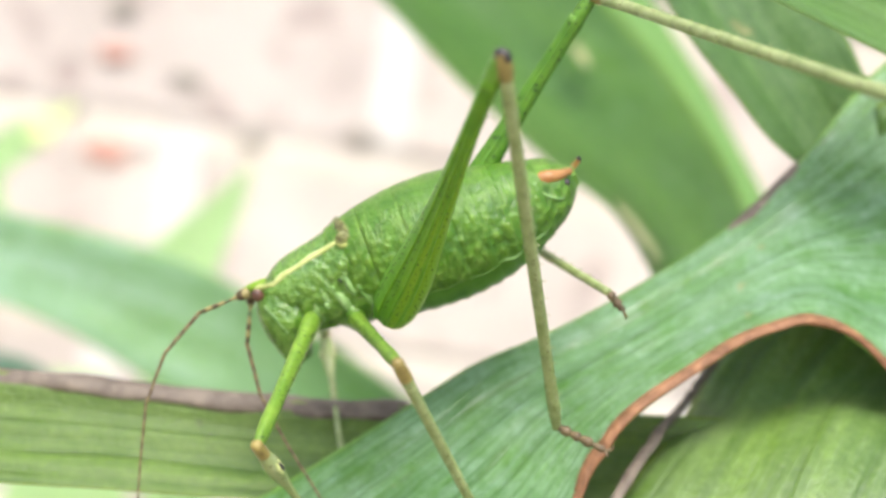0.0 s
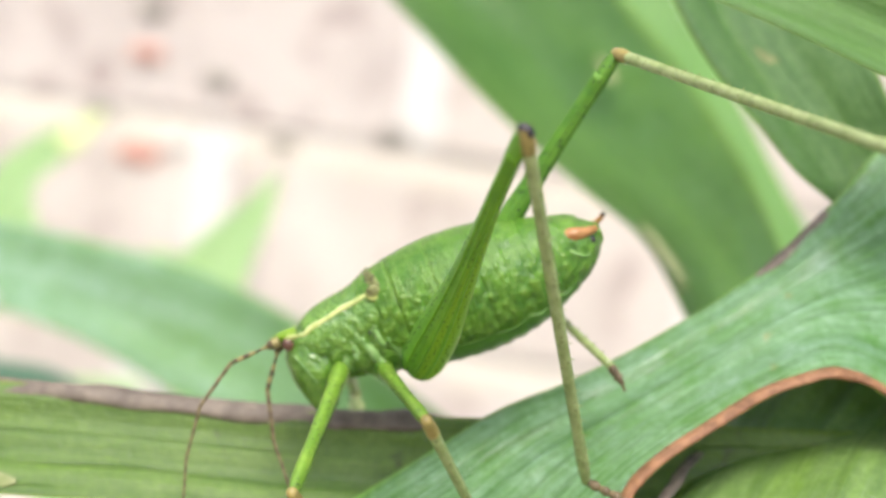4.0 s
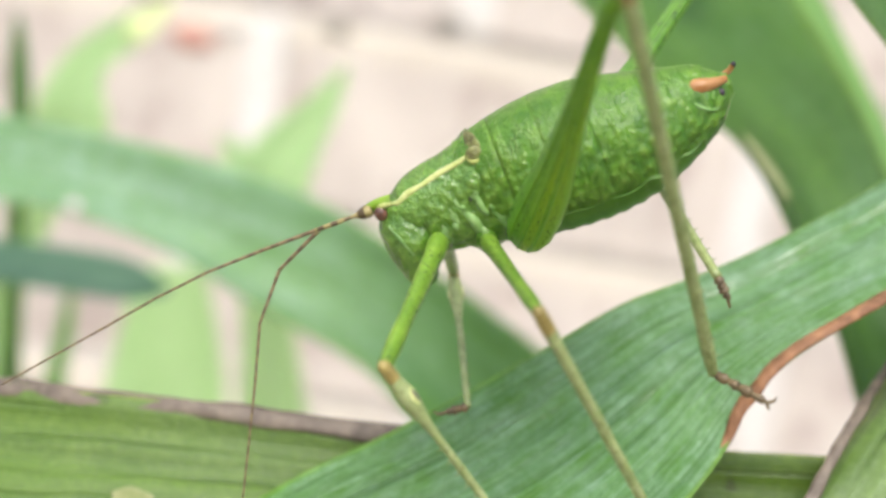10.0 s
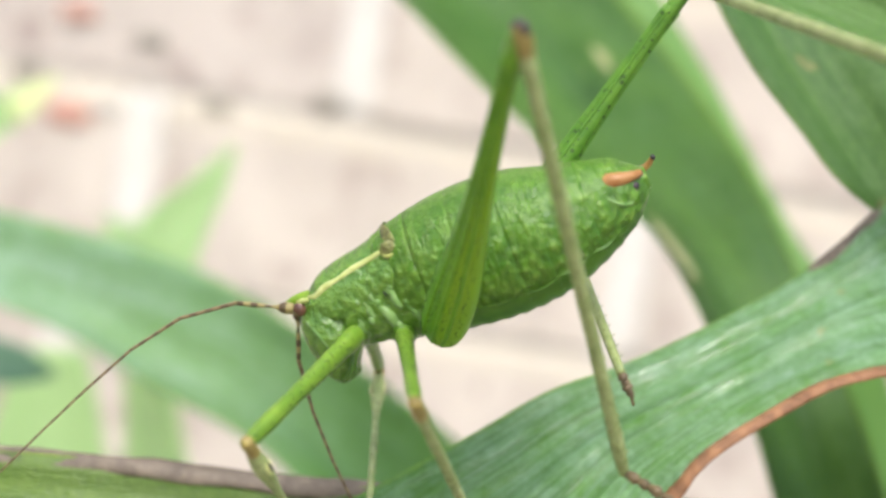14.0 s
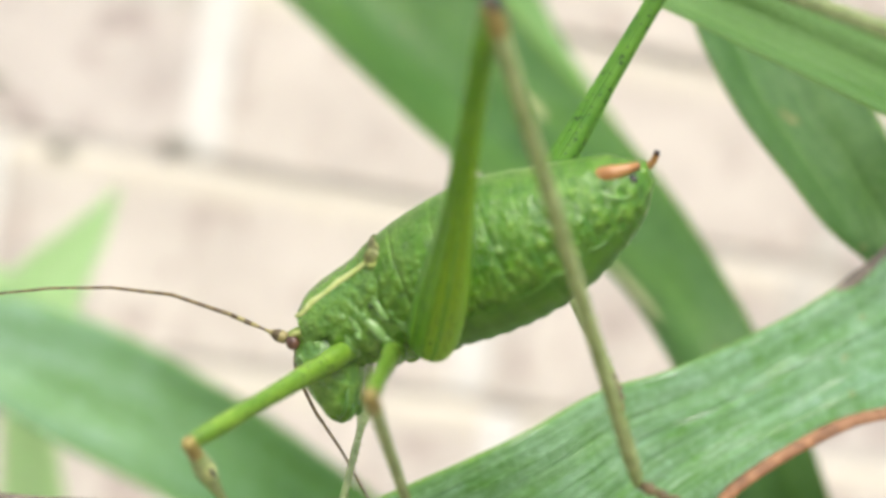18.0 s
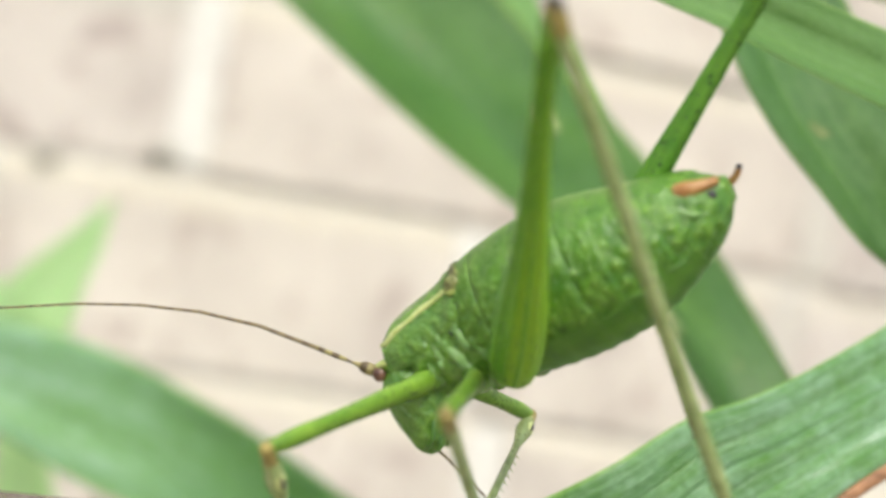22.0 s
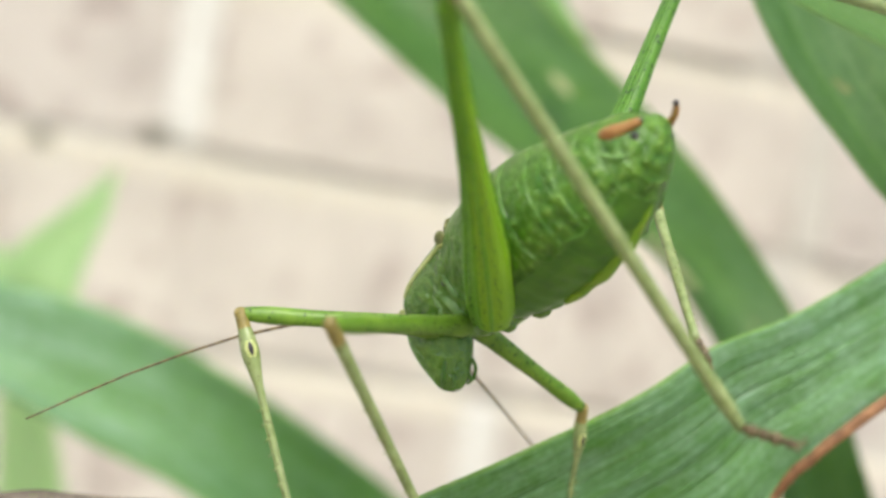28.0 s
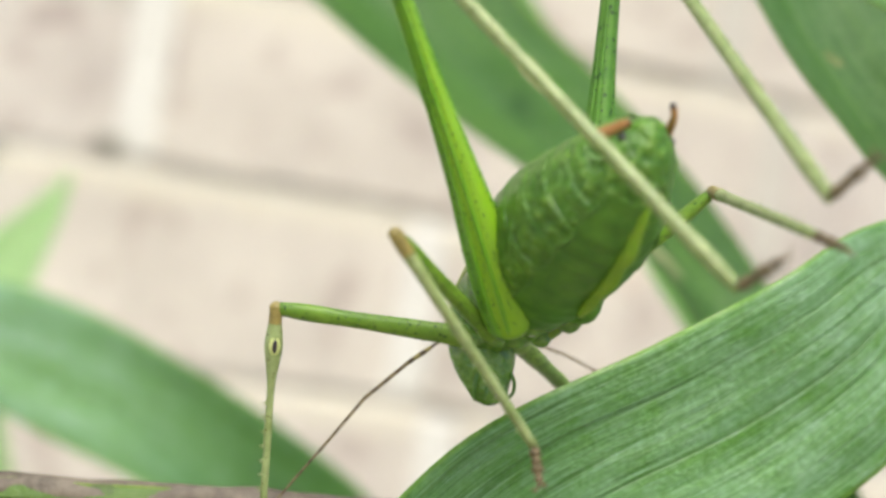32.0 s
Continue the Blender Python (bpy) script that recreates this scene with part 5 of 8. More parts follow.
    femur, tibia = chain((645,), [(0, pose(0.00101, 0.00139, -0.00157, 23.28, -26.88, 120.71)), (1, pose(0.00101, 0.00139, -0.00157, 22.60, -27.55, 120.07)), (2, pose(0.00101, 0.00139, -0.00157, 22.21, -27.06, 119.96)), (3, pose(0.00101, 0.00139, -0.00157, 22.80, -29.17, 118.74)), (6, pose(0.00101, 0.00139, -0.00157, 23.02, -28.90, 116.73)), (7, pose(0.00101, 0.00139, -0.00157, 19.42, -32.37, 120.37)), (8, pose(0.00101, 0.00139, -0.00157, 18.02, -31.76, 121.04)), (9, pose(0.00101, 0.00139, -0.00157, 17.90, -31.27, 119.68)), (10, pose(0.00101, 0.00139, -0.00157, 21.29, -27.33, 113.82)), (11, pose(0.00101, 0.00139, -0.00157, 17.00, -32.25, 121.33)), (12, pose(0.00101, 0.00139, -0.00157, 17.28, -32.08, 120.85)), (13, pose(0.00101, 0.00139, -0.00157, 16.93, -32.68, 120.90)), (15.5, pose(0.00101, 0.00139, -0.00157, 15.82, -29.82, 125.40)), (16, pose(0.00101, 0.00139, -0.00157, 18.51, -25.75, 124.44)), (17, pose(0.00101, 0.00139, -0.00157, 20.91, -23.36, 124.17)), (18, pose(0.00101, 0.00139, -0.00157, 22.41, -23.76, 124.89)), (19, pose(0.00101, 0.00139, -0.00157, 24.45, -18.63, 122.92)), (20, pose(0.00101, 0.00139, -0.00157, 24.74, -20.57, 126.60)), (21, pose(0.00101, 0.00139, -0.00157, 25.52, -23.19, 130.56)), (22, pose(0.00101, 0.00139, -0.00157, 24.36, -24.80, 129.16)), (23, pose(0.00101, 0.00139, -0.00157, 24.56, -21.77, 130.47)), (24, pose(0.00101, 0.00139, -0.00157, 25.59, -17.41, 126.92)), (25, pose(0.00101, 0.00139, -0.00157, 26.74, -18.68, 132.02)), (26, pose(0.00101, 0.00139, -0.00157, 27.53, -20.25, 135.52)), (26.5, pose(0.00101, 0.00139, -0.00157, 28.30, -22.12, 138.31)), (28.5, pose(0.00101, 0.00139, -0.00157, 28.84, -22.05, 142.77)), (29, pose(0.00101, 0.00139, -0.00157, 30.98, -23.75, 146.77)), (30, pose(0.00101, 0.00139, -0.00157, 35.46, -19.99, 146.90)), (31, pose(0.00101, 0.00139, -0.00157, 37.05, -16.02, 145.84)), (31.5, pose(0.00101, 0.00139, -0.00157, 48.39, -25.11, 147.63)), (32, pose(0.00101, 0.00139, -0.00157, 45.91, -47.23, 141.30))],
        [(0, pose(-0.00557, 0.01246, 0.00496, 145.45, 51.56, -76.62)), (1, pose(-0.00541, 0.01246, 0.00511, 146.11, 53.10, -76.96)), (2, pose(-0.00541, 0.01252, 0.00500, 146.39, 52.83, -77.22)), (3, pose(-0.00505, 0.01244, 0.00547, 144.29, 54.47, -79.93)), (6, pose(-0.00468, 0.01267, 0.00541, 143.91, 54.65, -81.78)), (7, pose(-0.00516, 0.01191, 0.00616, 149.76, 58.54, -75.69)), (8, pose(-0.00532, 0.01190, 0.00603, 150.83, 58.95, -74.99)), (9, pose(-0.00510, 0.01211, 0.00593, 150.04, 59.02, -76.84)), (10, pose(-0.00417, 0.01312, 0.00506, 144.95, 53.69, -84.28)), (11, pose(-0.00534, 0.01182, 0.00614, 152.32, 59.66, -74.69)), (12, pose(-0.00526, 0.01189, 0.00610, 150.87, 59.35, -75.82)), (13, pose(-0.00523, 0.01181, 0.00623, 151.13, 60.10, -75.50)), (15.5, pose(-0.00625, 0.01160, 0.00561, 153.81, 57.50, -70.16)), (16, pose(-0.00635, 0.01211, 0.00471, 150.32, 52.52, -72.21)), (17, pose(-0.00644, 0.01235, 0.00416, 147.72, 49.68, -73.40)), (18, pose(-0.00655, 0.01222, 0.00425, 146.08, 49.79, -73.44)), (19, pose(-0.00643, 0.01287, 0.00305, 144.40, 45.16, -75.46)), (20, pose(-0.00705, 0.01224, 0.00351, 144.72, 46.68, -72.42)), (21, pose(-0.00762, 0.01147, 0.00412, 143.90, 47.52, -68.95)), (22, pose(-0.00727, 0.01155, 0.00449, 144.91, 51.47, -68.91)), (23, pose(-0.00769, 0.01159, 0.00379, 144.52, 48.08, -68.28)), (24, pose(-0.00727, 0.01240, 0.00275, 143.41, 44.80, -71.54)), (25, pose(-0.00815, 0.01155, 0.00306, 141.59, 45.25, -69.82)), (26, pose(-0.00866, 0.01088, 0.00343, 139.98, 47.43, -67.92)), (26.5, pose(-0.00898, 0.01028, 0.00387, 138.55, 48.47, -65.72)), (28.5, pose(-0.00965, 0.00948, 0.00385, 133.70, 51.53, -67.49)), (29, pose(-0.01005, 0.00863, 0.00425, 130.23, 50.52, -65.34)), (30, pose(-0.01036, 0.00879, 0.00337, 124.54, 45.65, -67.66)), (31, pose(-0.01047, 0.00918, 0.00242, 116.79, 48.12, -77.75)), (31.5, pose(-0.01003, 0.00838, 0.00456, 103.42, 37.89, -81.35)), (32, pose(-0.00664, 0.00752, 0.00903, 83.93, 62.11, -104.39))])
    walk(PARTS["femur_hind_l"], femur)
    walk(PARTS["tibia_hind_l"], tibia)
    femur, tibia = chain((645,), [(0, pose(0.00101, -0.00139, -0.00157, -47.70, -34.86, 167.42)), (1, pose(0.00101, -0.00139, -0.00157, -49.93, -34.65, 167.19)), (2, pose(0.00101, -0.00139, -0.00157, -49.80, -35.22, 168.48)), (3, pose(0.00101, -0.00139, -0.00157, -51.50, -36.07, 168.54)), (6, pose(0.00101, -0.00139, -0.00157, -49.48, -35.28, 166.82)), (7, pose(0.00101, -0.00139, -0.00157, -58.13, -35.68, -179.04)), (8, pose(0.00101, -0.00139, -0.00157, -54.14, -34.38, 171.05)), (9, pose(0.00101, -0.00139, -0.00157, -67.93, -30.56, -162.02)), (10, pose(0.00101, -0.00139, -0.00157, -71.70, -28.40, -152.12)), (11, pose(0.00101, -0.00139, -0.00157, -71.03, -27.72, -153.92)), (12, pose(0.00101, -0.00139, -0.00157, -72.15, -29.52, -157.22)), (13, pose(0.00101, -0.00139, -0.00157, -66.41, -32.27, -174.38)), (15.5, pose(0.00041, -0.00139, -0.00127, -55.22, -31.49, 172.32)), (16, pose(0.00041, -0.00139, -0.00127, -61.33, -33.07, -162.07)), (17, pose(0.00041, -0.00139, -0.00127, -57.20, -34.21, -167.23)), (18, pose(0.00041, -0.00139, -0.00127, -50.62, -35.06, -176.80)), (19, pose(0.00041, -0.00139, -0.00127, -65.77, -33.80, -145.19)), (20, pose(0.00041, -0.00139, -0.00127, -45.37, -30.12, 168.61)), (21, pose(0.00041, -0.00139, -0.00127, -63.36, -35.79, -156.51)), (22, pose(0.00041, -0.00139, -0.00127, -48.92, -30.23, 172.75)), (23, pose(0.00041, -0.00139, -0.00127, -55.36, -34.24, -165.45)), (24, pose(0.00041, -0.00139, -0.00127, -63.48, -33.37, -138.28)), (25, pose(0.00041, -0.00139, -0.00127, -58.40, -38.61, -136.63)), (26, pose(0.00041, -0.00139, -0.00127, -57.90, -38.38, -130.87)), (26.5, pose(0.00041, -0.00139, -0.00127, -49.84, -39.30, -141.86)), (28.5, pose(0.00041, -0.00139, -0.00127, -45.41, -46.99, -132.90)), (29, pose(0.00041, -0.00139, -0.00127, -31.96, -50.12, -143.83)), (30, pose(0.00041, -0.00139, -0.00127, -32.33, -55.53, -138.48)), (31, pose(0.00041, -0.00139, -0.00127, -23.47, -49.03, -155.97)), (31.5, pose(0.00041, -0.00139, -0.00127, -22.62, -63.24, -152.96)), (32, pose(0.00041, -0.00139, -0.00127, -11.76, -60.99, -166.80))],
        [(0, pose(-0.01055, 0.00119, 0.00668, -43.13, 27.42, 111.95)), (1, pose(-0.01057, 0.00125, 0.00664, -45.06, 24.04, 108.39)), (2, pose(-0.01055, 0.00097, 0.00676, -43.45, 26.40, 112.15)), (3, pose(-0.01043, 0.00093, 0.00693, -44.47, 22.62, 109.67)), (6, pose(-0.01047, 0.00130, 0.00677, -43.03, 25.48, 112.14)), (7, pose(-0.01072, -0.00158, 0.00685, -45.64, 23.54, 113.40)), (8, pose(-0.01076, 0.00047, 0.00658, -47.30, 21.52, 109.36)), (9, pose(-0.01082, -0.00523, 0.00577, -51.66, 24.14, 116.61)), (10, pose(-0.01022, -0.00732, 0.00530, -58.17, 24.02, 115.83)), (11, pose(-0.01047, -0.00701, 0.00515, -61.36, 21.32, 115.01)), (12, pose(-0.01057, -0.00625, 0.00555, -62.78, 18.54, 110.14)), (13, pose(-0.01114, -0.00258, 0.00614, -60.42, 19.02, 105.71)), (15.5, pose(-0.01123, 0.00018, 0.00593, -53.23, 28.96, 111.92)), (16, pose(-0.01059, -0.00495, 0.00626, -52.05, 35.17, 121.30)), (17, pose(-0.01071, -0.00391, 0.00648, -55.98, 34.16, 113.42)), (18, pose(-0.01085, -0.00202, 0.00665, -52.34, 35.50, 115.32)), (19, pose(-0.00904, -0.00796, 0.00644, -54.83, 34.32, 122.83)), (20, pose(-0.01127, 0.00097, 0.00565, -56.72, 32.76, 107.51)), (21, pose(-0.00987, -0.00585, 0.00681, -55.71, 32.41, 113.99)), (22, pose(-0.01139, 0.00011, 0.00567, -54.65, 30.79, 109.35)), (23, pose(-0.01062, -0.00425, 0.00649, -49.70, 36.48, 123.13)), (24, pose(-0.00825, -0.00911, 0.00637, -51.08, 39.04, 136.58)), (25, pose(-0.00749, -0.00885, 0.00741, -48.59, 38.91, 146.19)), (26, pose(-0.00674, -0.00965, 0.00738, -50.25, 39.02, 148.20)), (26.5, pose(-0.00804, -0.00802, 0.00752, -50.60, 40.88, 144.92)), (28.5, pose(-0.00606, -0.00835, 0.00892, -34.98, 50.23, 169.68)), (29, pose(-0.00678, -0.00664, 0.00939, -29.68, 53.12, 172.54)), (30, pose(-0.00550, -0.00661, 0.01021, -26.94, 53.97, 174.91)), (31, pose(-0.00788, -0.00509, 0.00919, -41.85, 59.82, 150.17)), (31.5, pose(-0.00518, -0.00424, 0.01116, -37.45, 75.33, 152.85)), (32, pose(-0.00615, -0.00293, 0.01088, -22.77, 71.44, 164.33))])
    walk(PARTS["femur_hind_r"], femur)
    walk(PARTS["tibia_hind_r"], tibia)
    femur, tibia = chain((322,), [(0, pose(0.00407, 0.00085, -0.00094, -13.02, 25.58, 64.62)), (1, pose(0.00407, 0.00085, -0.00094, -13.95, 25.57, 64.50)), (2, pose(0.00407, 0.00085, -0.00094, -13.15, 23.72, 67.07)), (3, pose(0.00407, 0.00085, -0.00094, -11.95, 22.27, 66.60)), (6, pose(0.00407, 0.00085, -0.00094, -12.73, 23.32, 65.28)), (7, pose(0.00407, 0.00085, -0.00094, -11.99, 19.05, 69.23)), (8, pose(0.00407, 0.00085, -0.00094, -14.90, 18.62, 66.41)), (9, pose(0.00407, 0.00085, -0.00094, -10.54, 17.87, 67.96)), (10, pose(0.00407, 0.00085, -0.00094, -2.47, 20.58, 67.43)), (11, pose(0.00407, 0.00085, -0.00094, -4.70, 16.16, 68.27)), (12, pose(0.00407, 0.00085, -0.00094, -9.17, 16.58, 69.04)), (13, pose(0.00407, 0.00085, -0.00094, -14.23, 15.15, 68.95)), (15.5, pose(0.00407, 0.00085, -0.00094, -25.22, 6.72, 52.59)), (16, pose(0.00407, 0.00085, -0.00094, -23.06, 7.15, 55.01)), (17, pose(0.00407, 0.00085, -0.00094, -31.16, 9.10, 57.81)), (18, pose(0.00407, 0.00085, -0.00094, -35.70, 9.55, 59.62)), (19, pose(0.00407, 0.00085, -0.00094, -36.34, 9.53, 60.57)), (20, pose(0.00407, 0.00085, -0.00094, -41.47, 8.63, 61.88)), (21, pose(0.00407, 0.00085, -0.00094, -44.65, 5.24, 69.28)), (22, pose(0.00407, 0.00085, -0.00094, -46.24, 4.44, 65.32)), (23, pose(0.00407, 0.00085, -0.00094, -43.43, 6.10, 65.96)), (24, pose(0.00407, 0.00085, -0.00094, -35.80, 5.68, 63.66)), (25, pose(0.00407, 0.00085, -0.00094, -29.24, 5.28, 66.89)), (26, pose(0.00407, 0.00085, -0.00094, -14.37, -5.11, 60.96)), (26.5, pose(0.00407, 0.00085, -0.00094, -8.61, -4.90, 62.13)), (28.5, pose(0.00407, 0.00085, -0.00094, -10.86, -25.87, 65.30)), (29, pose(0.00407, 0.00085, -0.00094, -31.18, -14.30, 64.94)), (30, pose(0.00407, 0.00085, -0.00094, -47.96, 15.54, 73.32)), (31, pose(0.00407, 0.00085, -0.00094, -64.55, 18.81, 78.39)), (31.5, pose(0.00407, 0.00085, -0.00094, -60.18, -2.09, 72.81)), (32, pose(0.00407, 0.00085, -0.00094, -47.44, -16.68, 74.82))],
        [(0, pose(0.00686, 0.00672, -0.00405, -161.71, 49.66, -95.54)), (1, pose(0.00687, 0.00672, -0.00405, -159.89, 48.45, -93.45)), (2, pose(0.00664, 0.00693, -0.00384, -160.46, 48.72, -93.16)), (3, pose(0.00672, 0.00697, -0.00367, -163.40, 52.59, -96.37)), (6, pose(0.00684, 0.00686, -0.00379, -160.48, 52.90, -93.30)), (7, pose(0.00649, 0.00722, -0.00329, -159.12, 52.85, -90.46)), (8, pose(0.00681, 0.00711, -0.00324, -155.11, 51.39, -87.01)), (9, pose(0.00665, 0.00721, -0.00315, -166.01, 60.72, -98.56)), (10, pose(0.00666, 0.00708, -0.00347, 161.93, 71.97, -131.47)), (11, pose(0.00664, 0.00728, -0.00295, -166.11, 60.47, -97.42)), (12, pose(0.00654, 0.00730, -0.00300, -158.14, 53.50, -88.33)), (13, pose(0.00657, 0.00734, -0.00282, -153.04, 48.51, -83.53)), (15.5, pose(0.00842, 0.00653, -0.00178, -137.55, 47.43, -78.03)), (16, pose(0.00817, 0.00671, -0.00184, -138.73, 58.71, -82.75)), (17, pose(0.00786, 0.00687, -0.00208, -130.54, 38.08, -75.29)), (18, pose(0.00767, 0.00698, -0.00214, -127.16, 37.65, -72.20)), (19, pose(0.00757, 0.00704, -0.00213, -128.33, 40.25, -73.46)), (20, pose(0.00743, 0.00713, -0.00202, -120.69, 34.35, -63.81)), (21, pose(0.00661, 0.00756, -0.00160, -115.28, 34.36, -55.10)), (22, pose(0.00707, 0.00738, -0.00150, -114.27, 36.90, -55.34)), (23, pose(0.00699, 0.00739, -0.00171, -120.06, 40.45, -62.30)), (24, pose(0.00725, 0.00728, -0.00165, -125.17, 54.45, -65.87)), (25, pose(0.00689, 0.00745, -0.00160, -127.20, 59.70, -64.64)), (26, pose(0.00756, 0.00713, -0.00030, 179.95, 79.60, -118.16)), (26.5, pose(0.00743, 0.00720, -0.00032, -165.84, 78.81, -104.01)), (28.5, pose(0.00678, 0.00674, 0.00220, -54.35, 75.32, 7.71)), (29, pose(0.00703, 0.00718, 0.00084, -59.98, 32.79, -1.17)), (30, pose(0.00607, 0.00750, -0.00287, -73.50, 26.69, 7.98)), (31, pose(0.00545, 0.00753, -0.00326, -91.31, 13.56, 3.17)), (31.5, pose(0.00620, 0.00773, -0.00068, -91.13, 34.52, -10.99)), (32, pose(0.00588, 0.00751, 0.00113, -77.36, 52.11, -1.62))])
    walk(PARTS["femur_fore_l"], femur)
    walk(PARTS["tibia_fore_l"], tibia)
    femur, tibia = chain((350,), [(0, pose(0.00251, 0.00107, -0.00161, 8.86, 10.10, 100.57)), (1, pose(0.00251, 0.00107, -0.00161, 8.93, 10.45, 100.73)), (2, pose(0.00251, 0.00107, -0.00161, 9.19, 10.84, 100.27)), (3, pose(0.00251, 0.00107, -0.00161, 9.53, 6.88, 99.65)), (6, pose(0.00251, 0.00107, -0.00161, 8.94, 9.48, 97.35)), (7, pose(0.00251, 0.00107, -0.00161, 7.77, 7.74, 99.53)), (8, pose(0.00251, 0.00107, -0.00161, 6.52, 8.86, 98.98)), (9, pose(0.00251, 0.00107, -0.00161, 5.76, 9.73, 98.28)), (10, pose(0.00251, 0.00107, -0.00161, 7.22, 12.78, 98.79)), (11, pose(0.00251, 0.00107, -0.00161, 7.71, 9.48, 98.93)), (12, pose(0.00251, 0.00107, -0.00161, 8.67, 9.26, 99.53)), (13, pose(0.00251, 0.00107, -0.00161, 8.99, 10.81, 99.49)), (15.5, pose(0.00251, 0.00107, -0.00161, -5.28, 7.74, 94.83)), (16, pose(0.00251, 0.00107, -0.00161, -10.19, 8.29, 95.99)), (17, pose(0.00251, 0.00107, -0.00161, -13.40, 10.84, 97.46)), (18, pose(0.00251, 0.00107, -0.00161, -14.75, 10.78, 99.17)), (19, pose(0.00251, 0.00107, -0.00161, -15.09, 11.42, 99.21)), (20, pose(0.00251, 0.00107, -0.00161, -17.71, 10.05, 101.37)), (21, pose(0.00251, 0.00107, -0.00161, -17.43, 8.60, 106.57)), (22, pose(0.00251, 0.00107, -0.00161, -20.15, 10.47, 102.72)), (23, pose(0.00251, 0.00107, -0.00161, -22.21, 14.75, 103.17)), (24, pose(0.00251, 0.00107, -0.00161, -20.76, 16.39, 101.72)), (25, pose(0.00251, 0.00107, -0.00161, -20.07, 8.51, 104.94)), (26, pose(0.00251, 0.00107, -0.00161, -21.40, 6.63, 106.54)), (26.5, pose(0.00251, 0.00107, -0.00161, -25.32, 10.06, 108.26)), (28.5, pose(0.00251, 0.00107, -0.00161, -29.15, -2.40, 101.21)), (29, pose(0.00251, 0.00107, -0.00161, -38.45, -6.49, 107.24)), (30, pose(0.00251, 0.00107, -0.00161, -35.38, -4.78, 111.85)), (31, pose(0.00251, 0.00107, -0.00161, -21.16, -5.07, 113.92)), (31.5, pose(0.00251, 0.00107, -0.00161, -7.86, -8.06, 117.57)), (32, pose(0.00251, 0.00107, -0.00161, 0.73, -6.08, 131.23))],
        [(0, pose(0.00109, 0.00865, -0.00299, 164.14, 56.31, -94.30)), (1, pose(0.00107, 0.00864, -0.00303, 164.90, 54.09, -93.29)), (2, pose(0.00114, 0.00864, -0.00308, 166.97, 43.89, -90.66)), (3, pose(0.00120, 0.00874, -0.00255, 164.94, 49.15, -93.17)), (6, pose(0.00152, 0.00874, -0.00290, 163.48, 55.05, -96.63)), (7, pose(0.00122, 0.00873, -0.00267, 170.52, 46.44, -87.88)), (8, pose(0.00130, 0.00872, -0.00282, 169.40, 58.18, -90.43)), (9, pose(0.00140, 0.00871, -0.00293, 169.04, 60.68, -91.62)), (10, pose(0.00134, 0.00862, -0.00334, 157.50, 67.69, -104.16)), (11, pose(0.00131, 0.00871, -0.00290, 164.21, 59.68, -96.46)), (12, pose(0.00123, 0.00870, -0.00287, 165.86, 50.64, -93.66)), (13, pose(0.00124, 0.00866, -0.00308, 167.38, 44.42, -91.35)), (15.5, pose(0.00185, 0.00881, -0.00267, -167.61, 35.96, -68.30)), (16, pose(0.00170, 0.00878, -0.00274, -163.35, 40.94, -68.23)), (17, pose(0.00151, 0.00870, -0.00308, -163.41, 27.69, -70.30)), (18, pose(0.00128, 0.00867, -0.00308, -162.88, 24.49, -70.12)), (19, pose(0.00128, 0.00865, -0.00316, -162.38, 29.26, -68.94)), (20, pose(0.00099, 0.00864, -0.00298, -159.80, 21.80, -66.34)), (21, pose(0.00030, 0.00850, -0.00278, -159.74, 22.19, -63.24)), (22, pose(0.00081, 0.00859, -0.00303, -158.59, 19.29, -64.91)), (23, pose(0.00078, 0.00845, -0.00361, -155.83, 20.90, -60.65)), (24, pose(0.00098, 0.00843, -0.00382, -156.72, 34.13, -59.91)), (25, pose(0.00051, 0.00856, -0.00277, -152.22, 43.04, -52.30)), (26, pose(0.00029, 0.00853, -0.00252, -150.18, 40.08, -50.00)), (26.5, pose(0.00009, 0.00840, -0.00298, -147.91, 29.34, -47.88)), (28.5, pose(0.00099, 0.00875, -0.00128, -140.39, 40.70, -46.36)), (29, pose(0.00020, 0.00851, -0.00073, -128.13, 31.50, -38.31)), (30, pose(-0.00040, 0.00832, -0.00096, -133.57, 38.97, -41.13)), (31, pose(-0.00066, 0.00821, -0.00092, -157.59, 55.15, -56.97)), (31.5, pose(-0.00108, 0.00795, -0.00051, 171.09, 69.57, -77.88)), (32, pose(-0.00263, 0.00693, -0.00078, 178.05, 43.57, -57.85))])
    walk(PARTS["femur_mid_l"], femur)
    walk(PARTS["tibia_mid_l"], tibia)
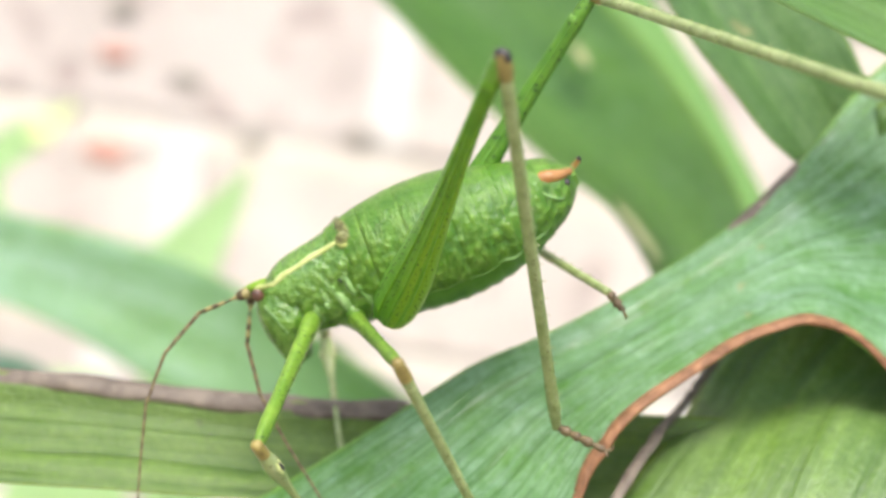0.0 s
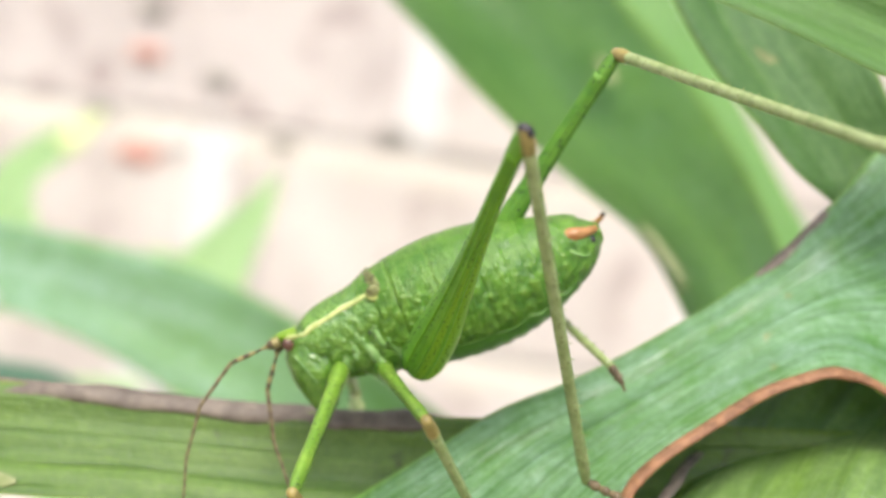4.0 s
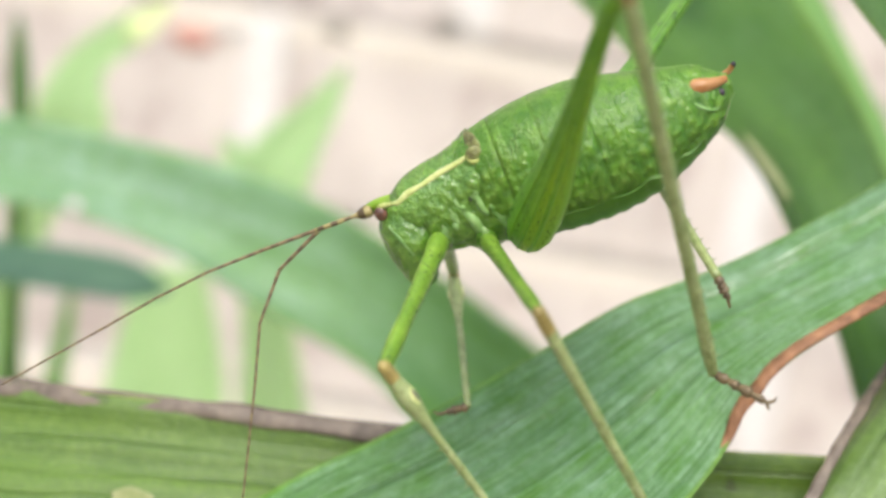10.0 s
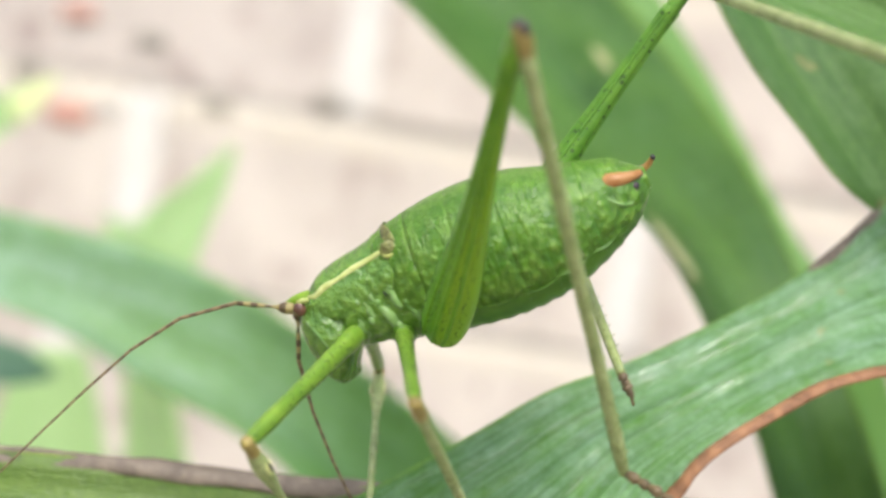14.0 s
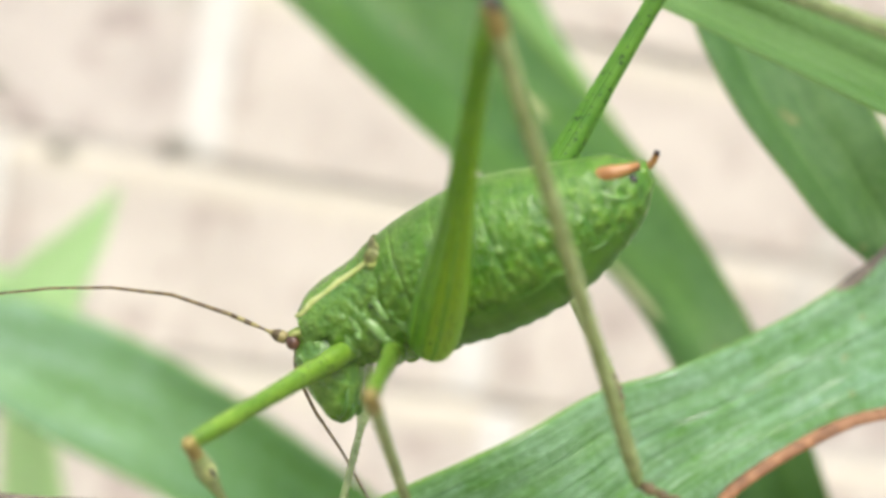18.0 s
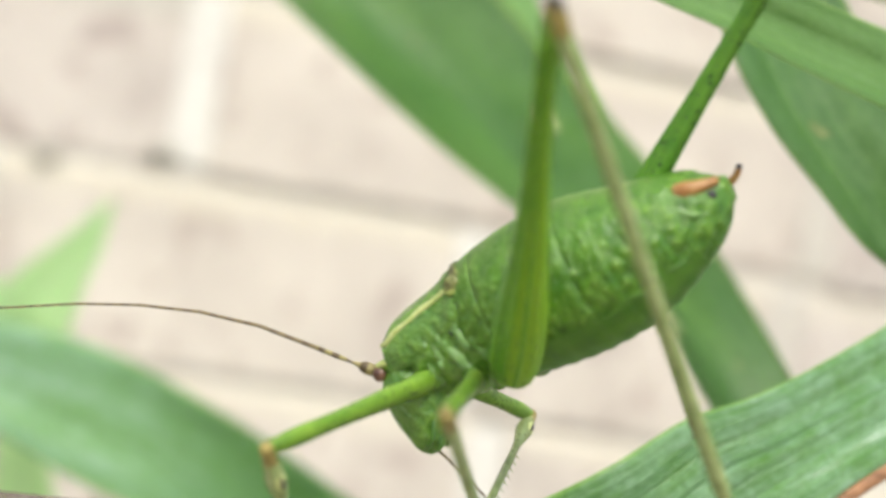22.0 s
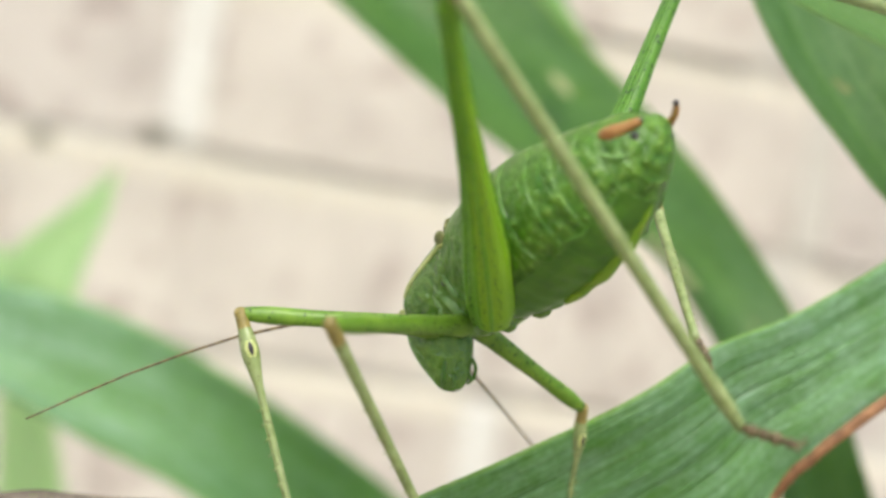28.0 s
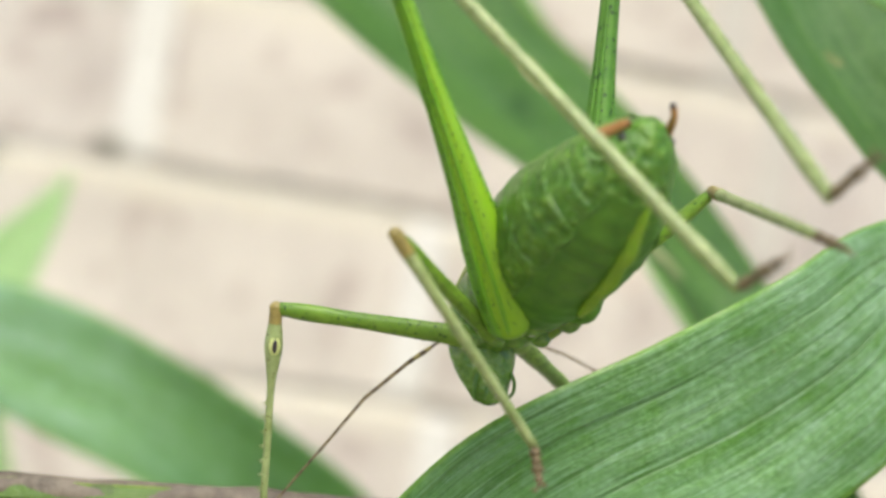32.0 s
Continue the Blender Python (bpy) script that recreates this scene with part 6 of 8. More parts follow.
    femur, tibia = chain((322,), [(0, pose(0.00407, -0.00085, -0.00094, 12.73, 9.59, -83.88)), (1, pose(0.00407, -0.00085, -0.00094, 13.40, 13.57, -82.57)), (2, pose(0.00407, -0.00085, -0.00094, 13.92, 15.47, -81.22)), (3, pose(0.00407, -0.00085, -0.00094, 13.01, 19.29, -82.61)), (6, pose(0.00407, -0.00085, -0.00094, 11.75, 15.03, -89.05)), (7, pose(0.00407, -0.00085, -0.00094, 13.81, 16.21, -84.54)), (8, pose(0.00407, -0.00085, -0.00094, 14.18, 15.66, -84.32)), (9, pose(0.00407, -0.00085, -0.00094, 13.47, 15.60, -85.58)), (10, pose(0.00407, -0.00085, -0.00094, 14.48, 18.92, -82.94)), (11, pose(0.00407, -0.00085, -0.00094, 15.07, 20.17, -81.18)), (12, pose(0.00407, -0.00085, -0.00094, 16.48, 21.63, -79.11)), (13, pose(0.00407, -0.00085, -0.00094, 16.34, 21.87, -80.67)), (15.5, pose(0.00407, -0.00085, -0.00094, 25.49, 14.33, -70.75)), (16, pose(0.00407, -0.00085, -0.00094, 28.73, 9.94, -71.20)), (17, pose(0.00407, -0.00085, -0.00094, 30.93, 7.40, -73.85)), (18, pose(0.00407, -0.00085, -0.00094, 31.34, 7.82, -69.30)), (19, pose(0.00407, -0.00085, -0.00094, 31.84, -1.31, -73.25)), (20, pose(0.00407, -0.00085, -0.00094, 26.68, 1.86, -78.91)), (21, pose(0.00407, -0.00085, -0.00094, 17.29, 11.62, -84.07)), (22, pose(0.00407, -0.00085, -0.00094, 11.81, 14.57, -87.36)), (23, pose(0.00407, -0.00085, -0.00094, 14.38, 13.85, -86.11)), (24, pose(0.00407, -0.00085, -0.00094, 14.93, 15.78, -87.36)), (25, pose(0.00407, -0.00085, -0.00094, 17.86, 21.38, -83.20)), (26, pose(0.00407, -0.00085, -0.00094, 18.54, 29.91, -79.74)), (26.5, pose(0.00407, -0.00085, -0.00094, 13.90, 30.87, -77.11)), (28.5, pose(0.00407, -0.00085, -0.00094, 57.31, 29.14, -73.45)), (29, pose(0.00407, -0.00085, -0.00094, 77.68, 28.08, -65.87)), (30, pose(0.00407, -0.00085, -0.00094, 83.39, 21.68, -65.18)), (31, pose(0.00407, -0.00085, -0.00094, 77.92, 6.71, -78.87)), (31.5, pose(0.00407, -0.00085, -0.00094, 75.89, 10.27, -61.67)), (32, pose(0.00407, -0.00085, -0.00094, 54.52, -0.61, -47.12))],
        [(0, pose(0.00483, -0.00792, -0.00214, 162.38, 44.12, 81.49)), (1, pose(0.00498, -0.00780, -0.00263, 162.47, 41.05, 82.16)), (2, pose(0.00513, -0.00771, -0.00286, 163.97, 34.49, 85.42)), (3, pose(0.00495, -0.00760, -0.00332, 165.29, 30.40, 86.11)), (6, pose(0.00419, -0.00781, -0.00281, 163.62, 34.95, 79.50)), (7, pose(0.00473, -0.00774, -0.00295, 163.72, 34.60, 81.29)), (8, pose(0.00476, -0.00776, -0.00289, 161.88, 41.07, 79.19)), (9, pose(0.00461, -0.00777, -0.00288, 162.67, 41.04, 79.61)), (10, pose(0.00491, -0.00762, -0.00328, 163.38, 36.19, 81.81)), (11, pose(0.00511, -0.00753, -0.00342, 162.92, 37.59, 82.39)), (12, pose(0.00534, -0.00743, -0.00360, 162.02, 34.42, 83.20)), (13, pose(0.00516, -0.00745, -0.00362, 161.40, 33.44, 82.34)), (15.5, pose(0.00638, -0.00744, -0.00272, 150.30, 33.66, 77.20)), (16, pose(0.00636, -0.00757, -0.00218, 143.56, 36.95, 74.54)), (17, pose(0.00606, -0.00771, -0.00187, 141.15, 33.93, 74.90)), (18, pose(0.00660, -0.00753, -0.00192, 145.54, 29.55, 86.37)), (19, pose(0.00615, -0.00775, -0.00077, 128.53, 47.37, 62.54)), (20, pose(0.00546, -0.00792, -0.00117, 149.25, 30.50, 86.91)), (21, pose(0.00480, -0.00787, -0.00239, 160.14, 24.71, 89.71)), (22, pose(0.00439, -0.00782, -0.00275, 165.97, 20.66, 88.05)), (23, pose(0.00455, -0.00783, -0.00267, 162.34, 26.91, 81.38)), (24, pose(0.00439, -0.00778, -0.00290, 162.41, 26.48, 80.41)), (25, pose(0.00487, -0.00751, -0.00357, 161.85, 21.42, 82.04)), (26, pose(0.00519, -0.00700, -0.00453, 163.88, 13.48, 87.50)), (26.5, pose(0.00545, -0.00688, -0.00464, 169.45, 12.52, 97.31)), (27.5, pose(0.00566, -0.00688, -0.00454, 127.67, 46.49, 31.82)), (28.5, pose(0.00587, -0.00688, -0.00445, 75.86, 21.14, -42.42)), (29, pose(0.00667, -0.00665, -0.00433, 91.40, 24.35, -41.06)), (30, pose(0.00688, -0.00693, -0.00360, 96.54, 19.81, -36.72)), (31, pose(0.00545, -0.00787, -0.00178, 89.10, 11.82, -43.55)), (31.5, pose(0.00744, -0.00709, -0.00223, 79.39, 14.75, -49.01)), (32, pose(0.00898, -0.00613, -0.00086, 57.16, 13.47, -38.53))])
    walk(PARTS["femur_fore_r"], femur)
    walk(PARTS["tibia_fore_r"], tibia)
    femur, tibia = chain((350,), [(0, pose(0.00251, -0.00107, -0.00161, -65.26, -8.30, -148.52)), (1, pose(0.00251, -0.00107, -0.00161, -60.98, -10.23, -145.99)), (2, pose(0.00251, -0.00107, -0.00161, -60.62, -9.47, -143.81)), (3, pose(0.00251, -0.00107, -0.00161, -61.61, -7.96, -145.31)), (6, pose(0.00251, -0.00107, -0.00161, -61.19, -9.07, -146.14)), (7, pose(0.00251, -0.00107, -0.00161, -60.01, -2.02, -142.78)), (8, pose(0.00251, -0.00107, -0.00161, -60.76, 1.04, -148.85)), (9, pose(0.00251, -0.00107, -0.00161, -61.17, -1.82, -154.40)), (10, pose(0.00251, -0.00107, -0.00161, -59.71, -1.01, -147.50)), (11, pose(0.00251, -0.00107, -0.00161, -58.60, 0.36, -143.38)), (12, pose(0.00251, -0.00107, -0.00161, -59.69, 2.60, -143.96)), (13, pose(0.00251, -0.00107, -0.00161, -61.03, 0.31, -147.34)), (15.5, pose(0.00251, -0.00107, -0.00161, -56.92, -0.38, -139.55)), (16, pose(0.00251, -0.00107, -0.00161, -54.60, -1.44, -137.31)), (17, pose(0.00251, -0.00107, -0.00161, -56.34, 1.76, -129.02)), (18, pose(0.00251, -0.00107, -0.00161, -57.10, -3.26, -128.95)), (19, pose(0.00251, -0.00107, -0.00161, -55.80, 0.25, -129.66)), (20, pose(0.00251, -0.00107, -0.00161, -53.13, -5.84, -129.65)), (21, pose(0.00251, -0.00107, -0.00161, -52.72, -4.59, -121.87)), (22, pose(0.00251, -0.00107, -0.00161, -52.33, -0.75, -125.61)), (23, pose(0.00251, -0.00107, -0.00161, -50.08, -13.04, -129.13)), (24, pose(0.00251, -0.00107, -0.00161, -47.61, -3.44, -116.58)), (25, pose(0.00251, -0.00107, -0.00161, -47.30, -5.22, -117.45)), (26, pose(0.00251, -0.00107, -0.00161, -46.65, -9.58, -114.89)), (26.5, pose(0.00251, -0.00107, -0.00161, -46.99, -12.94, -115.31)), (28.5, pose(0.00251, -0.00107, -0.00161, -41.31, -22.71, -122.03)), (29, pose(0.00251, -0.00107, -0.00161, -35.84, -28.35, -123.91)), (30, pose(0.00251, -0.00107, -0.00161, -38.76, -31.21, -121.67)), (31, pose(0.00251, -0.00107, -0.00161, -27.37, -23.40, -157.88)), (31.5, pose(0.00251, -0.00107, -0.00161, -26.91, -20.90, -158.11)), (32, pose(0.00251, -0.00107, -0.00161, -36.94, -18.93, -144.89))],
        [(0, pose(-0.00410, -0.00512, -0.00048, -86.57, 25.80, 111.91)), (1, pose(-0.00388, -0.00539, -0.00022, -85.59, 34.85, 115.60)), (2, pose(-0.00373, -0.00564, -0.00032, -88.53, 31.45, 111.54)), (3, pose(-0.00387, -0.00549, -0.00053, -91.09, 28.17, 106.90)), (6, pose(-0.00392, -0.00538, -0.00038, -92.15, 30.31, 104.27)), (7, pose(-0.00373, -0.00581, -0.00134, -98.76, 29.07, 98.96)), (8, pose(-0.00420, -0.00513, -0.00175, -101.93, 25.09, 94.61)), (9, pose(-0.00455, -0.00446, -0.00136, -101.27, 27.00, 92.06)), (10, pose(-0.00410, -0.00528, -0.00147, -102.25, 29.04, 93.74)), (11, pose(-0.00378, -0.00575, -0.00166, -103.75, 28.72, 95.91)), (12, pose(-0.00382, -0.00568, -0.00197, -105.64, 24.30, 94.42)), (13, pose(-0.00409, -0.00530, -0.00165, -105.23, 24.25, 92.25)), (15.5, pose(-0.00345, -0.00616, -0.00156, -107.80, 31.57, 93.81)), (16, pose(-0.00325, -0.00638, -0.00141, -108.94, 32.34, 95.40)), (17, pose(-0.00242, -0.00716, -0.00185, -109.95, 23.98, 98.41)), (18, pose(-0.00241, -0.00716, -0.00117, -108.50, 27.34, 100.50)), (19, pose(-0.00249, -0.00710, -0.00165, -111.81, 27.25, 97.10)), (20, pose(-0.00247, -0.00707, -0.00081, -112.02, 33.99, 97.25)), (21, pose(-0.00162, -0.00770, -0.00098, -111.62, 31.47, 102.17)), (22, pose(-0.00205, -0.00744, -0.00151, -114.21, 28.97, 99.19)), (23, pose(-0.00231, -0.00699, 0.00016, -107.61, 41.04, 105.55)), (24, pose(-0.00099, -0.00807, -0.00114, -114.38, 37.05, 105.25)), (25, pose(-0.00109, -0.00800, -0.00090, -114.32, 36.05, 107.68)), (26, pose(-0.00074, -0.00808, -0.00031, -113.03, 39.69, 110.95)), (26.5, pose(-0.00076, -0.00798, 0.00014, -110.38, 40.56, 113.02)), (28.5, pose(-0.00133, -0.00720, 0.00141, -105.32, 54.44, 116.43)), (29, pose(-0.00134, -0.00680, 0.00211, -102.93, 61.85, 117.34)), (30, pose(-0.00101, -0.00678, 0.00245, -91.97, 55.93, 126.15)), (31, pose(-0.00415, -0.00378, 0.00150, -75.78, 62.37, 130.43)), (31.5, pose(-0.00428, -0.00380, 0.00118, -53.07, 55.91, 150.34)), (32, pose(-0.00355, -0.00534, 0.00093, -51.63, 39.24, 156.02))])
    walk(PARTS["femur_mid_r"], femur)
    walk(PARTS["tibia_mid_r"], tibia)
    rows = chain((95.0,), [(0, pose(0.00609, 0.00036, 0.00090, 0.01, 0.70, 0.65)), (1, pose(0.00609, 0.00036, 0.00090, -0.05, -2.47, 1.90)), (2, pose(0.00609, 0.00036, 0.00090, -0.07, 3.67, 1.47)), (3, pose(0.00609, 0.00036, 0.00090, -0.15, 4.31, 0.48)), (6, pose(0.00609, 0.00036, 0.00090, -0.26, 2.73, -1.84)), (7, pose(0.00609, 0.00036, 0.00090, 1.97, 24.02, 3.58)), (8, pose(0.00609, 0.00036, 0.00090, 1.85, 2.32, 4.02)), (9, pose(0.00609, 0.00036, 0.00090, 1.84, -4.57, 3.94)), (10, pose(0.00609, 0.00036, 0.00090, 1.78, -2.11, 5.52)), (11, pose(0.00609, 0.00036, 0.00090, 4.51, -32.74, 0.02)), (12, pose(0.00609, 0.00036, 0.00090, 17.63, -65.98, -15.12)), (12.5, pose(0.00609, 0.00036, 0.00090, 79.68, -82.45, -78.53)), (12.75, pose(0.00609, 0.00036, 0.00090, 10.44, -52.17, -6.41)), (13, pose(0.00609, 0.00036, 0.00090, 6.45, -13.70, 0.80)), (15.5, pose(0.00609, 0.00036, 0.00040, -5.62, -47.10, 15.79)), (16, pose(0.00609, 0.00036, 0.00039, -5.38, -48.05, 15.47)), (17, pose(0.00609, 0.00036, 0.00037, -7.87, -44.29, 19.04)), (18, pose(0.00609, 0.00036, 0.00036, -9.40, -45.61, 21.18)), (19, pose(0.00609, 0.00036, 0.00034, -9.40, -45.35, 21.19)), (20, pose(0.00609, 0.00036, 0.00032, -15.86, -46.21, 30.03)), (21, pose(0.00609, 0.00036, 0.00030, -18.08, -46.28, 33.09)), (22, pose(0.00609, 0.00036, 0.00028, -17.38, -44.45, 32.11)), (23, pose(0.00609, 0.00036, 0.00026, -20.20, -46.26, 36.00)), (24, pose(0.00609, 0.00036, 0.00024, -18.32, -47.01, 33.42)), (25, pose(0.00609, 0.00036, 0.00022, -25.78, -50.21, 43.05)), (26, pose(0.00609, 0.00036, 0.00026, -31.56, -50.97, 50.40)), (26.5, pose(0.00609, 0.00036, 0.00028, -34.73, -46.23, 54.77)), (28.5, pose(0.00609, 0.00036, 0.00034, -27.94, -11.08, 50.01)), (29, pose(0.00609, 0.00036, 0.00034, -28.32, -6.41, 53.26)), (30, pose(0.00609, 0.00036, 0.00034, -28.44, -2.64, 55.66)), (31, pose(0.00609, 0.00036, 0.00034, -28.50, -16.03, 58.70)), (31.5, pose(0.00609, 0.00036, 0.00034, -27.18, -3.09, 47.70)), (32, pose(0.00609, 0.00036, 0.00034, -25.36, 18.24, 48.52))],
        [(0, pose(0.00821, 0.00038, 0.00087, 0.91, 28.05, 1.94)), (1, pose(0.00821, 0.00043, 0.00099, 1.39, 22.50, 3.20)), (2, pose(0.00821, 0.00041, 0.00076, 0.92, 28.42, 2.23)), (3, pose(0.00821, 0.00038, 0.00074, 1.51, 35.93, 3.24)), (6, pose(0.00821, 0.00029, 0.00079, -0.03, 29.20, 0.12)), (7, pose(0.00803, 0.00048, 0.00003, 1.95, 29.13, 4.17)), (8, pose(0.00821, 0.00051, 0.00081, 1.77, 4.09, 4.23)), (9, pose(0.00820, 0.00050, 0.00106, 1.76, -1.14, 4.35)), (10, pose(0.00820, 0.00056, 0.00097, 1.73, -1.30, 5.61)), (11, pose(0.00788, 0.00036, 0.00204, 4.20, -30.93, 0.38)), (12, pose(0.00692, 0.00013, 0.00284, 18.06, -66.44, -15.55)), (12.5, pose(0.00614, 0.00008, 0.00300, 139.06, -78.06, -138.48)), (12.75, pose(0.00738, 0.00021, 0.00257, 8.42, -36.28, -2.44)), (13, pose(0.00815, 0.00039, 0.00140, 7.08, 17.86, 4.61)), (15.5, pose(0.00748, 0.00075, 0.00196, -3.67, -42.22, 15.33)), (16, pose(0.00746, 0.00074, 0.00197, -3.35, -42.81, 14.85)), (17, pose(0.00753, 0.00085, 0.00186, -5.33, -39.28, 17.99)), (18, pose(0.00747, 0.00090, 0.00188, -6.66, -41.08, 20.01)), (19, pose(0.00748, 0.00090, 0.00185, -6.71, -41.09, 20.09)), (20, pose(0.00736, 0.00109, 0.00185, -12.18, -42.08, 28.17)), (21, pose(0.00732, 0.00116, 0.00184, -14.91, -43.63, 32.12)), (22, pose(0.00737, 0.00116, 0.00177, -14.57, -43.29, 31.62)), (23, pose(0.00728, 0.00122, 0.00180, -17.22, -44.94, 35.36)), (24, pose(0.00730, 0.00116, 0.00180, -15.36, -45.34, 32.74)), (25, pose(0.00708, 0.00129, 0.00186, -22.11, -47.43, 41.80)), (26, pose(0.00694, 0.00139, 0.00191, -28.35, -50.07, 49.89)), (26.5, pose(0.00694, 0.00156, 0.00182, -31.23, -44.95, 53.97)), (28.5, pose(0.00743, 0.00196, 0.00074, -24.38, -7.45, 48.73)), (29, pose(0.00735, 0.00205, 0.00057, -24.82, -5.24, 52.84)), (30, pose(0.00729, 0.00211, 0.00043, -24.76, 0.08, 54.58)), (31, pose(0.00715, 0.00210, 0.00092, -25.30, 3.86, 47.23)), (31.5, pose(0.00752, 0.00193, 0.00045, -28.27, 20.13, 35.58)), (32, pose(0.00742, 0.00187, -0.00033, -24.67, 22.77, 45.84))],
        [(0, pose(0.01009, 0.00045, -0.00013, 2.53, 48.27, 3.39)), (1, pose(0.01017, 0.00054, 0.00017, 3.58, 45.19, 4.88)), (2, pose(0.01008, 0.00049, -0.00025, 2.39, 51.72, 3.38)), (3, pose(0.00993, 0.00047, -0.00051, 4.91, 55.81, 6.44)), (6, pose(0.01007, 0.00029, -0.00024, 2.01, 51.18, 2.73)), (7, pose(0.00988, 0.00061, -0.00101, 3.01, 33.41, 4.71)), (8, pose(0.01032, 0.00066, 0.00066, 2.65, 6.25, 4.49)), (9, pose(0.01032, 0.00066, 0.00111, 2.69, 4.66, 5.04)), (10, pose(0.01032, 0.00077, 0.00102, 2.69, 0.11, 5.76)), (11, pose(0.00970, 0.00037, 0.00314, 4.51, -27.09, 1.11)), (12, pose(0.00774, -0.00010, 0.00479, 20.17, -67.80, -16.95)), (12.5, pose(0.00581, -0.00021, 0.00508, 162.41, -62.58, -162.19)), (12.62, pose(0.00745, -0.00003, 0.00446, 21.39, -68.75, -17.59)), (12.75, pose(0.00910, 0.00014, 0.00383, 8.29, -23.68, -0.33)), (13, pose(0.01017, 0.00055, 0.00075, 9.02, 39.55, 8.01)), (15.5, pose(0.00900, 0.00117, 0.00339, -0.49, -31.70, 14.53)), (16, pose(0.00896, 0.00114, 0.00342, -0.16, -32.94, 13.92)), (17, pose(0.00909, 0.00136, 0.00321, -1.53, -31.14, 16.58)), (18, pose(0.00898, 0.00144, 0.00327, -2.01, -29.05, 17.56)), (19, pose(0.00899, 0.00145, 0.00325, -2.12, -30.01, 17.78)), (20, pose(0.00875, 0.00184, 0.00328, -5.68, -31.86, 24.48)), (21, pose(0.00862, 0.00198, 0.00330, -8.54, -34.99, 29.46)), (22, pose(0.00869, 0.00198, 0.00323, -8.25, -36.02, 28.97)), (23, pose(0.00850, 0.00209, 0.00330, -10.05, -36.70, 31.98)), (24, pose(0.00855, 0.00196, 0.00331, -8.73, -36.55, 29.74)), (25, pose(0.00815, 0.00225, 0.00342, -14.08, -37.83, 38.34)), (26, pose(0.00782, 0.00243, 0.00354, -19.61, -42.96, 46.46)), (26.5, pose(0.00782, 0.00278, 0.00332, -21.99, -38.23, 50.32)), (28.5, pose(0.00882, 0.00354, 0.00102, -17.32, 0.20, 46.11)), (29, pose(0.00863, 0.00374, 0.00077, -17.56, -2.02, 51.68)), (30, pose(0.00852, 0.00384, 0.00043, -17.36, 9.89, 50.66)), (31, pose(0.00859, 0.00366, 0.00078, -20.21, 15.58, 40.40)), (31.5, pose(0.00914, 0.00309, -0.00028, -22.76, 23.52, 33.57)), (32, pose(0.00879, 0.00328, -0.00115, -19.40, 31.53, 39.99))],
        [(0, pose(0.01150, 0.00053, -0.00172, 4.84, 62.84, 5.44)), (1, pose(0.01166, 0.00067, -0.00134, 6.52, 61.91, 7.34)), (2, pose(0.01139, 0.00056, -0.00192, 3.93, 62.49, 4.42)), (3, pose(0.01111, 0.00061, -0.00227, 8.33, 64.88, 9.28)), (6, pose(0.01140, 0.00036, -0.00190, 5.46, 64.75, 6.10)), (7, pose(0.01165, 0.00076, -0.00218, 4.03, 34.68, 4.89)), (8, pose(0.01243, 0.00083, 0.00043, 3.78, 11.98, 5.19)), (9, pose(0.01243, 0.00085, 0.00093, 3.82, 8.44, 5.50)), (10, pose(0.01243, 0.00098, 0.00102, 3.89, 4.98, 6.30)), (11, pose(0.01159, 0.00041, 0.00411, 5.20, -23.22, 1.79)), (12, pose(0.00851, -0.00033, 0.00675, 21.53, -68.22, -17.41)), (12.25, pose(0.00670, -0.00042, 0.00686, 155.31, -70.80, -153.77)), (12.5, pose(0.00488, -0.00051, 0.00697, 170.42, -34.12, -171.75)), (12.62, pose(0.00796, -0.00019, 0.00583, 46.91, -79.28, -43.48)), (12.75, pose(0.01104, 0.00013, 0.00469, 8.32, -19.56, 0.27)), (13, pose(0.01179, 0.00078, -0.00061, 10.60, 49.49, 10.34)), (14.25, pose(0.01127, 0.00120, 0.00195, 6.25, 12.14, 10.76)), (15.5, pose(0.01075, 0.00162, 0.00451, 1.28, -25.07, 14.12)), (16, pose(0.01070, 0.00157, 0.00458, 1.60, -25.84, 13.38)), (17, pose(0.01084, 0.00188, 0.00430, 0.69, -24.41, 15.59)), (18, pose(0.01075, 0.00200, 0.00430, 0.40, -21.87, 16.37)), (19, pose(0.01074, 0.00201, 0.00431, 0.33, -22.78, 16.55)), (20, pose(0.01040, 0.00259, 0.00440, -2.37, -25.87, 22.70)), (21, pose(0.01014, 0.00284, 0.00452, -4.79, -28.33, 27.78)), (22, pose(0.01019, 0.00281, 0.00448, -4.38, -29.37, 26.96)), (23, pose(0.00995, 0.00300, 0.00457, -5.47, -28.35, 29.25)), (24, pose(0.01004, 0.00281, 0.00458, -4.81, -29.99, 27.93)), (25, pose(0.00947, 0.00329, 0.00473, -9.51, -32.01, 36.68)), (26, pose(0.00889, 0.00356, 0.00499, -13.66, -35.75, 43.74)), (26.5, pose(0.00889, 0.00406, 0.00463, -15.67, -31.96, 47.51)), (28.5, pose(0.01029, 0.00507, 0.00101, -12.78, 5.34, 44.35)), (29, pose(0.00995, 0.00541, 0.00084, -12.64, 1.45, 50.43)), (30, pose(0.00985, 0.00546, 0.00007, -12.65, 13.37, 49.22)), (31, pose(0.01015, 0.00499, 0.00021, -16.52, 19.46, 37.96)), (31.5, pose(0.01076, 0.00417, -0.00113, -18.11, 23.05, 33.86)), (32, pose(0.01018, 0.00444, -0.00226, -14.72, 30.97, 40.40))],
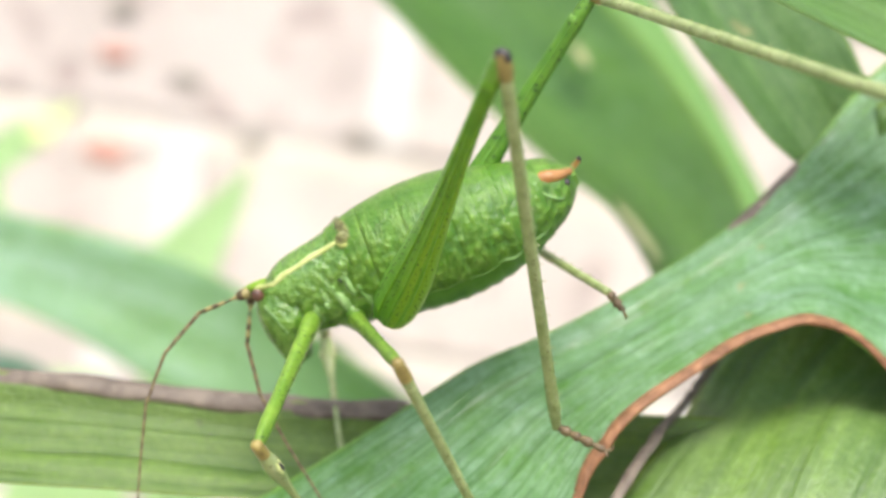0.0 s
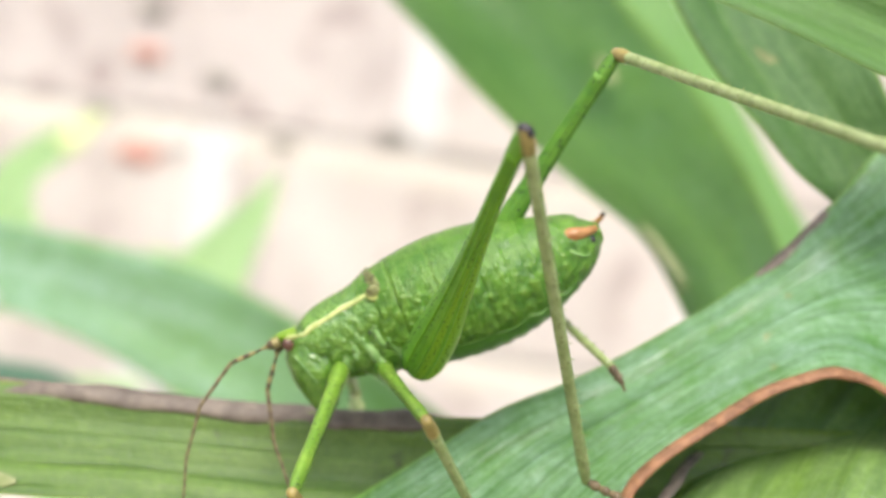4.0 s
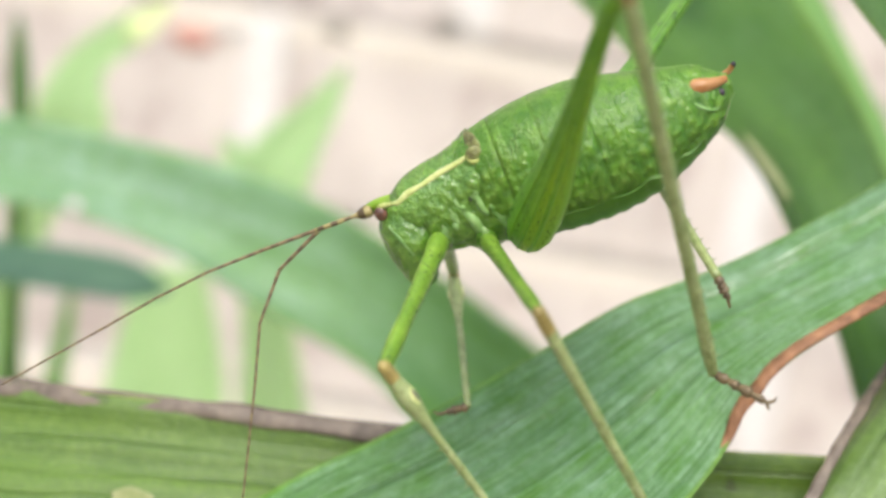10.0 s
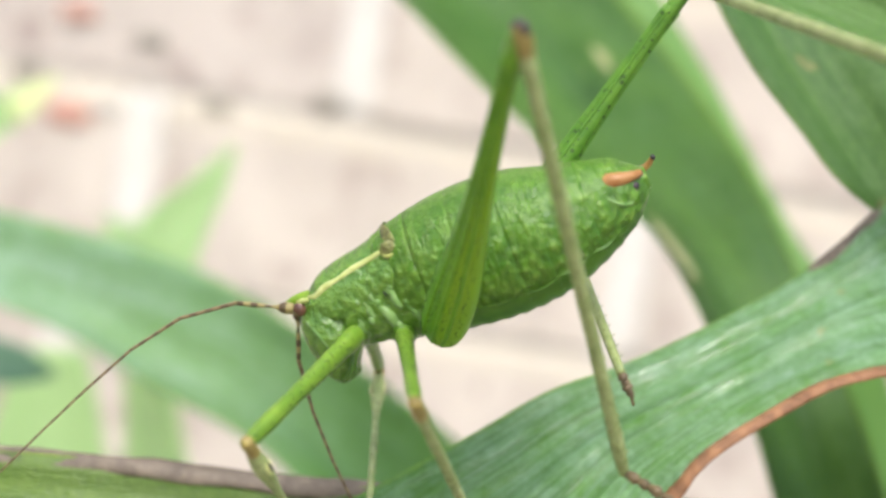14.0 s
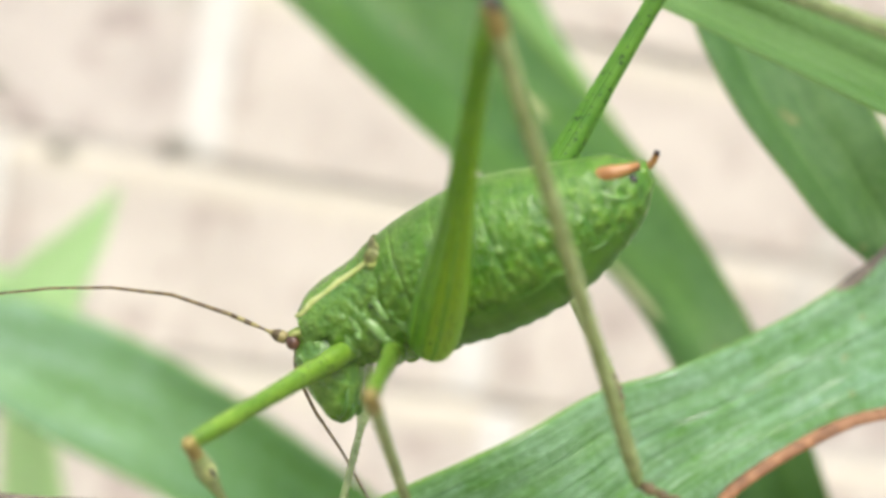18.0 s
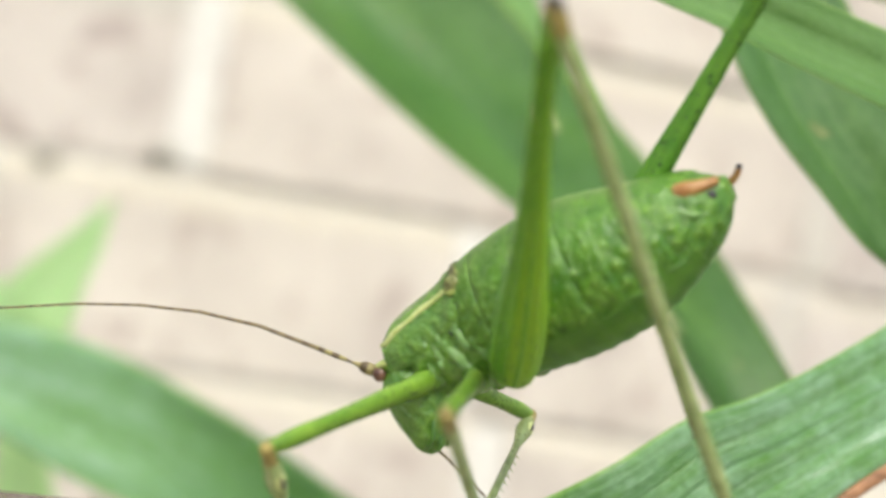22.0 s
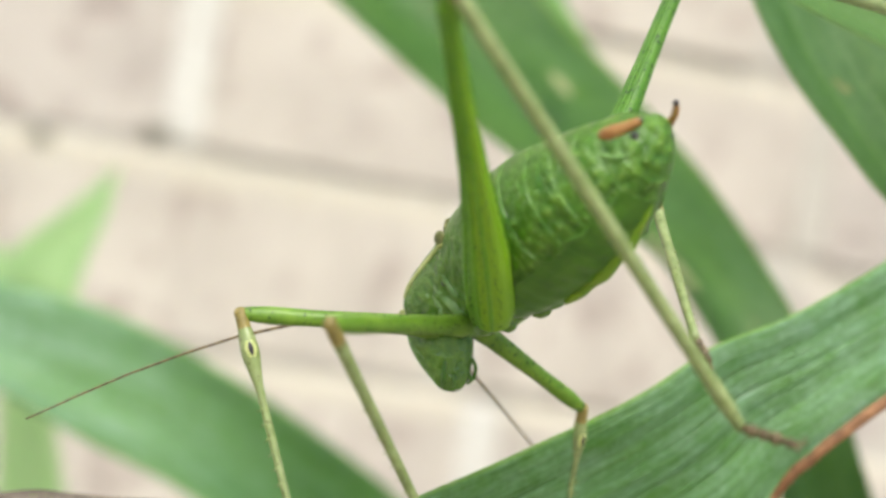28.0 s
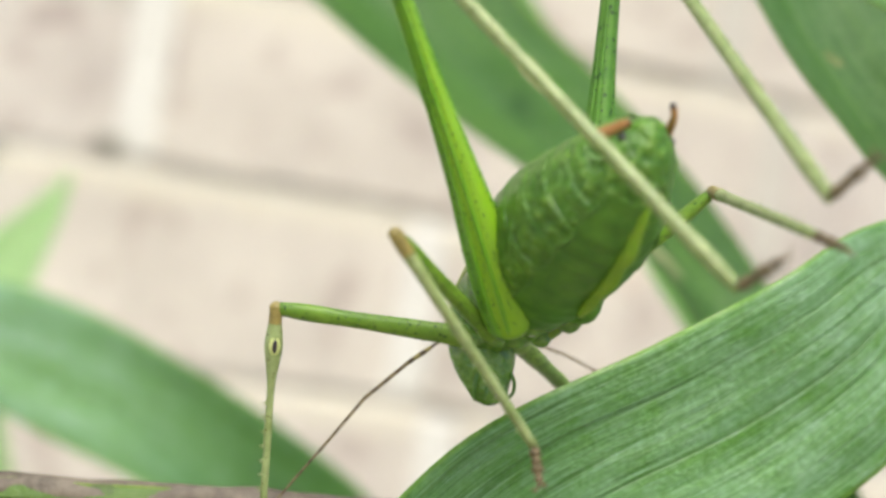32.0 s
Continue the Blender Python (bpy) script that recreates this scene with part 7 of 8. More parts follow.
        [(0, pose(0.01247, 0.00062, -0.00361, 5.19, 64.29, 5.75)), (1, pose(0.01266, 0.00079, -0.00321, 7.43, 65.39, 8.22)), (2, pose(0.01237, 0.00064, -0.00381, 3.90, 60.67, 4.20)), (3, pose(0.01200, 0.00075, -0.00420, 7.97, 63.55, 8.75)), (6, pose(0.01230, 0.00045, -0.00382, 4.74, 61.66, 5.08)), (7, pose(0.01339, 0.00091, -0.00339, 4.10, 34.51, 4.86)), (8, pose(0.01450, 0.00102, -0.00002, 4.49, 20.70, 6.31)), (9, pose(0.01453, 0.00105, 0.00062, 4.38, 12.33, 5.99)), (10, pose(0.01454, 0.00122, 0.00083, 4.45, 7.98, 6.63)), (11, pose(0.01354, 0.00047, 0.00494, 5.21, -17.64, 2.70)), (12, pose(0.00926, -0.00057, 0.00873, 21.81, -68.04, -17.21)), (12.25, pose(0.00620, -0.00066, 0.00845, 158.00, -68.51, -156.34)), (12.5, pose(0.00314, -0.00076, 0.00816, 170.99, -29.08, -172.66)), (12.62, pose(0.00809, -0.00031, 0.00678, 59.05, -80.90, -55.74)), (12.75, pose(0.01305, 0.00014, 0.00540, 8.31, -19.77, 0.24)), (13, pose(0.01315, 0.00103, -0.00222, 10.39, 48.42, 10.05)), (15.5, pose(0.01262, 0.00209, 0.00541, 2.99, -18.44, 13.75)), (16, pose(0.01256, 0.00201, 0.00550, 3.27, -18.01, 12.85)), (17, pose(0.01270, 0.00240, 0.00518, 2.66, -18.39, 14.79)), (18, pose(0.01265, 0.00256, 0.00510, 2.45, -16.45, 15.55)), (19, pose(0.01262, 0.00257, 0.00513, 2.41, -17.19, 15.69)), (20, pose(0.01216, 0.00333, 0.00533, 0.59, -19.72, 21.06)), (21, pose(0.01179, 0.00371, 0.00553, -1.43, -22.19, 26.41)), (22, pose(0.01185, 0.00365, 0.00552, -1.09, -24.20, 25.58)), (23, pose(0.01158, 0.00391, 0.00558, -2.29, -25.40, 28.39)), (24, pose(0.01166, 0.00367, 0.00564, -1.63, -25.64, 26.86)), (25, pose(0.01092, 0.00436, 0.00585, -6.01, -28.83, 35.86)), (26, pose(0.01014, 0.00475, 0.00623, -9.66, -32.35, 42.63)), (26.5, pose(0.01011, 0.00539, 0.00576, -11.50, -29.16, 46.39)), (28.5, pose(0.01181, 0.00655, 0.00082, -9.60, 7.38, 43.64)), (29, pose(0.01130, 0.00704, 0.00079, -9.02, 7.63, 48.20)), (30, pose(0.01120, 0.00703, -0.00043, -8.78, 14.00, 48.95)), (31, pose(0.01173, 0.00622, -0.00050, -12.29, 18.77, 38.40)), (31.5, pose(0.01239, 0.00526, -0.00196, -14.05, 23.03, 33.87)), (32, pose(0.01157, 0.00562, -0.00336, -10.66, 30.99, 40.39))],
        [(0, pose(0.01338, 0.00071, -0.00552, 4.82, 62.76, 5.42)), (1, pose(0.01353, 0.00092, -0.00514, 6.79, 63.15, 7.63)), (2, pose(0.01341, 0.00071, -0.00566, 3.79, 60.57, 4.19)), (3, pose(0.01294, 0.00090, -0.00610, 7.85, 63.47, 8.72)), (6, pose(0.01330, 0.00054, -0.00569, 4.55, 61.31, 4.97)), (7, pose(0.01513, 0.00106, -0.00459, 4.00, 34.50, 4.86)), (8, pose(0.01648, 0.00124, -0.00077, 4.76, 24.44, 6.83)), (9, pose(0.01659, 0.00127, 0.00017, 4.57, 15.02, 6.33)), (10, pose(0.01663, 0.00146, 0.00054, 4.56, 7.37, 6.56)), (11, pose(0.01557, 0.00056, 0.00559, 5.27, -17.33, 2.75)), (12, pose(0.01002, -0.00080, 0.01070, 21.87, -68.04, -17.21)), (12.25, pose(0.00566, -0.00090, 0.00995, 156.75, -69.71, -154.95)), (12.5, pose(0.00130, -0.00100, 0.00920, 170.79, -31.63, -172.21)), (12.62, pose(0.00817, -0.00043, 0.00766, 52.79, -80.23, -49.41)), (12.75, pose(0.01505, 0.00015, 0.00612, 8.28, -19.88, 0.22)), (13, pose(0.01454, 0.00127, -0.00381, 10.37, 48.38, 10.04)), (15.5, pose(0.01458, 0.00257, 0.00608, 3.49, -16.37, 13.64)), (16, pose(0.01453, 0.00246, 0.00616, 3.75, -16.34, 12.74)), (17, pose(0.01465, 0.00292, 0.00585, 3.07, -18.83, 14.84)), (18, pose(0.01461, 0.00311, 0.00570, 2.84, -16.95, 15.62)), (19, pose(0.01457, 0.00312, 0.00576, 2.79, -17.81, 15.78)), (20, pose(0.01403, 0.00405, 0.00604, 1.07, -19.38, 20.97)), (21, pose(0.01356, 0.00458, 0.00633, -0.78, -20.94, 26.15)), (22, pose(0.01360, 0.00449, 0.00639, -0.22, -19.93, 24.52)), (23, pose(0.01327, 0.00482, 0.00649, -1.44, -22.81, 27.67)), (24, pose(0.01337, 0.00454, 0.00656, -0.94, -23.70, 26.41)), (25, pose(0.01243, 0.00546, 0.00688, -5.26, -27.78, 35.60)), (26, pose(0.01146, 0.00597, 0.00737, -8.23, -29.13, 41.65)), (26.5, pose(0.01139, 0.00674, 0.00679, -9.99, -26.88, 45.53)), (28.5, pose(0.01333, 0.00801, 0.00054, -8.48, 9.98, 42.73)), (29, pose(0.01271, 0.00861, 0.00051, -7.69, 11.41, 46.80)), (30, pose(0.01255, 0.00859, -0.00094, -7.16, 13.88, 49.00)), (31, pose(0.01331, 0.00747, -0.00118, -10.65, 18.71, 38.44)), (31.5, pose(0.01401, 0.00635, -0.00279, -12.43, 23.03, 33.87)), (32, pose(0.01296, 0.00680, -0.00445, -9.04, 30.99, 40.39))],
        [(0, pose(0.01435, 0.00081, -0.00741, 4.81, 62.72, 5.41)), (1, pose(0.01448, 0.00105, -0.00704, 6.74, 62.92, 7.57)), (2, pose(0.01445, 0.00079, -0.00751, 3.79, 60.57, 4.19)), (3, pose(0.01388, 0.00104, -0.00800, 7.84, 63.46, 8.72)), (6, pose(0.01432, 0.00063, -0.00756, 4.55, 61.31, 4.97)), (7, pose(0.01688, 0.00121, -0.00579, 4.00, 34.50, 4.86)), (8, pose(0.01840, 0.00147, -0.00165, 4.61, 23.02, 6.63)), (9, pose(0.01863, 0.00150, -0.00038, 4.47, 14.50, 6.26)), (10, pose(0.01872, 0.00170, 0.00027, 4.47, 7.19, 6.54)), (11, pose(0.01760, 0.00066, 0.00622, 5.21, -17.53, 2.72)), (12, pose(0.01078, -0.00104, 0.01267, 21.82, -68.04, -17.21)), (12.25, pose(0.00514, -0.00114, 0.01149, 156.61, -69.82, -154.84)), (12.5, pose(-0.00050, -0.00124, 0.01031, 170.76, -31.86, -172.17)), (12.62, pose(0.00827, -0.00054, 0.00858, 52.27, -80.15, -48.88)), (12.75, pose(0.01705, 0.00015, 0.00684, 8.29, -19.88, 0.22)), (13, pose(0.01593, 0.00152, -0.00540, 10.37, 48.38, 10.04)), (15.5, pose(0.01656, 0.00305, 0.00668, 3.27, -17.28, 13.69)), (16, pose(0.01652, 0.00291, 0.00676, 3.54, -17.33, 12.81)), (17, pose(0.01660, 0.00343, 0.00654, 2.86, -19.09, 14.88)), (18, pose(0.01657, 0.00365, 0.00632, 2.64, -17.07, 15.64)), (19, pose(0.01652, 0.00367, 0.00641, 2.59, -17.90, 15.79)), (20, pose(0.01590, 0.00476, 0.00675, 0.81, -19.76, 21.07)), (21, pose(0.01534, 0.00546, 0.00709, -1.08, -21.41, 26.25)), (22, pose(0.01541, 0.00532, 0.00712, -0.54, -20.66, 24.70)), (23, pose(0.01501, 0.00573, 0.00732, -1.74, -23.13, 27.76)), (24, pose(0.01512, 0.00541, 0.00741, -1.24, -24.25, 26.54)), (25, pose(0.01396, 0.00655, 0.00787, -5.61, -28.22, 35.71)), (26, pose(0.01285, 0.00720, 0.00841, -8.49, -28.93, 41.60)), (26.5, pose(0.01271, 0.00809, 0.00776, -10.05, -25.88, 45.16)), (28.5, pose(0.01487, 0.00943, 0.00017, -8.57, 11.44, 42.21)), (29, pose(0.01413, 0.01013, 0.00009, -7.70, 10.53, 47.13)), (30, pose(0.01390, 0.01014, -0.00145, -7.24, 13.87, 49.01)), (31, pose(0.01488, 0.00872, -0.00187, -10.73, 18.71, 38.44)), (31.5, pose(0.01564, 0.00744, -0.00363, -12.51, 23.03, 33.87)), (32, pose(0.01434, 0.00799, -0.00555, -9.12, 30.99, 40.39))])
    for k in range(7):
        walk(PARTS["antenna_l_%d" % k], rows[k])
    rows = chain((95.0,), [(0, pose(0.00609, -0.00036, 0.00090, 4.93, 63.24, 5.52)), (1, pose(0.00609, -0.00036, 0.00090, 6.22, 60.33, 7.00)), (2, pose(0.00609, -0.00036, 0.00090, 3.65, 58.92, 4.01)), (3, pose(0.00609, -0.00036, 0.00090, 5.91, 56.92, 6.71)), (6, pose(0.00609, -0.00036, 0.00090, 2.64, 49.57, 2.47)), (7, pose(0.00609, -0.00036, 0.00090, 1.83, 5.59, 1.73)), (8, pose(0.00609, -0.00036, 0.00090, 1.79, -0.64, 3.67)), (9, pose(0.00609, -0.00036, 0.00090, 1.78, -1.07, 4.36)), (10, pose(0.00609, -0.00036, 0.00090, 1.77, -0.60, 5.68)), (11, pose(0.00609, -0.00036, 0.00090, 1.77, -0.56, 5.24)), (12, pose(0.00609, -0.00036, 0.00090, 1.85, -2.45, 3.51)), (13, pose(0.00609, -0.00036, 0.00090, 11.80, 63.17, 15.86)), (15.5, pose(0.00609, -0.00036, 0.00040, -61.18, 47.50, -64.45)), (16, pose(0.00609, -0.00036, 0.00039, -55.78, 39.04, -57.10)), (17, pose(0.00609, -0.00036, 0.00037, -54.32, 31.39, -55.04)), (18, pose(0.00609, -0.00036, 0.00036, -55.50, 29.32, -57.35)), (19, pose(0.00609, -0.00036, 0.00034, -52.95, 33.57, -52.36)), (20, pose(0.00609, -0.00036, 0.00032, -56.30, 34.08, -58.23)), (21, pose(0.00609, -0.00036, 0.00030, -57.13, 36.08, -59.70)), (22, pose(0.00609, -0.00036, 0.00028, -58.20, 32.82, -61.61)), (23, pose(0.00609, -0.00036, 0.00026, -55.61, 32.11, -56.69)), (24, pose(0.00609, -0.00036, 0.00024, -61.68, 40.64, -67.36)), (25, pose(0.00609, -0.00036, 0.00022, -73.23, 14.06, -87.60)), (26, pose(0.00609, -0.00036, 0.00026, -68.74, 26.67, -69.71)), (26.5, pose(0.00609, -0.00036, 0.00028, -65.85, 32.92, -63.56)), (28.5, pose(0.00609, -0.00036, 0.00034, -65.20, 20.42, -63.30)), (29, pose(0.00609, -0.00036, 0.00034, -61.83, 22.30, -52.95)), (30, pose(0.00609, -0.00036, 0.00034, -53.87, 28.16, -29.58)), (31, pose(0.00609, -0.00036, 0.00034, -73.82, -4.72, -71.01)), (31.5, pose(0.00609, -0.00036, 0.00034, -73.47, 9.67, -69.00)), (32, pose(0.00609, -0.00036, 0.00034, -72.35, -5.45, -65.03))],
        [(0, pose(0.00704, -0.00027, -0.00100, 20.04, 82.68, 20.19)), (1, pose(0.00713, -0.00023, -0.00095, 14.89, 77.59, 15.01)), (2, pose(0.00718, -0.00028, -0.00093, 9.10, 78.31, 9.09)), (3, pose(0.00724, -0.00022, -0.00089, 30.32, 81.63, 30.53)), (6, pose(0.00746, -0.00030, -0.00072, 6.46, 63.28, 5.59)), (7, pose(0.00820, -0.00029, 0.00069, 4.32, 25.62, 3.76)), (8, pose(0.00821, -0.00022, 0.00092, 5.35, 22.03, 6.49)), (9, pose(0.00821, -0.00020, 0.00093, 5.35, 16.97, 6.58)), (10, pose(0.00820, -0.00015, 0.00092, 6.06, 23.34, 8.46)), (11, pose(0.00820, -0.00016, 0.00092, 5.87, 17.54, 7.93)), (12, pose(0.00821, -0.00023, 0.00099, 5.59, 21.97, 7.22)), (13, pose(0.00701, -0.00010, -0.00100, 56.15, 82.18, 61.13)), (15.5, pose(0.00671, -0.00165, -0.00116, -64.13, 48.43, -66.81)), (16, pose(0.00698, -0.00174, -0.00095, -62.34, 47.12, -64.40)), (17, pose(0.00713, -0.00185, -0.00073, -65.66, 45.60, -68.91)), (18, pose(0.00709, -0.00192, -0.00069, -68.86, 42.75, -73.41)), (19, pose(0.00717, -0.00176, -0.00084, -66.02, 38.12, -69.23)), (20, pose(0.00701, -0.00186, -0.00087, -67.74, 30.04, -72.39)), (21, pose(0.00695, -0.00184, -0.00095, -67.81, 32.06, -72.56)), (22, pose(0.00694, -0.00193, -0.00087, -70.56, 28.57, -77.75)), (23, pose(0.00708, -0.00186, -0.00087, -68.36, 33.12, -73.27)), (24, pose(0.00671, -0.00185, -0.00114, -70.15, 39.37, -76.64)), (25, pose(0.00617, -0.00242, -0.00029, -81.95, 25.64, -95.04)), (26, pose(0.00675, -0.00214, -0.00069, -72.44, 31.09, -71.88)), (26.5, pose(0.00688, -0.00196, -0.00088, -67.07, 32.36, -61.09)), (28.5, pose(0.00698, -0.00214, -0.00041, -67.69, 25.83, -62.52)), (29, pose(0.00727, -0.00193, -0.00047, -64.93, 26.32, -55.96)), (30, pose(0.00772, -0.00128, -0.00067, -55.67, 28.45, -31.91)), (31, pose(0.00678, -0.00236, 0.00051, -73.16, 7.09, -66.40)), (31.5, pose(0.00684, -0.00231, -0.00002, -74.35, 10.59, -74.66)), (32, pose(0.00698, -0.00228, 0.00054, -72.63, -4.57, -66.69))],
        [(0, pose(0.00729, -0.00017, -0.00311, 160.87, 82.79, 160.73)), (1, pose(0.00757, -0.00011, -0.00303, 147.02, 85.10, 146.81)), (2, pose(0.00761, -0.00021, -0.00301, 151.97, 86.78, 151.76)), (3, pose(0.00751, -0.00007, -0.00299, 143.52, 82.95, 143.21)), (6, pose(0.00842, -0.00021, -0.00262, 12.08, 73.36, 10.86)), (7, pose(0.01012, -0.00017, -0.00023, 8.29, 48.73, 7.27)), (8, pose(0.01017, 0.00000, 0.00012, 11.83, 50.01, 11.87)), (9, pose(0.01023, 0.00004, 0.00031, 11.20, 43.72, 11.07)), (10, pose(0.01013, 0.00014, 0.00008, 12.40, 47.92, 12.73)), (11, pose(0.01021, 0.00012, 0.00027, 12.74, 43.86, 13.26)), (12, pose(0.01016, 0.00002, 0.00019, 11.79, 43.89, 11.89)), (13, pose(0.00715, 0.00016, -0.00311, 120.64, 82.10, 124.66)), (15.5, pose(0.00726, -0.00295, -0.00276, -68.41, 49.64, -71.12)), (16, pose(0.00761, -0.00305, -0.00250, -70.28, 54.10, -73.62)), (17, pose(0.00766, -0.00323, -0.00225, -80.10, 53.45, -85.60)), (18, pose(0.00753, -0.00341, -0.00213, -78.69, 48.01, -83.91)), (19, pose(0.00776, -0.00332, -0.00215, -78.81, 42.44, -84.14)), (20, pose(0.00757, -0.00361, -0.00194, -76.84, 31.10, -81.55)), (21, pose(0.00749, -0.00356, -0.00208, -77.72, 34.18, -83.27)), (22, pose(0.00733, -0.00375, -0.00189, -79.55, 31.22, -86.53)), (23, pose(0.00759, -0.00357, -0.00203, -78.05, 34.98, -83.67)), (24, pose(0.00709, -0.00345, -0.00249, -79.26, 37.66, -85.79)), (25, pose(0.00601, -0.00433, -0.00121, -89.01, 32.68, -101.47)), (26, pose(0.00731, -0.00387, -0.00179, -74.68, 35.04, -74.19)), (26.5, pose(0.00775, -0.00353, -0.00201, -67.20, 31.78, -60.52)), (28.5, pose(0.00787, -0.00384, -0.00133, -67.77, 30.41, -61.61)), (29, pose(0.00834, -0.00351, -0.00141, -65.71, 29.92, -57.46)), (30, pose(0.00930, -0.00227, -0.00168, -55.33, 28.24, -33.21)), (31, pose(0.00762, -0.00429, 0.00025, -72.12, 14.82, -65.05)), (31.5, pose(0.00739, -0.00433, -0.00041, -75.68, 12.64, -77.70)), (32, pose(0.00782, -0.00422, 0.00071, -73.92, 4.83, -69.29))],
        [(0, pose(0.00704, -0.00008, -0.00522, 167.69, 79.29, 167.48)), (1, pose(0.00742, -0.00001, -0.00515, 169.81, 77.01, 169.65)), (2, pose(0.00750, -0.00016, -0.00513, 162.10, 85.26, 161.80)), (3, pose(0.00730, 0.00009, -0.00510, 150.65, 81.53, 150.21)), (6, pose(0.00901, -0.00009, -0.00466, 14.91, 76.14, 13.65)), (7, pose(0.01151, 0.00001, -0.00183, 10.38, 56.48, 9.26)), (8, pose(0.01150, 0.00028, -0.00151, 17.24, 62.70, 17.03)), (9, pose(0.01173, 0.00033, -0.00116, 15.45, 56.69, 15.00)), (10, pose(0.01152, 0.00045, -0.00150, 18.32, 63.28, 18.33)), (11, pose(0.01170, 0.00047, -0.00120, 19.23, 59.48, 19.43)), (12, pose(0.01166, 0.00034, -0.00128, 18.33, 59.94, 18.38)), (13, pose(0.00698, 0.00040, -0.00521, 121.02, 82.17, 123.81)), (15.5, pose(0.00771, -0.00425, -0.00438, -83.03, 50.84, -82.55)), (16, pose(0.00796, -0.00425, -0.00423, -77.83, 54.91, -75.87)), (17, pose(0.00776, -0.00450, -0.00396, -86.88, 46.75, -86.91)), (18, pose(0.00768, -0.00483, -0.00371, -79.53, 43.47, -76.77)), (19, pose(0.00792, -0.00489, -0.00359, -87.64, 50.28, -88.45)), (20, pose(0.00784, -0.00541, -0.00304, -82.01, 40.28, -81.26)), (21, pose(0.00770, -0.00531, -0.00328, -88.36, 42.95, -91.01)), (22, pose(0.00744, -0.00557, -0.00299, -86.13, 40.16, -87.74)), (23, pose(0.00778, -0.00530, -0.00325, -82.79, 41.10, -82.55)), (24, pose(0.00721, -0.00512, -0.00379, -84.65, 39.59, -85.37)), (25, pose(0.00565, -0.00608, -0.00236, -98.78, 35.99, -107.48)), (26, pose(0.00779, -0.00555, -0.00301, -80.30, 38.32, -76.47)), (26.5, pose(0.00864, -0.00510, -0.00313, -74.61, 31.55, -67.23)), (28.5, pose(0.00874, -0.00545, -0.00241, -71.22, 33.20, -60.66)), (29, pose(0.00933, -0.00506, -0.00247, -68.72, 32.88, -56.01)), (30, pose(0.01087, -0.00330, -0.00269, -56.62, 26.57, -29.98)), (31, pose(0.00849, -0.00616, -0.00030, -75.87, 19.68, -65.58)), (31.5, pose(0.00783, -0.00636, -0.00088, -79.61, 16.29, -76.23)), (32, pose(0.00857, -0.00620, 0.00053, -78.35, 14.87, -71.62))],
        [(0, pose(0.00666, 0.00000, -0.00731, 166.65, 80.03, 166.45)), (1, pose(0.00695, 0.00007, -0.00722, 168.23, 78.42, 168.06)), (2, pose(0.00734, -0.00010, -0.00725, 160.07, 85.68, 159.78)), (3, pose(0.00703, 0.00025, -0.00720, 148.76, 81.97, 148.35)), (6, pose(0.00951, 0.00003, -0.00672, 14.40, 75.71, 13.15)), (7, pose(0.01266, 0.00020, -0.00360, 10.08, 55.56, 8.98)), (8, pose(0.01244, 0.00057, -0.00340, 16.70, 61.83, 16.54)), (9, pose(0.01286, 0.00063, -0.00293, 19.08, 64.73, 19.19)), (10, pose(0.01243, 0.00075, -0.00340, 17.54, 61.65, 17.48)), (11, pose(0.01272, 0.00083, -0.00303, 19.11, 59.29, 19.32)), (12, pose(0.01267, 0.00067, -0.00312, 17.51, 58.27, 17.43)), (13, pose(0.00682, 0.00064, -0.00732, 120.90, 82.18, 123.73)), (15.5, pose(0.00788, -0.00558, -0.00602, -87.30, 50.97, -85.52)), (16, pose(0.00826, -0.00543, -0.00597, -81.09, 55.64, -77.55)), (17, pose(0.00784, -0.00595, -0.00551, -89.85, 45.31, -88.11)), (18, pose(0.00804, -0.00633, -0.00517, -81.59, 43.22, -76.45)), (19, pose(0.00796, -0.00624, -0.00522, -90.36, 50.94, -89.16)), (20, pose(0.00809, -0.00701, -0.00441, -84.03, 39.79, -81.14)), (21, pose(0.00767, -0.00686, -0.00472, -90.18, 42.77, -90.70)), (22, pose(0.00751, -0.00719, -0.00436, -87.96, 39.35, -87.43)), (23, pose(0.00799, -0.00689, -0.00465, -84.86, 41.25, -82.54)), (24, pose(0.00734, -0.00676, -0.00514, -86.84, 39.89, -85.54)), (25, pose(0.00513, -0.00772, -0.00361, -102.24, 37.28, -109.71)), (26, pose(0.00818, -0.00717, -0.00433, -81.48, 38.20, -76.39)), (26.5, pose(0.00934, -0.00677, -0.00425, -76.01, 31.53, -67.49)), (28.5, pose(0.00961, -0.00700, -0.00357, -72.46, 33.34, -60.61)), (29, pose(0.01033, -0.00654, -0.00363, -69.92, 33.14, -55.92)), (30, pose(0.01252, -0.00425, -0.00364, -57.59, 26.44, -29.75)), (31, pose(0.00932, -0.00798, -0.00101, -76.82, 19.04, -65.57)), (31.5, pose(0.00832, -0.00834, -0.00147, -80.45, 16.28, -76.23)), (32, pose(0.00922, -0.00815, -0.00002, -79.08, 13.36, -71.24))],
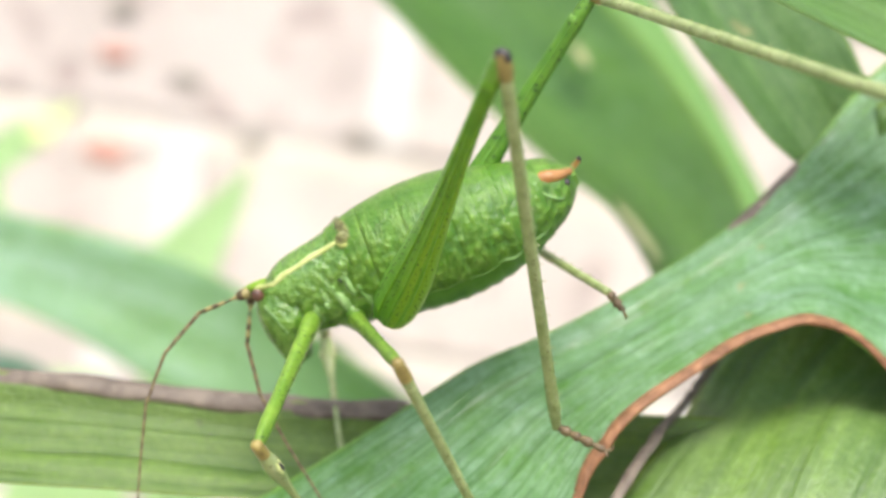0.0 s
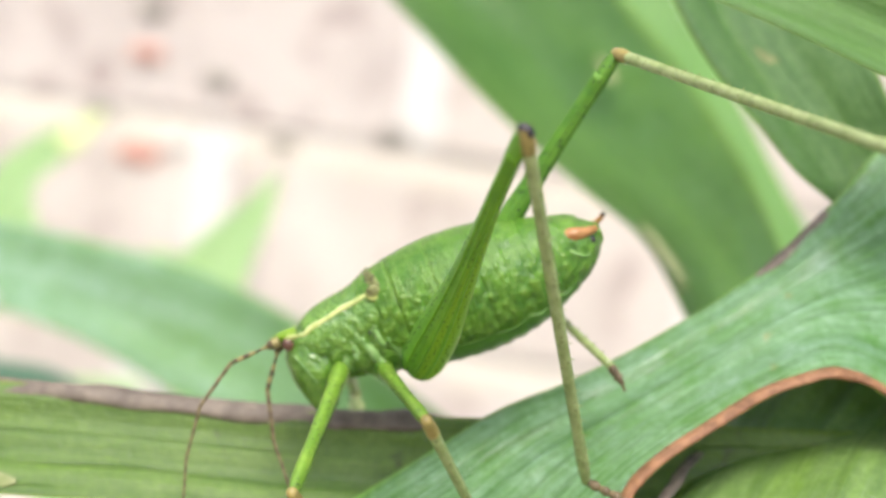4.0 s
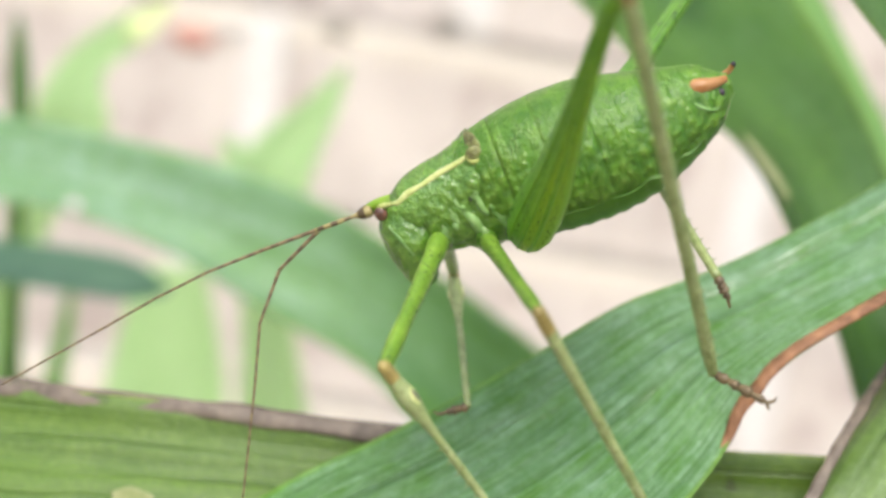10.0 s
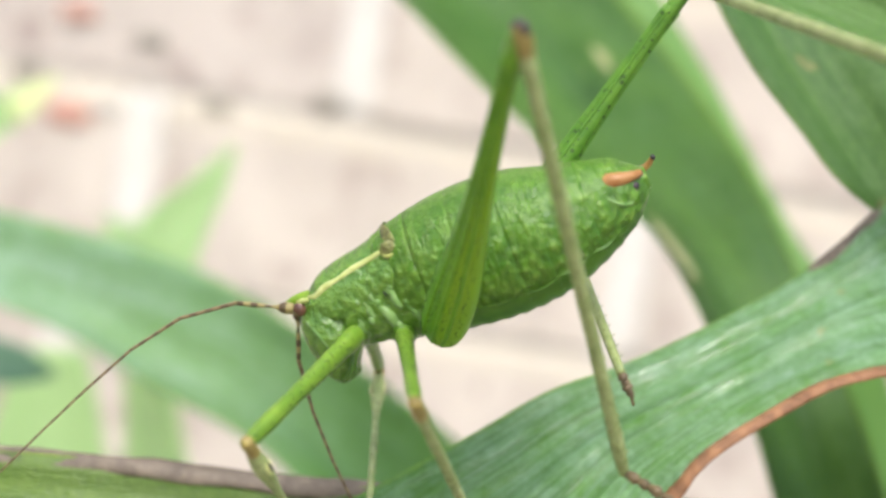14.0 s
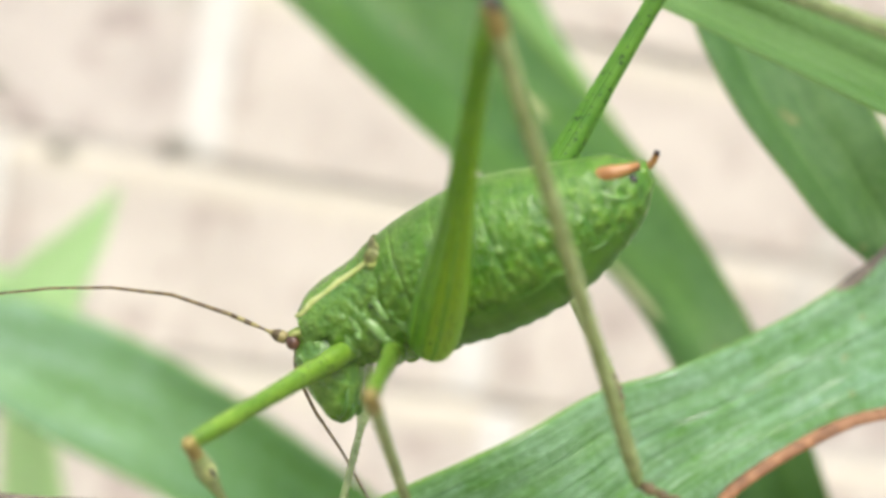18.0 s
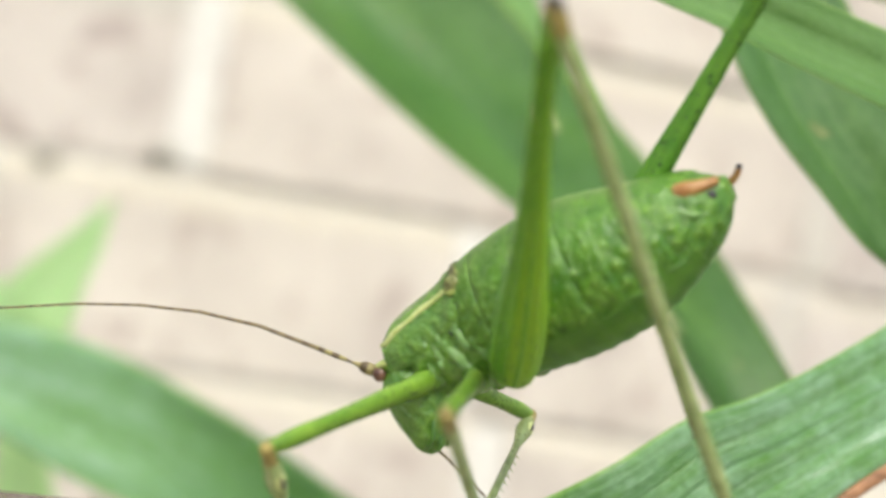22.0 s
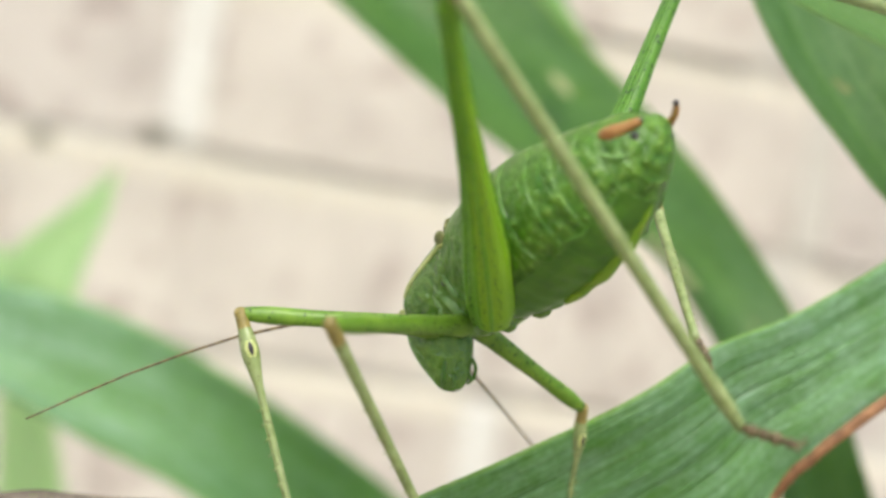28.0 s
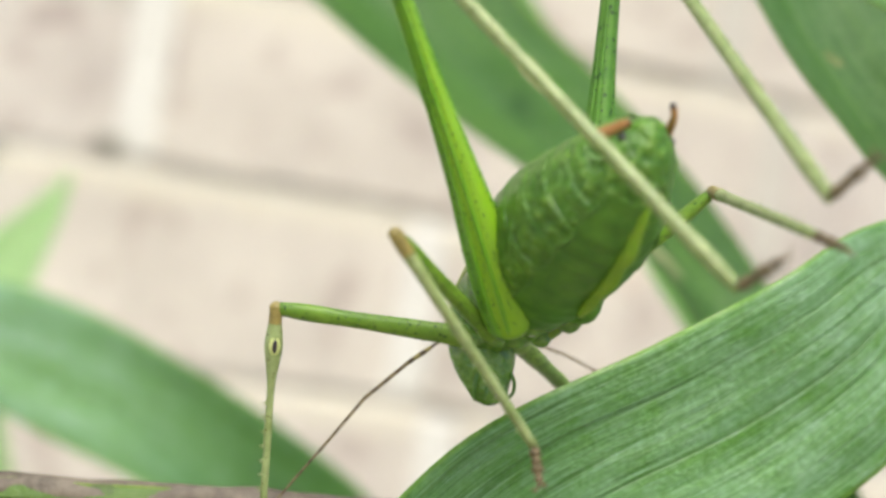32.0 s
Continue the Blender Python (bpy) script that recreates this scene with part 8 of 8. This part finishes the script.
        [(0, pose(0.00630, 0.00009, -0.00940, 166.56, 80.09, 166.36)), (1, pose(0.00653, 0.00016, -0.00930, 168.23, 78.42, 168.06)), (2, pose(0.00719, -0.00005, -0.00937, 159.99, 85.70, 159.70)), (3, pose(0.00677, 0.00040, -0.00931, 148.62, 82.00, 148.21)), (6, pose(0.01002, 0.00015, -0.00878, 14.35, 75.68, 13.11)), (7, pose(0.01385, 0.00039, -0.00536, 10.07, 55.54, 8.97)), (8, pose(0.01340, 0.00085, -0.00527, 16.65, 61.75, 16.50)), (9, pose(0.01372, 0.00093, -0.00485, 17.58, 62.05, 17.54)), (10, pose(0.01339, 0.00106, -0.00527, 17.42, 61.42, 17.36)), (11, pose(0.01375, 0.00119, -0.00486, 19.02, 59.16, 19.24)), (12, pose(0.01374, 0.00101, -0.00493, 17.30, 57.86, 17.22)), (13, pose(0.00666, 0.00088, -0.00943, 120.88, 82.18, 123.72)), (15.5, pose(0.00799, -0.00692, -0.00768, -86.09, 50.94, -84.64)), (16, pose(0.00852, -0.00660, -0.00772, -80.12, 55.39, -76.97)), (17, pose(0.00789, -0.00744, -0.00702, -89.01, 45.69, -87.74)), (18, pose(0.00840, -0.00784, -0.00663, -81.05, 43.32, -76.57)), (19, pose(0.00798, -0.00758, -0.00687, -89.37, 50.43, -88.60)), (20, pose(0.00834, -0.00863, -0.00577, -83.50, 39.68, -81.12)), (21, pose(0.00765, -0.00842, -0.00617, -89.43, 42.50, -90.36)), (22, pose(0.00758, -0.00884, -0.00571, -87.43, 39.26, -87.40)), (23, pose(0.00820, -0.00847, -0.00605, -84.34, 41.01, -82.51)), (24, pose(0.00747, -0.00838, -0.00651, -86.29, 39.78, -85.47)), (25, pose(0.00456, -0.00932, -0.00490, -100.99, 36.60, -108.52)), (26, pose(0.00857, -0.00879, -0.00565, -81.33, 38.11, -76.32)), (26.5, pose(0.01003, -0.00845, -0.00536, -75.81, 31.54, -67.32)), (28.5, pose(0.01048, -0.00855, -0.00474, -72.37, 33.20, -60.66)), (29, pose(0.01133, -0.00802, -0.00479, -69.85, 32.96, -55.98)), (30, pose(0.01417, -0.00519, -0.00458, -57.59, 26.49, -29.82)), (31, pose(0.01015, -0.00981, -0.00171, -76.79, 18.98, -65.56)), (31.5, pose(0.00880, -0.01032, -0.00207, -80.42, 16.16, -76.25)), (32, pose(0.00988, -0.01011, -0.00051, -79.05, 13.29, -71.23))],
        [(0, pose(0.00594, 0.00017, -0.01150, 166.56, 80.09, 166.36)), (1, pose(0.00612, 0.00025, -0.01138, 168.22, 78.42, 168.06)), (2, pose(0.00704, 0.00001, -0.01149, 159.98, 85.70, 159.70)), (3, pose(0.00652, 0.00056, -0.01141, 148.62, 82.00, 148.21)), (6, pose(0.01053, 0.00027, -0.01084, 14.35, 75.68, 13.11)), (7, pose(0.01504, 0.00057, -0.00711, 10.07, 55.53, 8.97)), (8, pose(0.01436, 0.00114, -0.00714, 16.65, 61.75, 16.50)), (9, pose(0.01467, 0.00123, -0.00673, 17.42, 61.73, 17.37)), (10, pose(0.01436, 0.00136, -0.00714, 17.41, 61.40, 17.35)), (11, pose(0.01478, 0.00154, -0.00668, 19.02, 59.15, 19.24)), (12, pose(0.01482, 0.00134, -0.00673, 17.29, 57.85, 17.21)), (13, pose(0.00650, 0.00112, -0.01153, 120.88, 82.18, 123.72)), (15.5, pose(0.00811, -0.00825, -0.00933, -86.09, 50.94, -84.64)), (16, pose(0.00879, -0.00778, -0.00947, -80.11, 55.39, -76.96)), (17, pose(0.00795, -0.00893, -0.00854, -89.00, 45.70, -87.74)), (18, pose(0.00876, -0.00934, -0.00809, -81.05, 43.33, -76.58)), (19, pose(0.00801, -0.00894, -0.00851, -89.34, 50.39, -88.56)), (20, pose(0.00859, -0.01024, -0.00713, -83.51, 39.67, -81.12)), (21, pose(0.00764, -0.00999, -0.00760, -89.44, 42.50, -90.36)), (22, pose(0.00766, -0.01048, -0.00706, -87.44, 39.26, -87.40)), (23, pose(0.00841, -0.01006, -0.00744, -84.34, 40.99, -82.50)), (24, pose(0.00760, -0.01001, -0.00787, -86.29, 39.78, -85.47)), (25, pose(0.00402, -0.01093, -0.00617, -100.95, 36.57, -108.46)), (26, pose(0.00897, -0.01042, -0.00696, -81.35, 38.10, -76.31)), (26.5, pose(0.01073, -0.01012, -0.00647, -75.82, 31.54, -67.32)), (28.5, pose(0.01135, -0.01010, -0.00591, -72.39, 33.19, -60.66)), (29, pose(0.01232, -0.00949, -0.00595, -69.87, 32.95, -55.98)), (30, pose(0.01582, -0.00614, -0.00553, -57.61, 26.49, -29.82)), (31, pose(0.01098, -0.01164, -0.00240, -76.81, 18.98, -65.56)), (31.5, pose(0.00929, -0.01230, -0.00266, -80.44, 16.16, -76.25)), (32, pose(0.01055, -0.01207, -0.00100, -79.07, 13.29, -71.23))])
    for k in range(7):
        walk(PARTS["antenna_r_%d" % k], rows[k])
    walk(PARTS["perch"], [(0, pose(-0.25063, -0.10297, 0.59257, 1.57, -3.69, 1.10)), (0.5, pose(-0.25092, -0.10296, 0.59275, 1.57, -3.56, 1.10)), (1, pose(-0.25088, -0.10296, 0.59294, 1.57, -3.44, 1.10)), (1.5, pose(-0.25120, -0.10296, 0.59262, 1.58, -3.31, 1.10)), (2, pose(-0.25075, -0.10296, 0.59146, 1.58, -3.19, 1.10)), (2.5, pose(-0.25037, -0.10296, 0.59197, 1.58, -3.07, 1.10)), (3, pose(-0.25028, -0.10296, 0.59222, 1.58, -2.94, 1.10)), (3.5, pose(-0.25041, -0.10296, 0.59207, 1.42, -2.84, 0.99)), (6, pose(-0.25085, -0.10296, 0.59298, 0.64, -2.37, 0.44)), (6.5, pose(-0.25068, -0.10297, 0.59221, 0.48, -2.28, 0.33)), (7.5, pose(-0.25125, -0.10292, 0.59319, 0.16, -2.09, 0.11)), (8, pose(-0.25107, -0.10296, 0.59248, 0.00, -2.00, 0.00)), (8.5, pose(-0.25103, -0.10300, 0.59221, -0.16, -2.03, -0.11)), (9, pose(-0.25145, -0.10298, 0.59272, -0.32, -2.07, -0.22)), (9.5, pose(-0.25067, -0.10294, 0.59304, -0.48, -2.10, -0.33)), (10, pose(-0.25051, -0.10292, 0.59340, -0.64, -2.13, -0.44)), (10.5, pose(-0.25066, -0.10298, 0.59294, -0.80, -2.00, -0.55)), (11, pose(-0.25094, -0.10301, 0.59300, -0.96, -1.87, -0.66)), (11.5, pose(-0.25118, -0.10300, 0.59352, -1.12, -1.74, -0.76)), (12, pose(-0.25100, -0.10305, 0.59321, -1.29, -1.61, -0.87)), (12.5, pose(-0.25132, -0.10305, 0.59327, -1.45, -1.47, -0.98)), (13, pose(-0.25112, -0.10309, 0.59291, -1.62, -1.34, -1.09)), (13.5, pose(-0.25078, -0.10308, 0.59299, 0.01, -0.70, -0.02)), (15.5, pose(-0.25099, -0.10296, 0.59279, 6.65, 1.56, 4.44)), (16, pose(-0.25084, -0.10299, 0.59375, 8.42, 2.74, 5.57)), (16.5, pose(-0.25223, -0.10280, 0.59399, 11.18, 4.44, 7.26)), (17, pose(-0.25102, -0.10299, 0.59391, 13.99, 6.05, 9.03)), (17.5, pose(-0.25159, -0.10290, 0.59400, 16.54, 5.60, 10.75)), (18, pose(-0.25092, -0.10303, 0.59373, 19.07, 5.07, 12.45)), (18.5, pose(-0.25040, -0.10315, 0.59407, 21.42, 4.00, 14.17)), (19, pose(-0.25028, -0.10318, 0.59412, 23.74, 2.86, 15.84)), (19.5, pose(-0.24937, -0.10337, 0.59450, 24.50, 3.53, 16.21)), (20, pose(-0.25019, -0.10317, 0.59360, 25.26, 4.20, 16.59)), (20.5, pose(-0.25027, -0.10322, 0.59467, 25.74, 3.90, 16.95)), (21, pose(-0.24945, -0.10340, 0.59474, 26.22, 3.60, 17.31)), (21.5, pose(-0.24950, -0.10336, 0.59421, 26.69, 3.30, 17.67)), (22, pose(-0.24920, -0.10337, 0.59349, 27.16, 3.00, 18.03)), (22.5, pose(-0.24890, -0.10342, 0.59334, 27.63, 2.70, 18.39)), (23, pose(-0.25029, -0.10316, 0.59370, 28.09, 2.39, 18.74)), (23.5, pose(-0.24978, -0.10325, 0.59406, 28.55, 2.08, 19.10)), (24, pose(-0.25048, -0.10312, 0.59551, 29.01, 1.76, 19.45)), (24.5, pose(-0.25028, -0.10316, 0.59539, 29.47, 1.45, 19.81)), (25, pose(-0.25049, -0.10312, 0.59510, 29.92, 1.13, 20.17)), (25.5, pose(-0.25024, -0.10318, 0.59523, 30.37, 0.81, 20.53)), (26, pose(-0.24986, -0.10325, 0.59411, 30.81, 0.49, 20.88)), (26.5, pose(-0.24958, -0.10330, 0.59385, 32.29, 0.23, 21.87)), (28.5, pose(-0.25002, -0.10325, 0.59462, 38.17, -1.08, 25.77)), (29, pose(-0.24914, -0.10343, 0.59465, 39.25, -1.36, 26.48)), (29.5, pose(-0.24785, -0.10367, 0.59347, 40.33, -1.66, 27.18)), (30, pose(-0.24737, -0.10388, 0.59575, 41.40, -1.97, 27.87)), (30.5, pose(-0.24734, -0.10393, 0.59537, 38.98, -1.29, 26.30)), (31, pose(-0.24626, -0.10429, 0.59659, 36.55, -0.67, 24.70)), (31.5, pose(-0.24543, -0.10457, 0.59791, 29.98, 0.63, 20.32)), (32, pose(-0.24440, -0.10489, 0.59891, 23.33, 1.41, 15.82))])
    walk(PARTS["dry"], [(0, pose(-0.00008, -0.00000, 0.00051)), (1, pose(-0.00007, 0.00000, 0.00041)), (2, pose(0.00002, 0.00000, -0.00012)), (3, pose(-0.00027, 0.00001, 0.00177)), (6, pose(-0.00016, -0.00001, 0.00097)), (7, pose(0.00044, -0.00010, -0.00264)), (8, pose(0.00044, -0.00021, -0.00256)), (9, pose(0.00043, -0.00021, -0.00244)), (10, pose(0.00053, -0.00026, -0.00298)), (11, pose(0.00043, -0.00016, -0.00241)), (12, pose(0.00053, -0.00015, -0.00304)), (13, pose(0.00037, -0.00007, -0.00208)), (15.5, pose(0.00021, -0.00003, -0.00121)), (16, pose(0.00026, -0.00003, -0.00153)), (17, pose(0.00024, -0.00001, -0.00144)), (18, pose(0.00022, 0.00000, -0.00135)), (19, pose(0.00051, 0.00003, -0.00294)), (20, pose(0.00025, 0.00001, -0.00141)), (22, pose(0.00013, 0.00001, -0.00078)), (24, pose(0.00048, -0.00005, -0.00300)), (25, pose(0.00040, -0.00004, -0.00249)), (26, pose(0.00064, -0.00004, -0.00383)), (26.5, pose(0.00056, -0.00004, -0.00334)), (28.5, pose(0.00053, -0.00000, -0.00310)), (30, pose(0.00038, 0.00001, -0.00221)), (31, pose(0.00042, 0.00003, -0.00242)), (31.5, pose(0.00054, 0.00004, -0.00317)), (32, pose(0.00052, 0.00003, -0.00306))])
    walk(PARTS["plate"], [(0, pose(0, 0, 0.00022)), (26.5, pose(0, 0, 0.00022)), (28.5, pose(-0.0001, 0, -0.00042, 0, 5, 0)), (32, pose(-0.0001, 0, -0.00042, 0, 5, 0))])
    walk(PARTS["curled"], [(0, pose(0.0000, 0, 0)), (6, pose(0.0000, 0, 0)), (8, pose(0.0008, 0, 0)), (9, pose(0.0015, 0, 0)), (10, pose(0.0026, 0, 0)), (11, pose(0.0040, 0, 0)), (12, pose(0.0080, 0, 0)), (13, pose(0.0120, 0, 0)), (15.5, pose(0.0150, 0, 0)), (32, pose(0.0150, 0, 0))])
    walk(PARTS["arch"], [(0, pose(-0.00032, -0.00001, 0.00198)), (3.5, pose(-0.00028, 0.00001, 0.00182)), (6, pose(-0.00027, -0.00002, 0.00160)), (9, pose(0.00000, 0.00000, 0.00000)), (13, pose(-0.00012, 0.00002, 0.00067)), (17, pose(0.00000, 0.00000, 0.00000)), (20, pose(0.00024, 0.00001, -0.00136)), (26, pose(0.00032, -0.00002, -0.00192)), (30, pose(0.00028, 0.00001, -0.00161)), (32, pose(0.00013, 0.00001, -0.00079))])

motions()
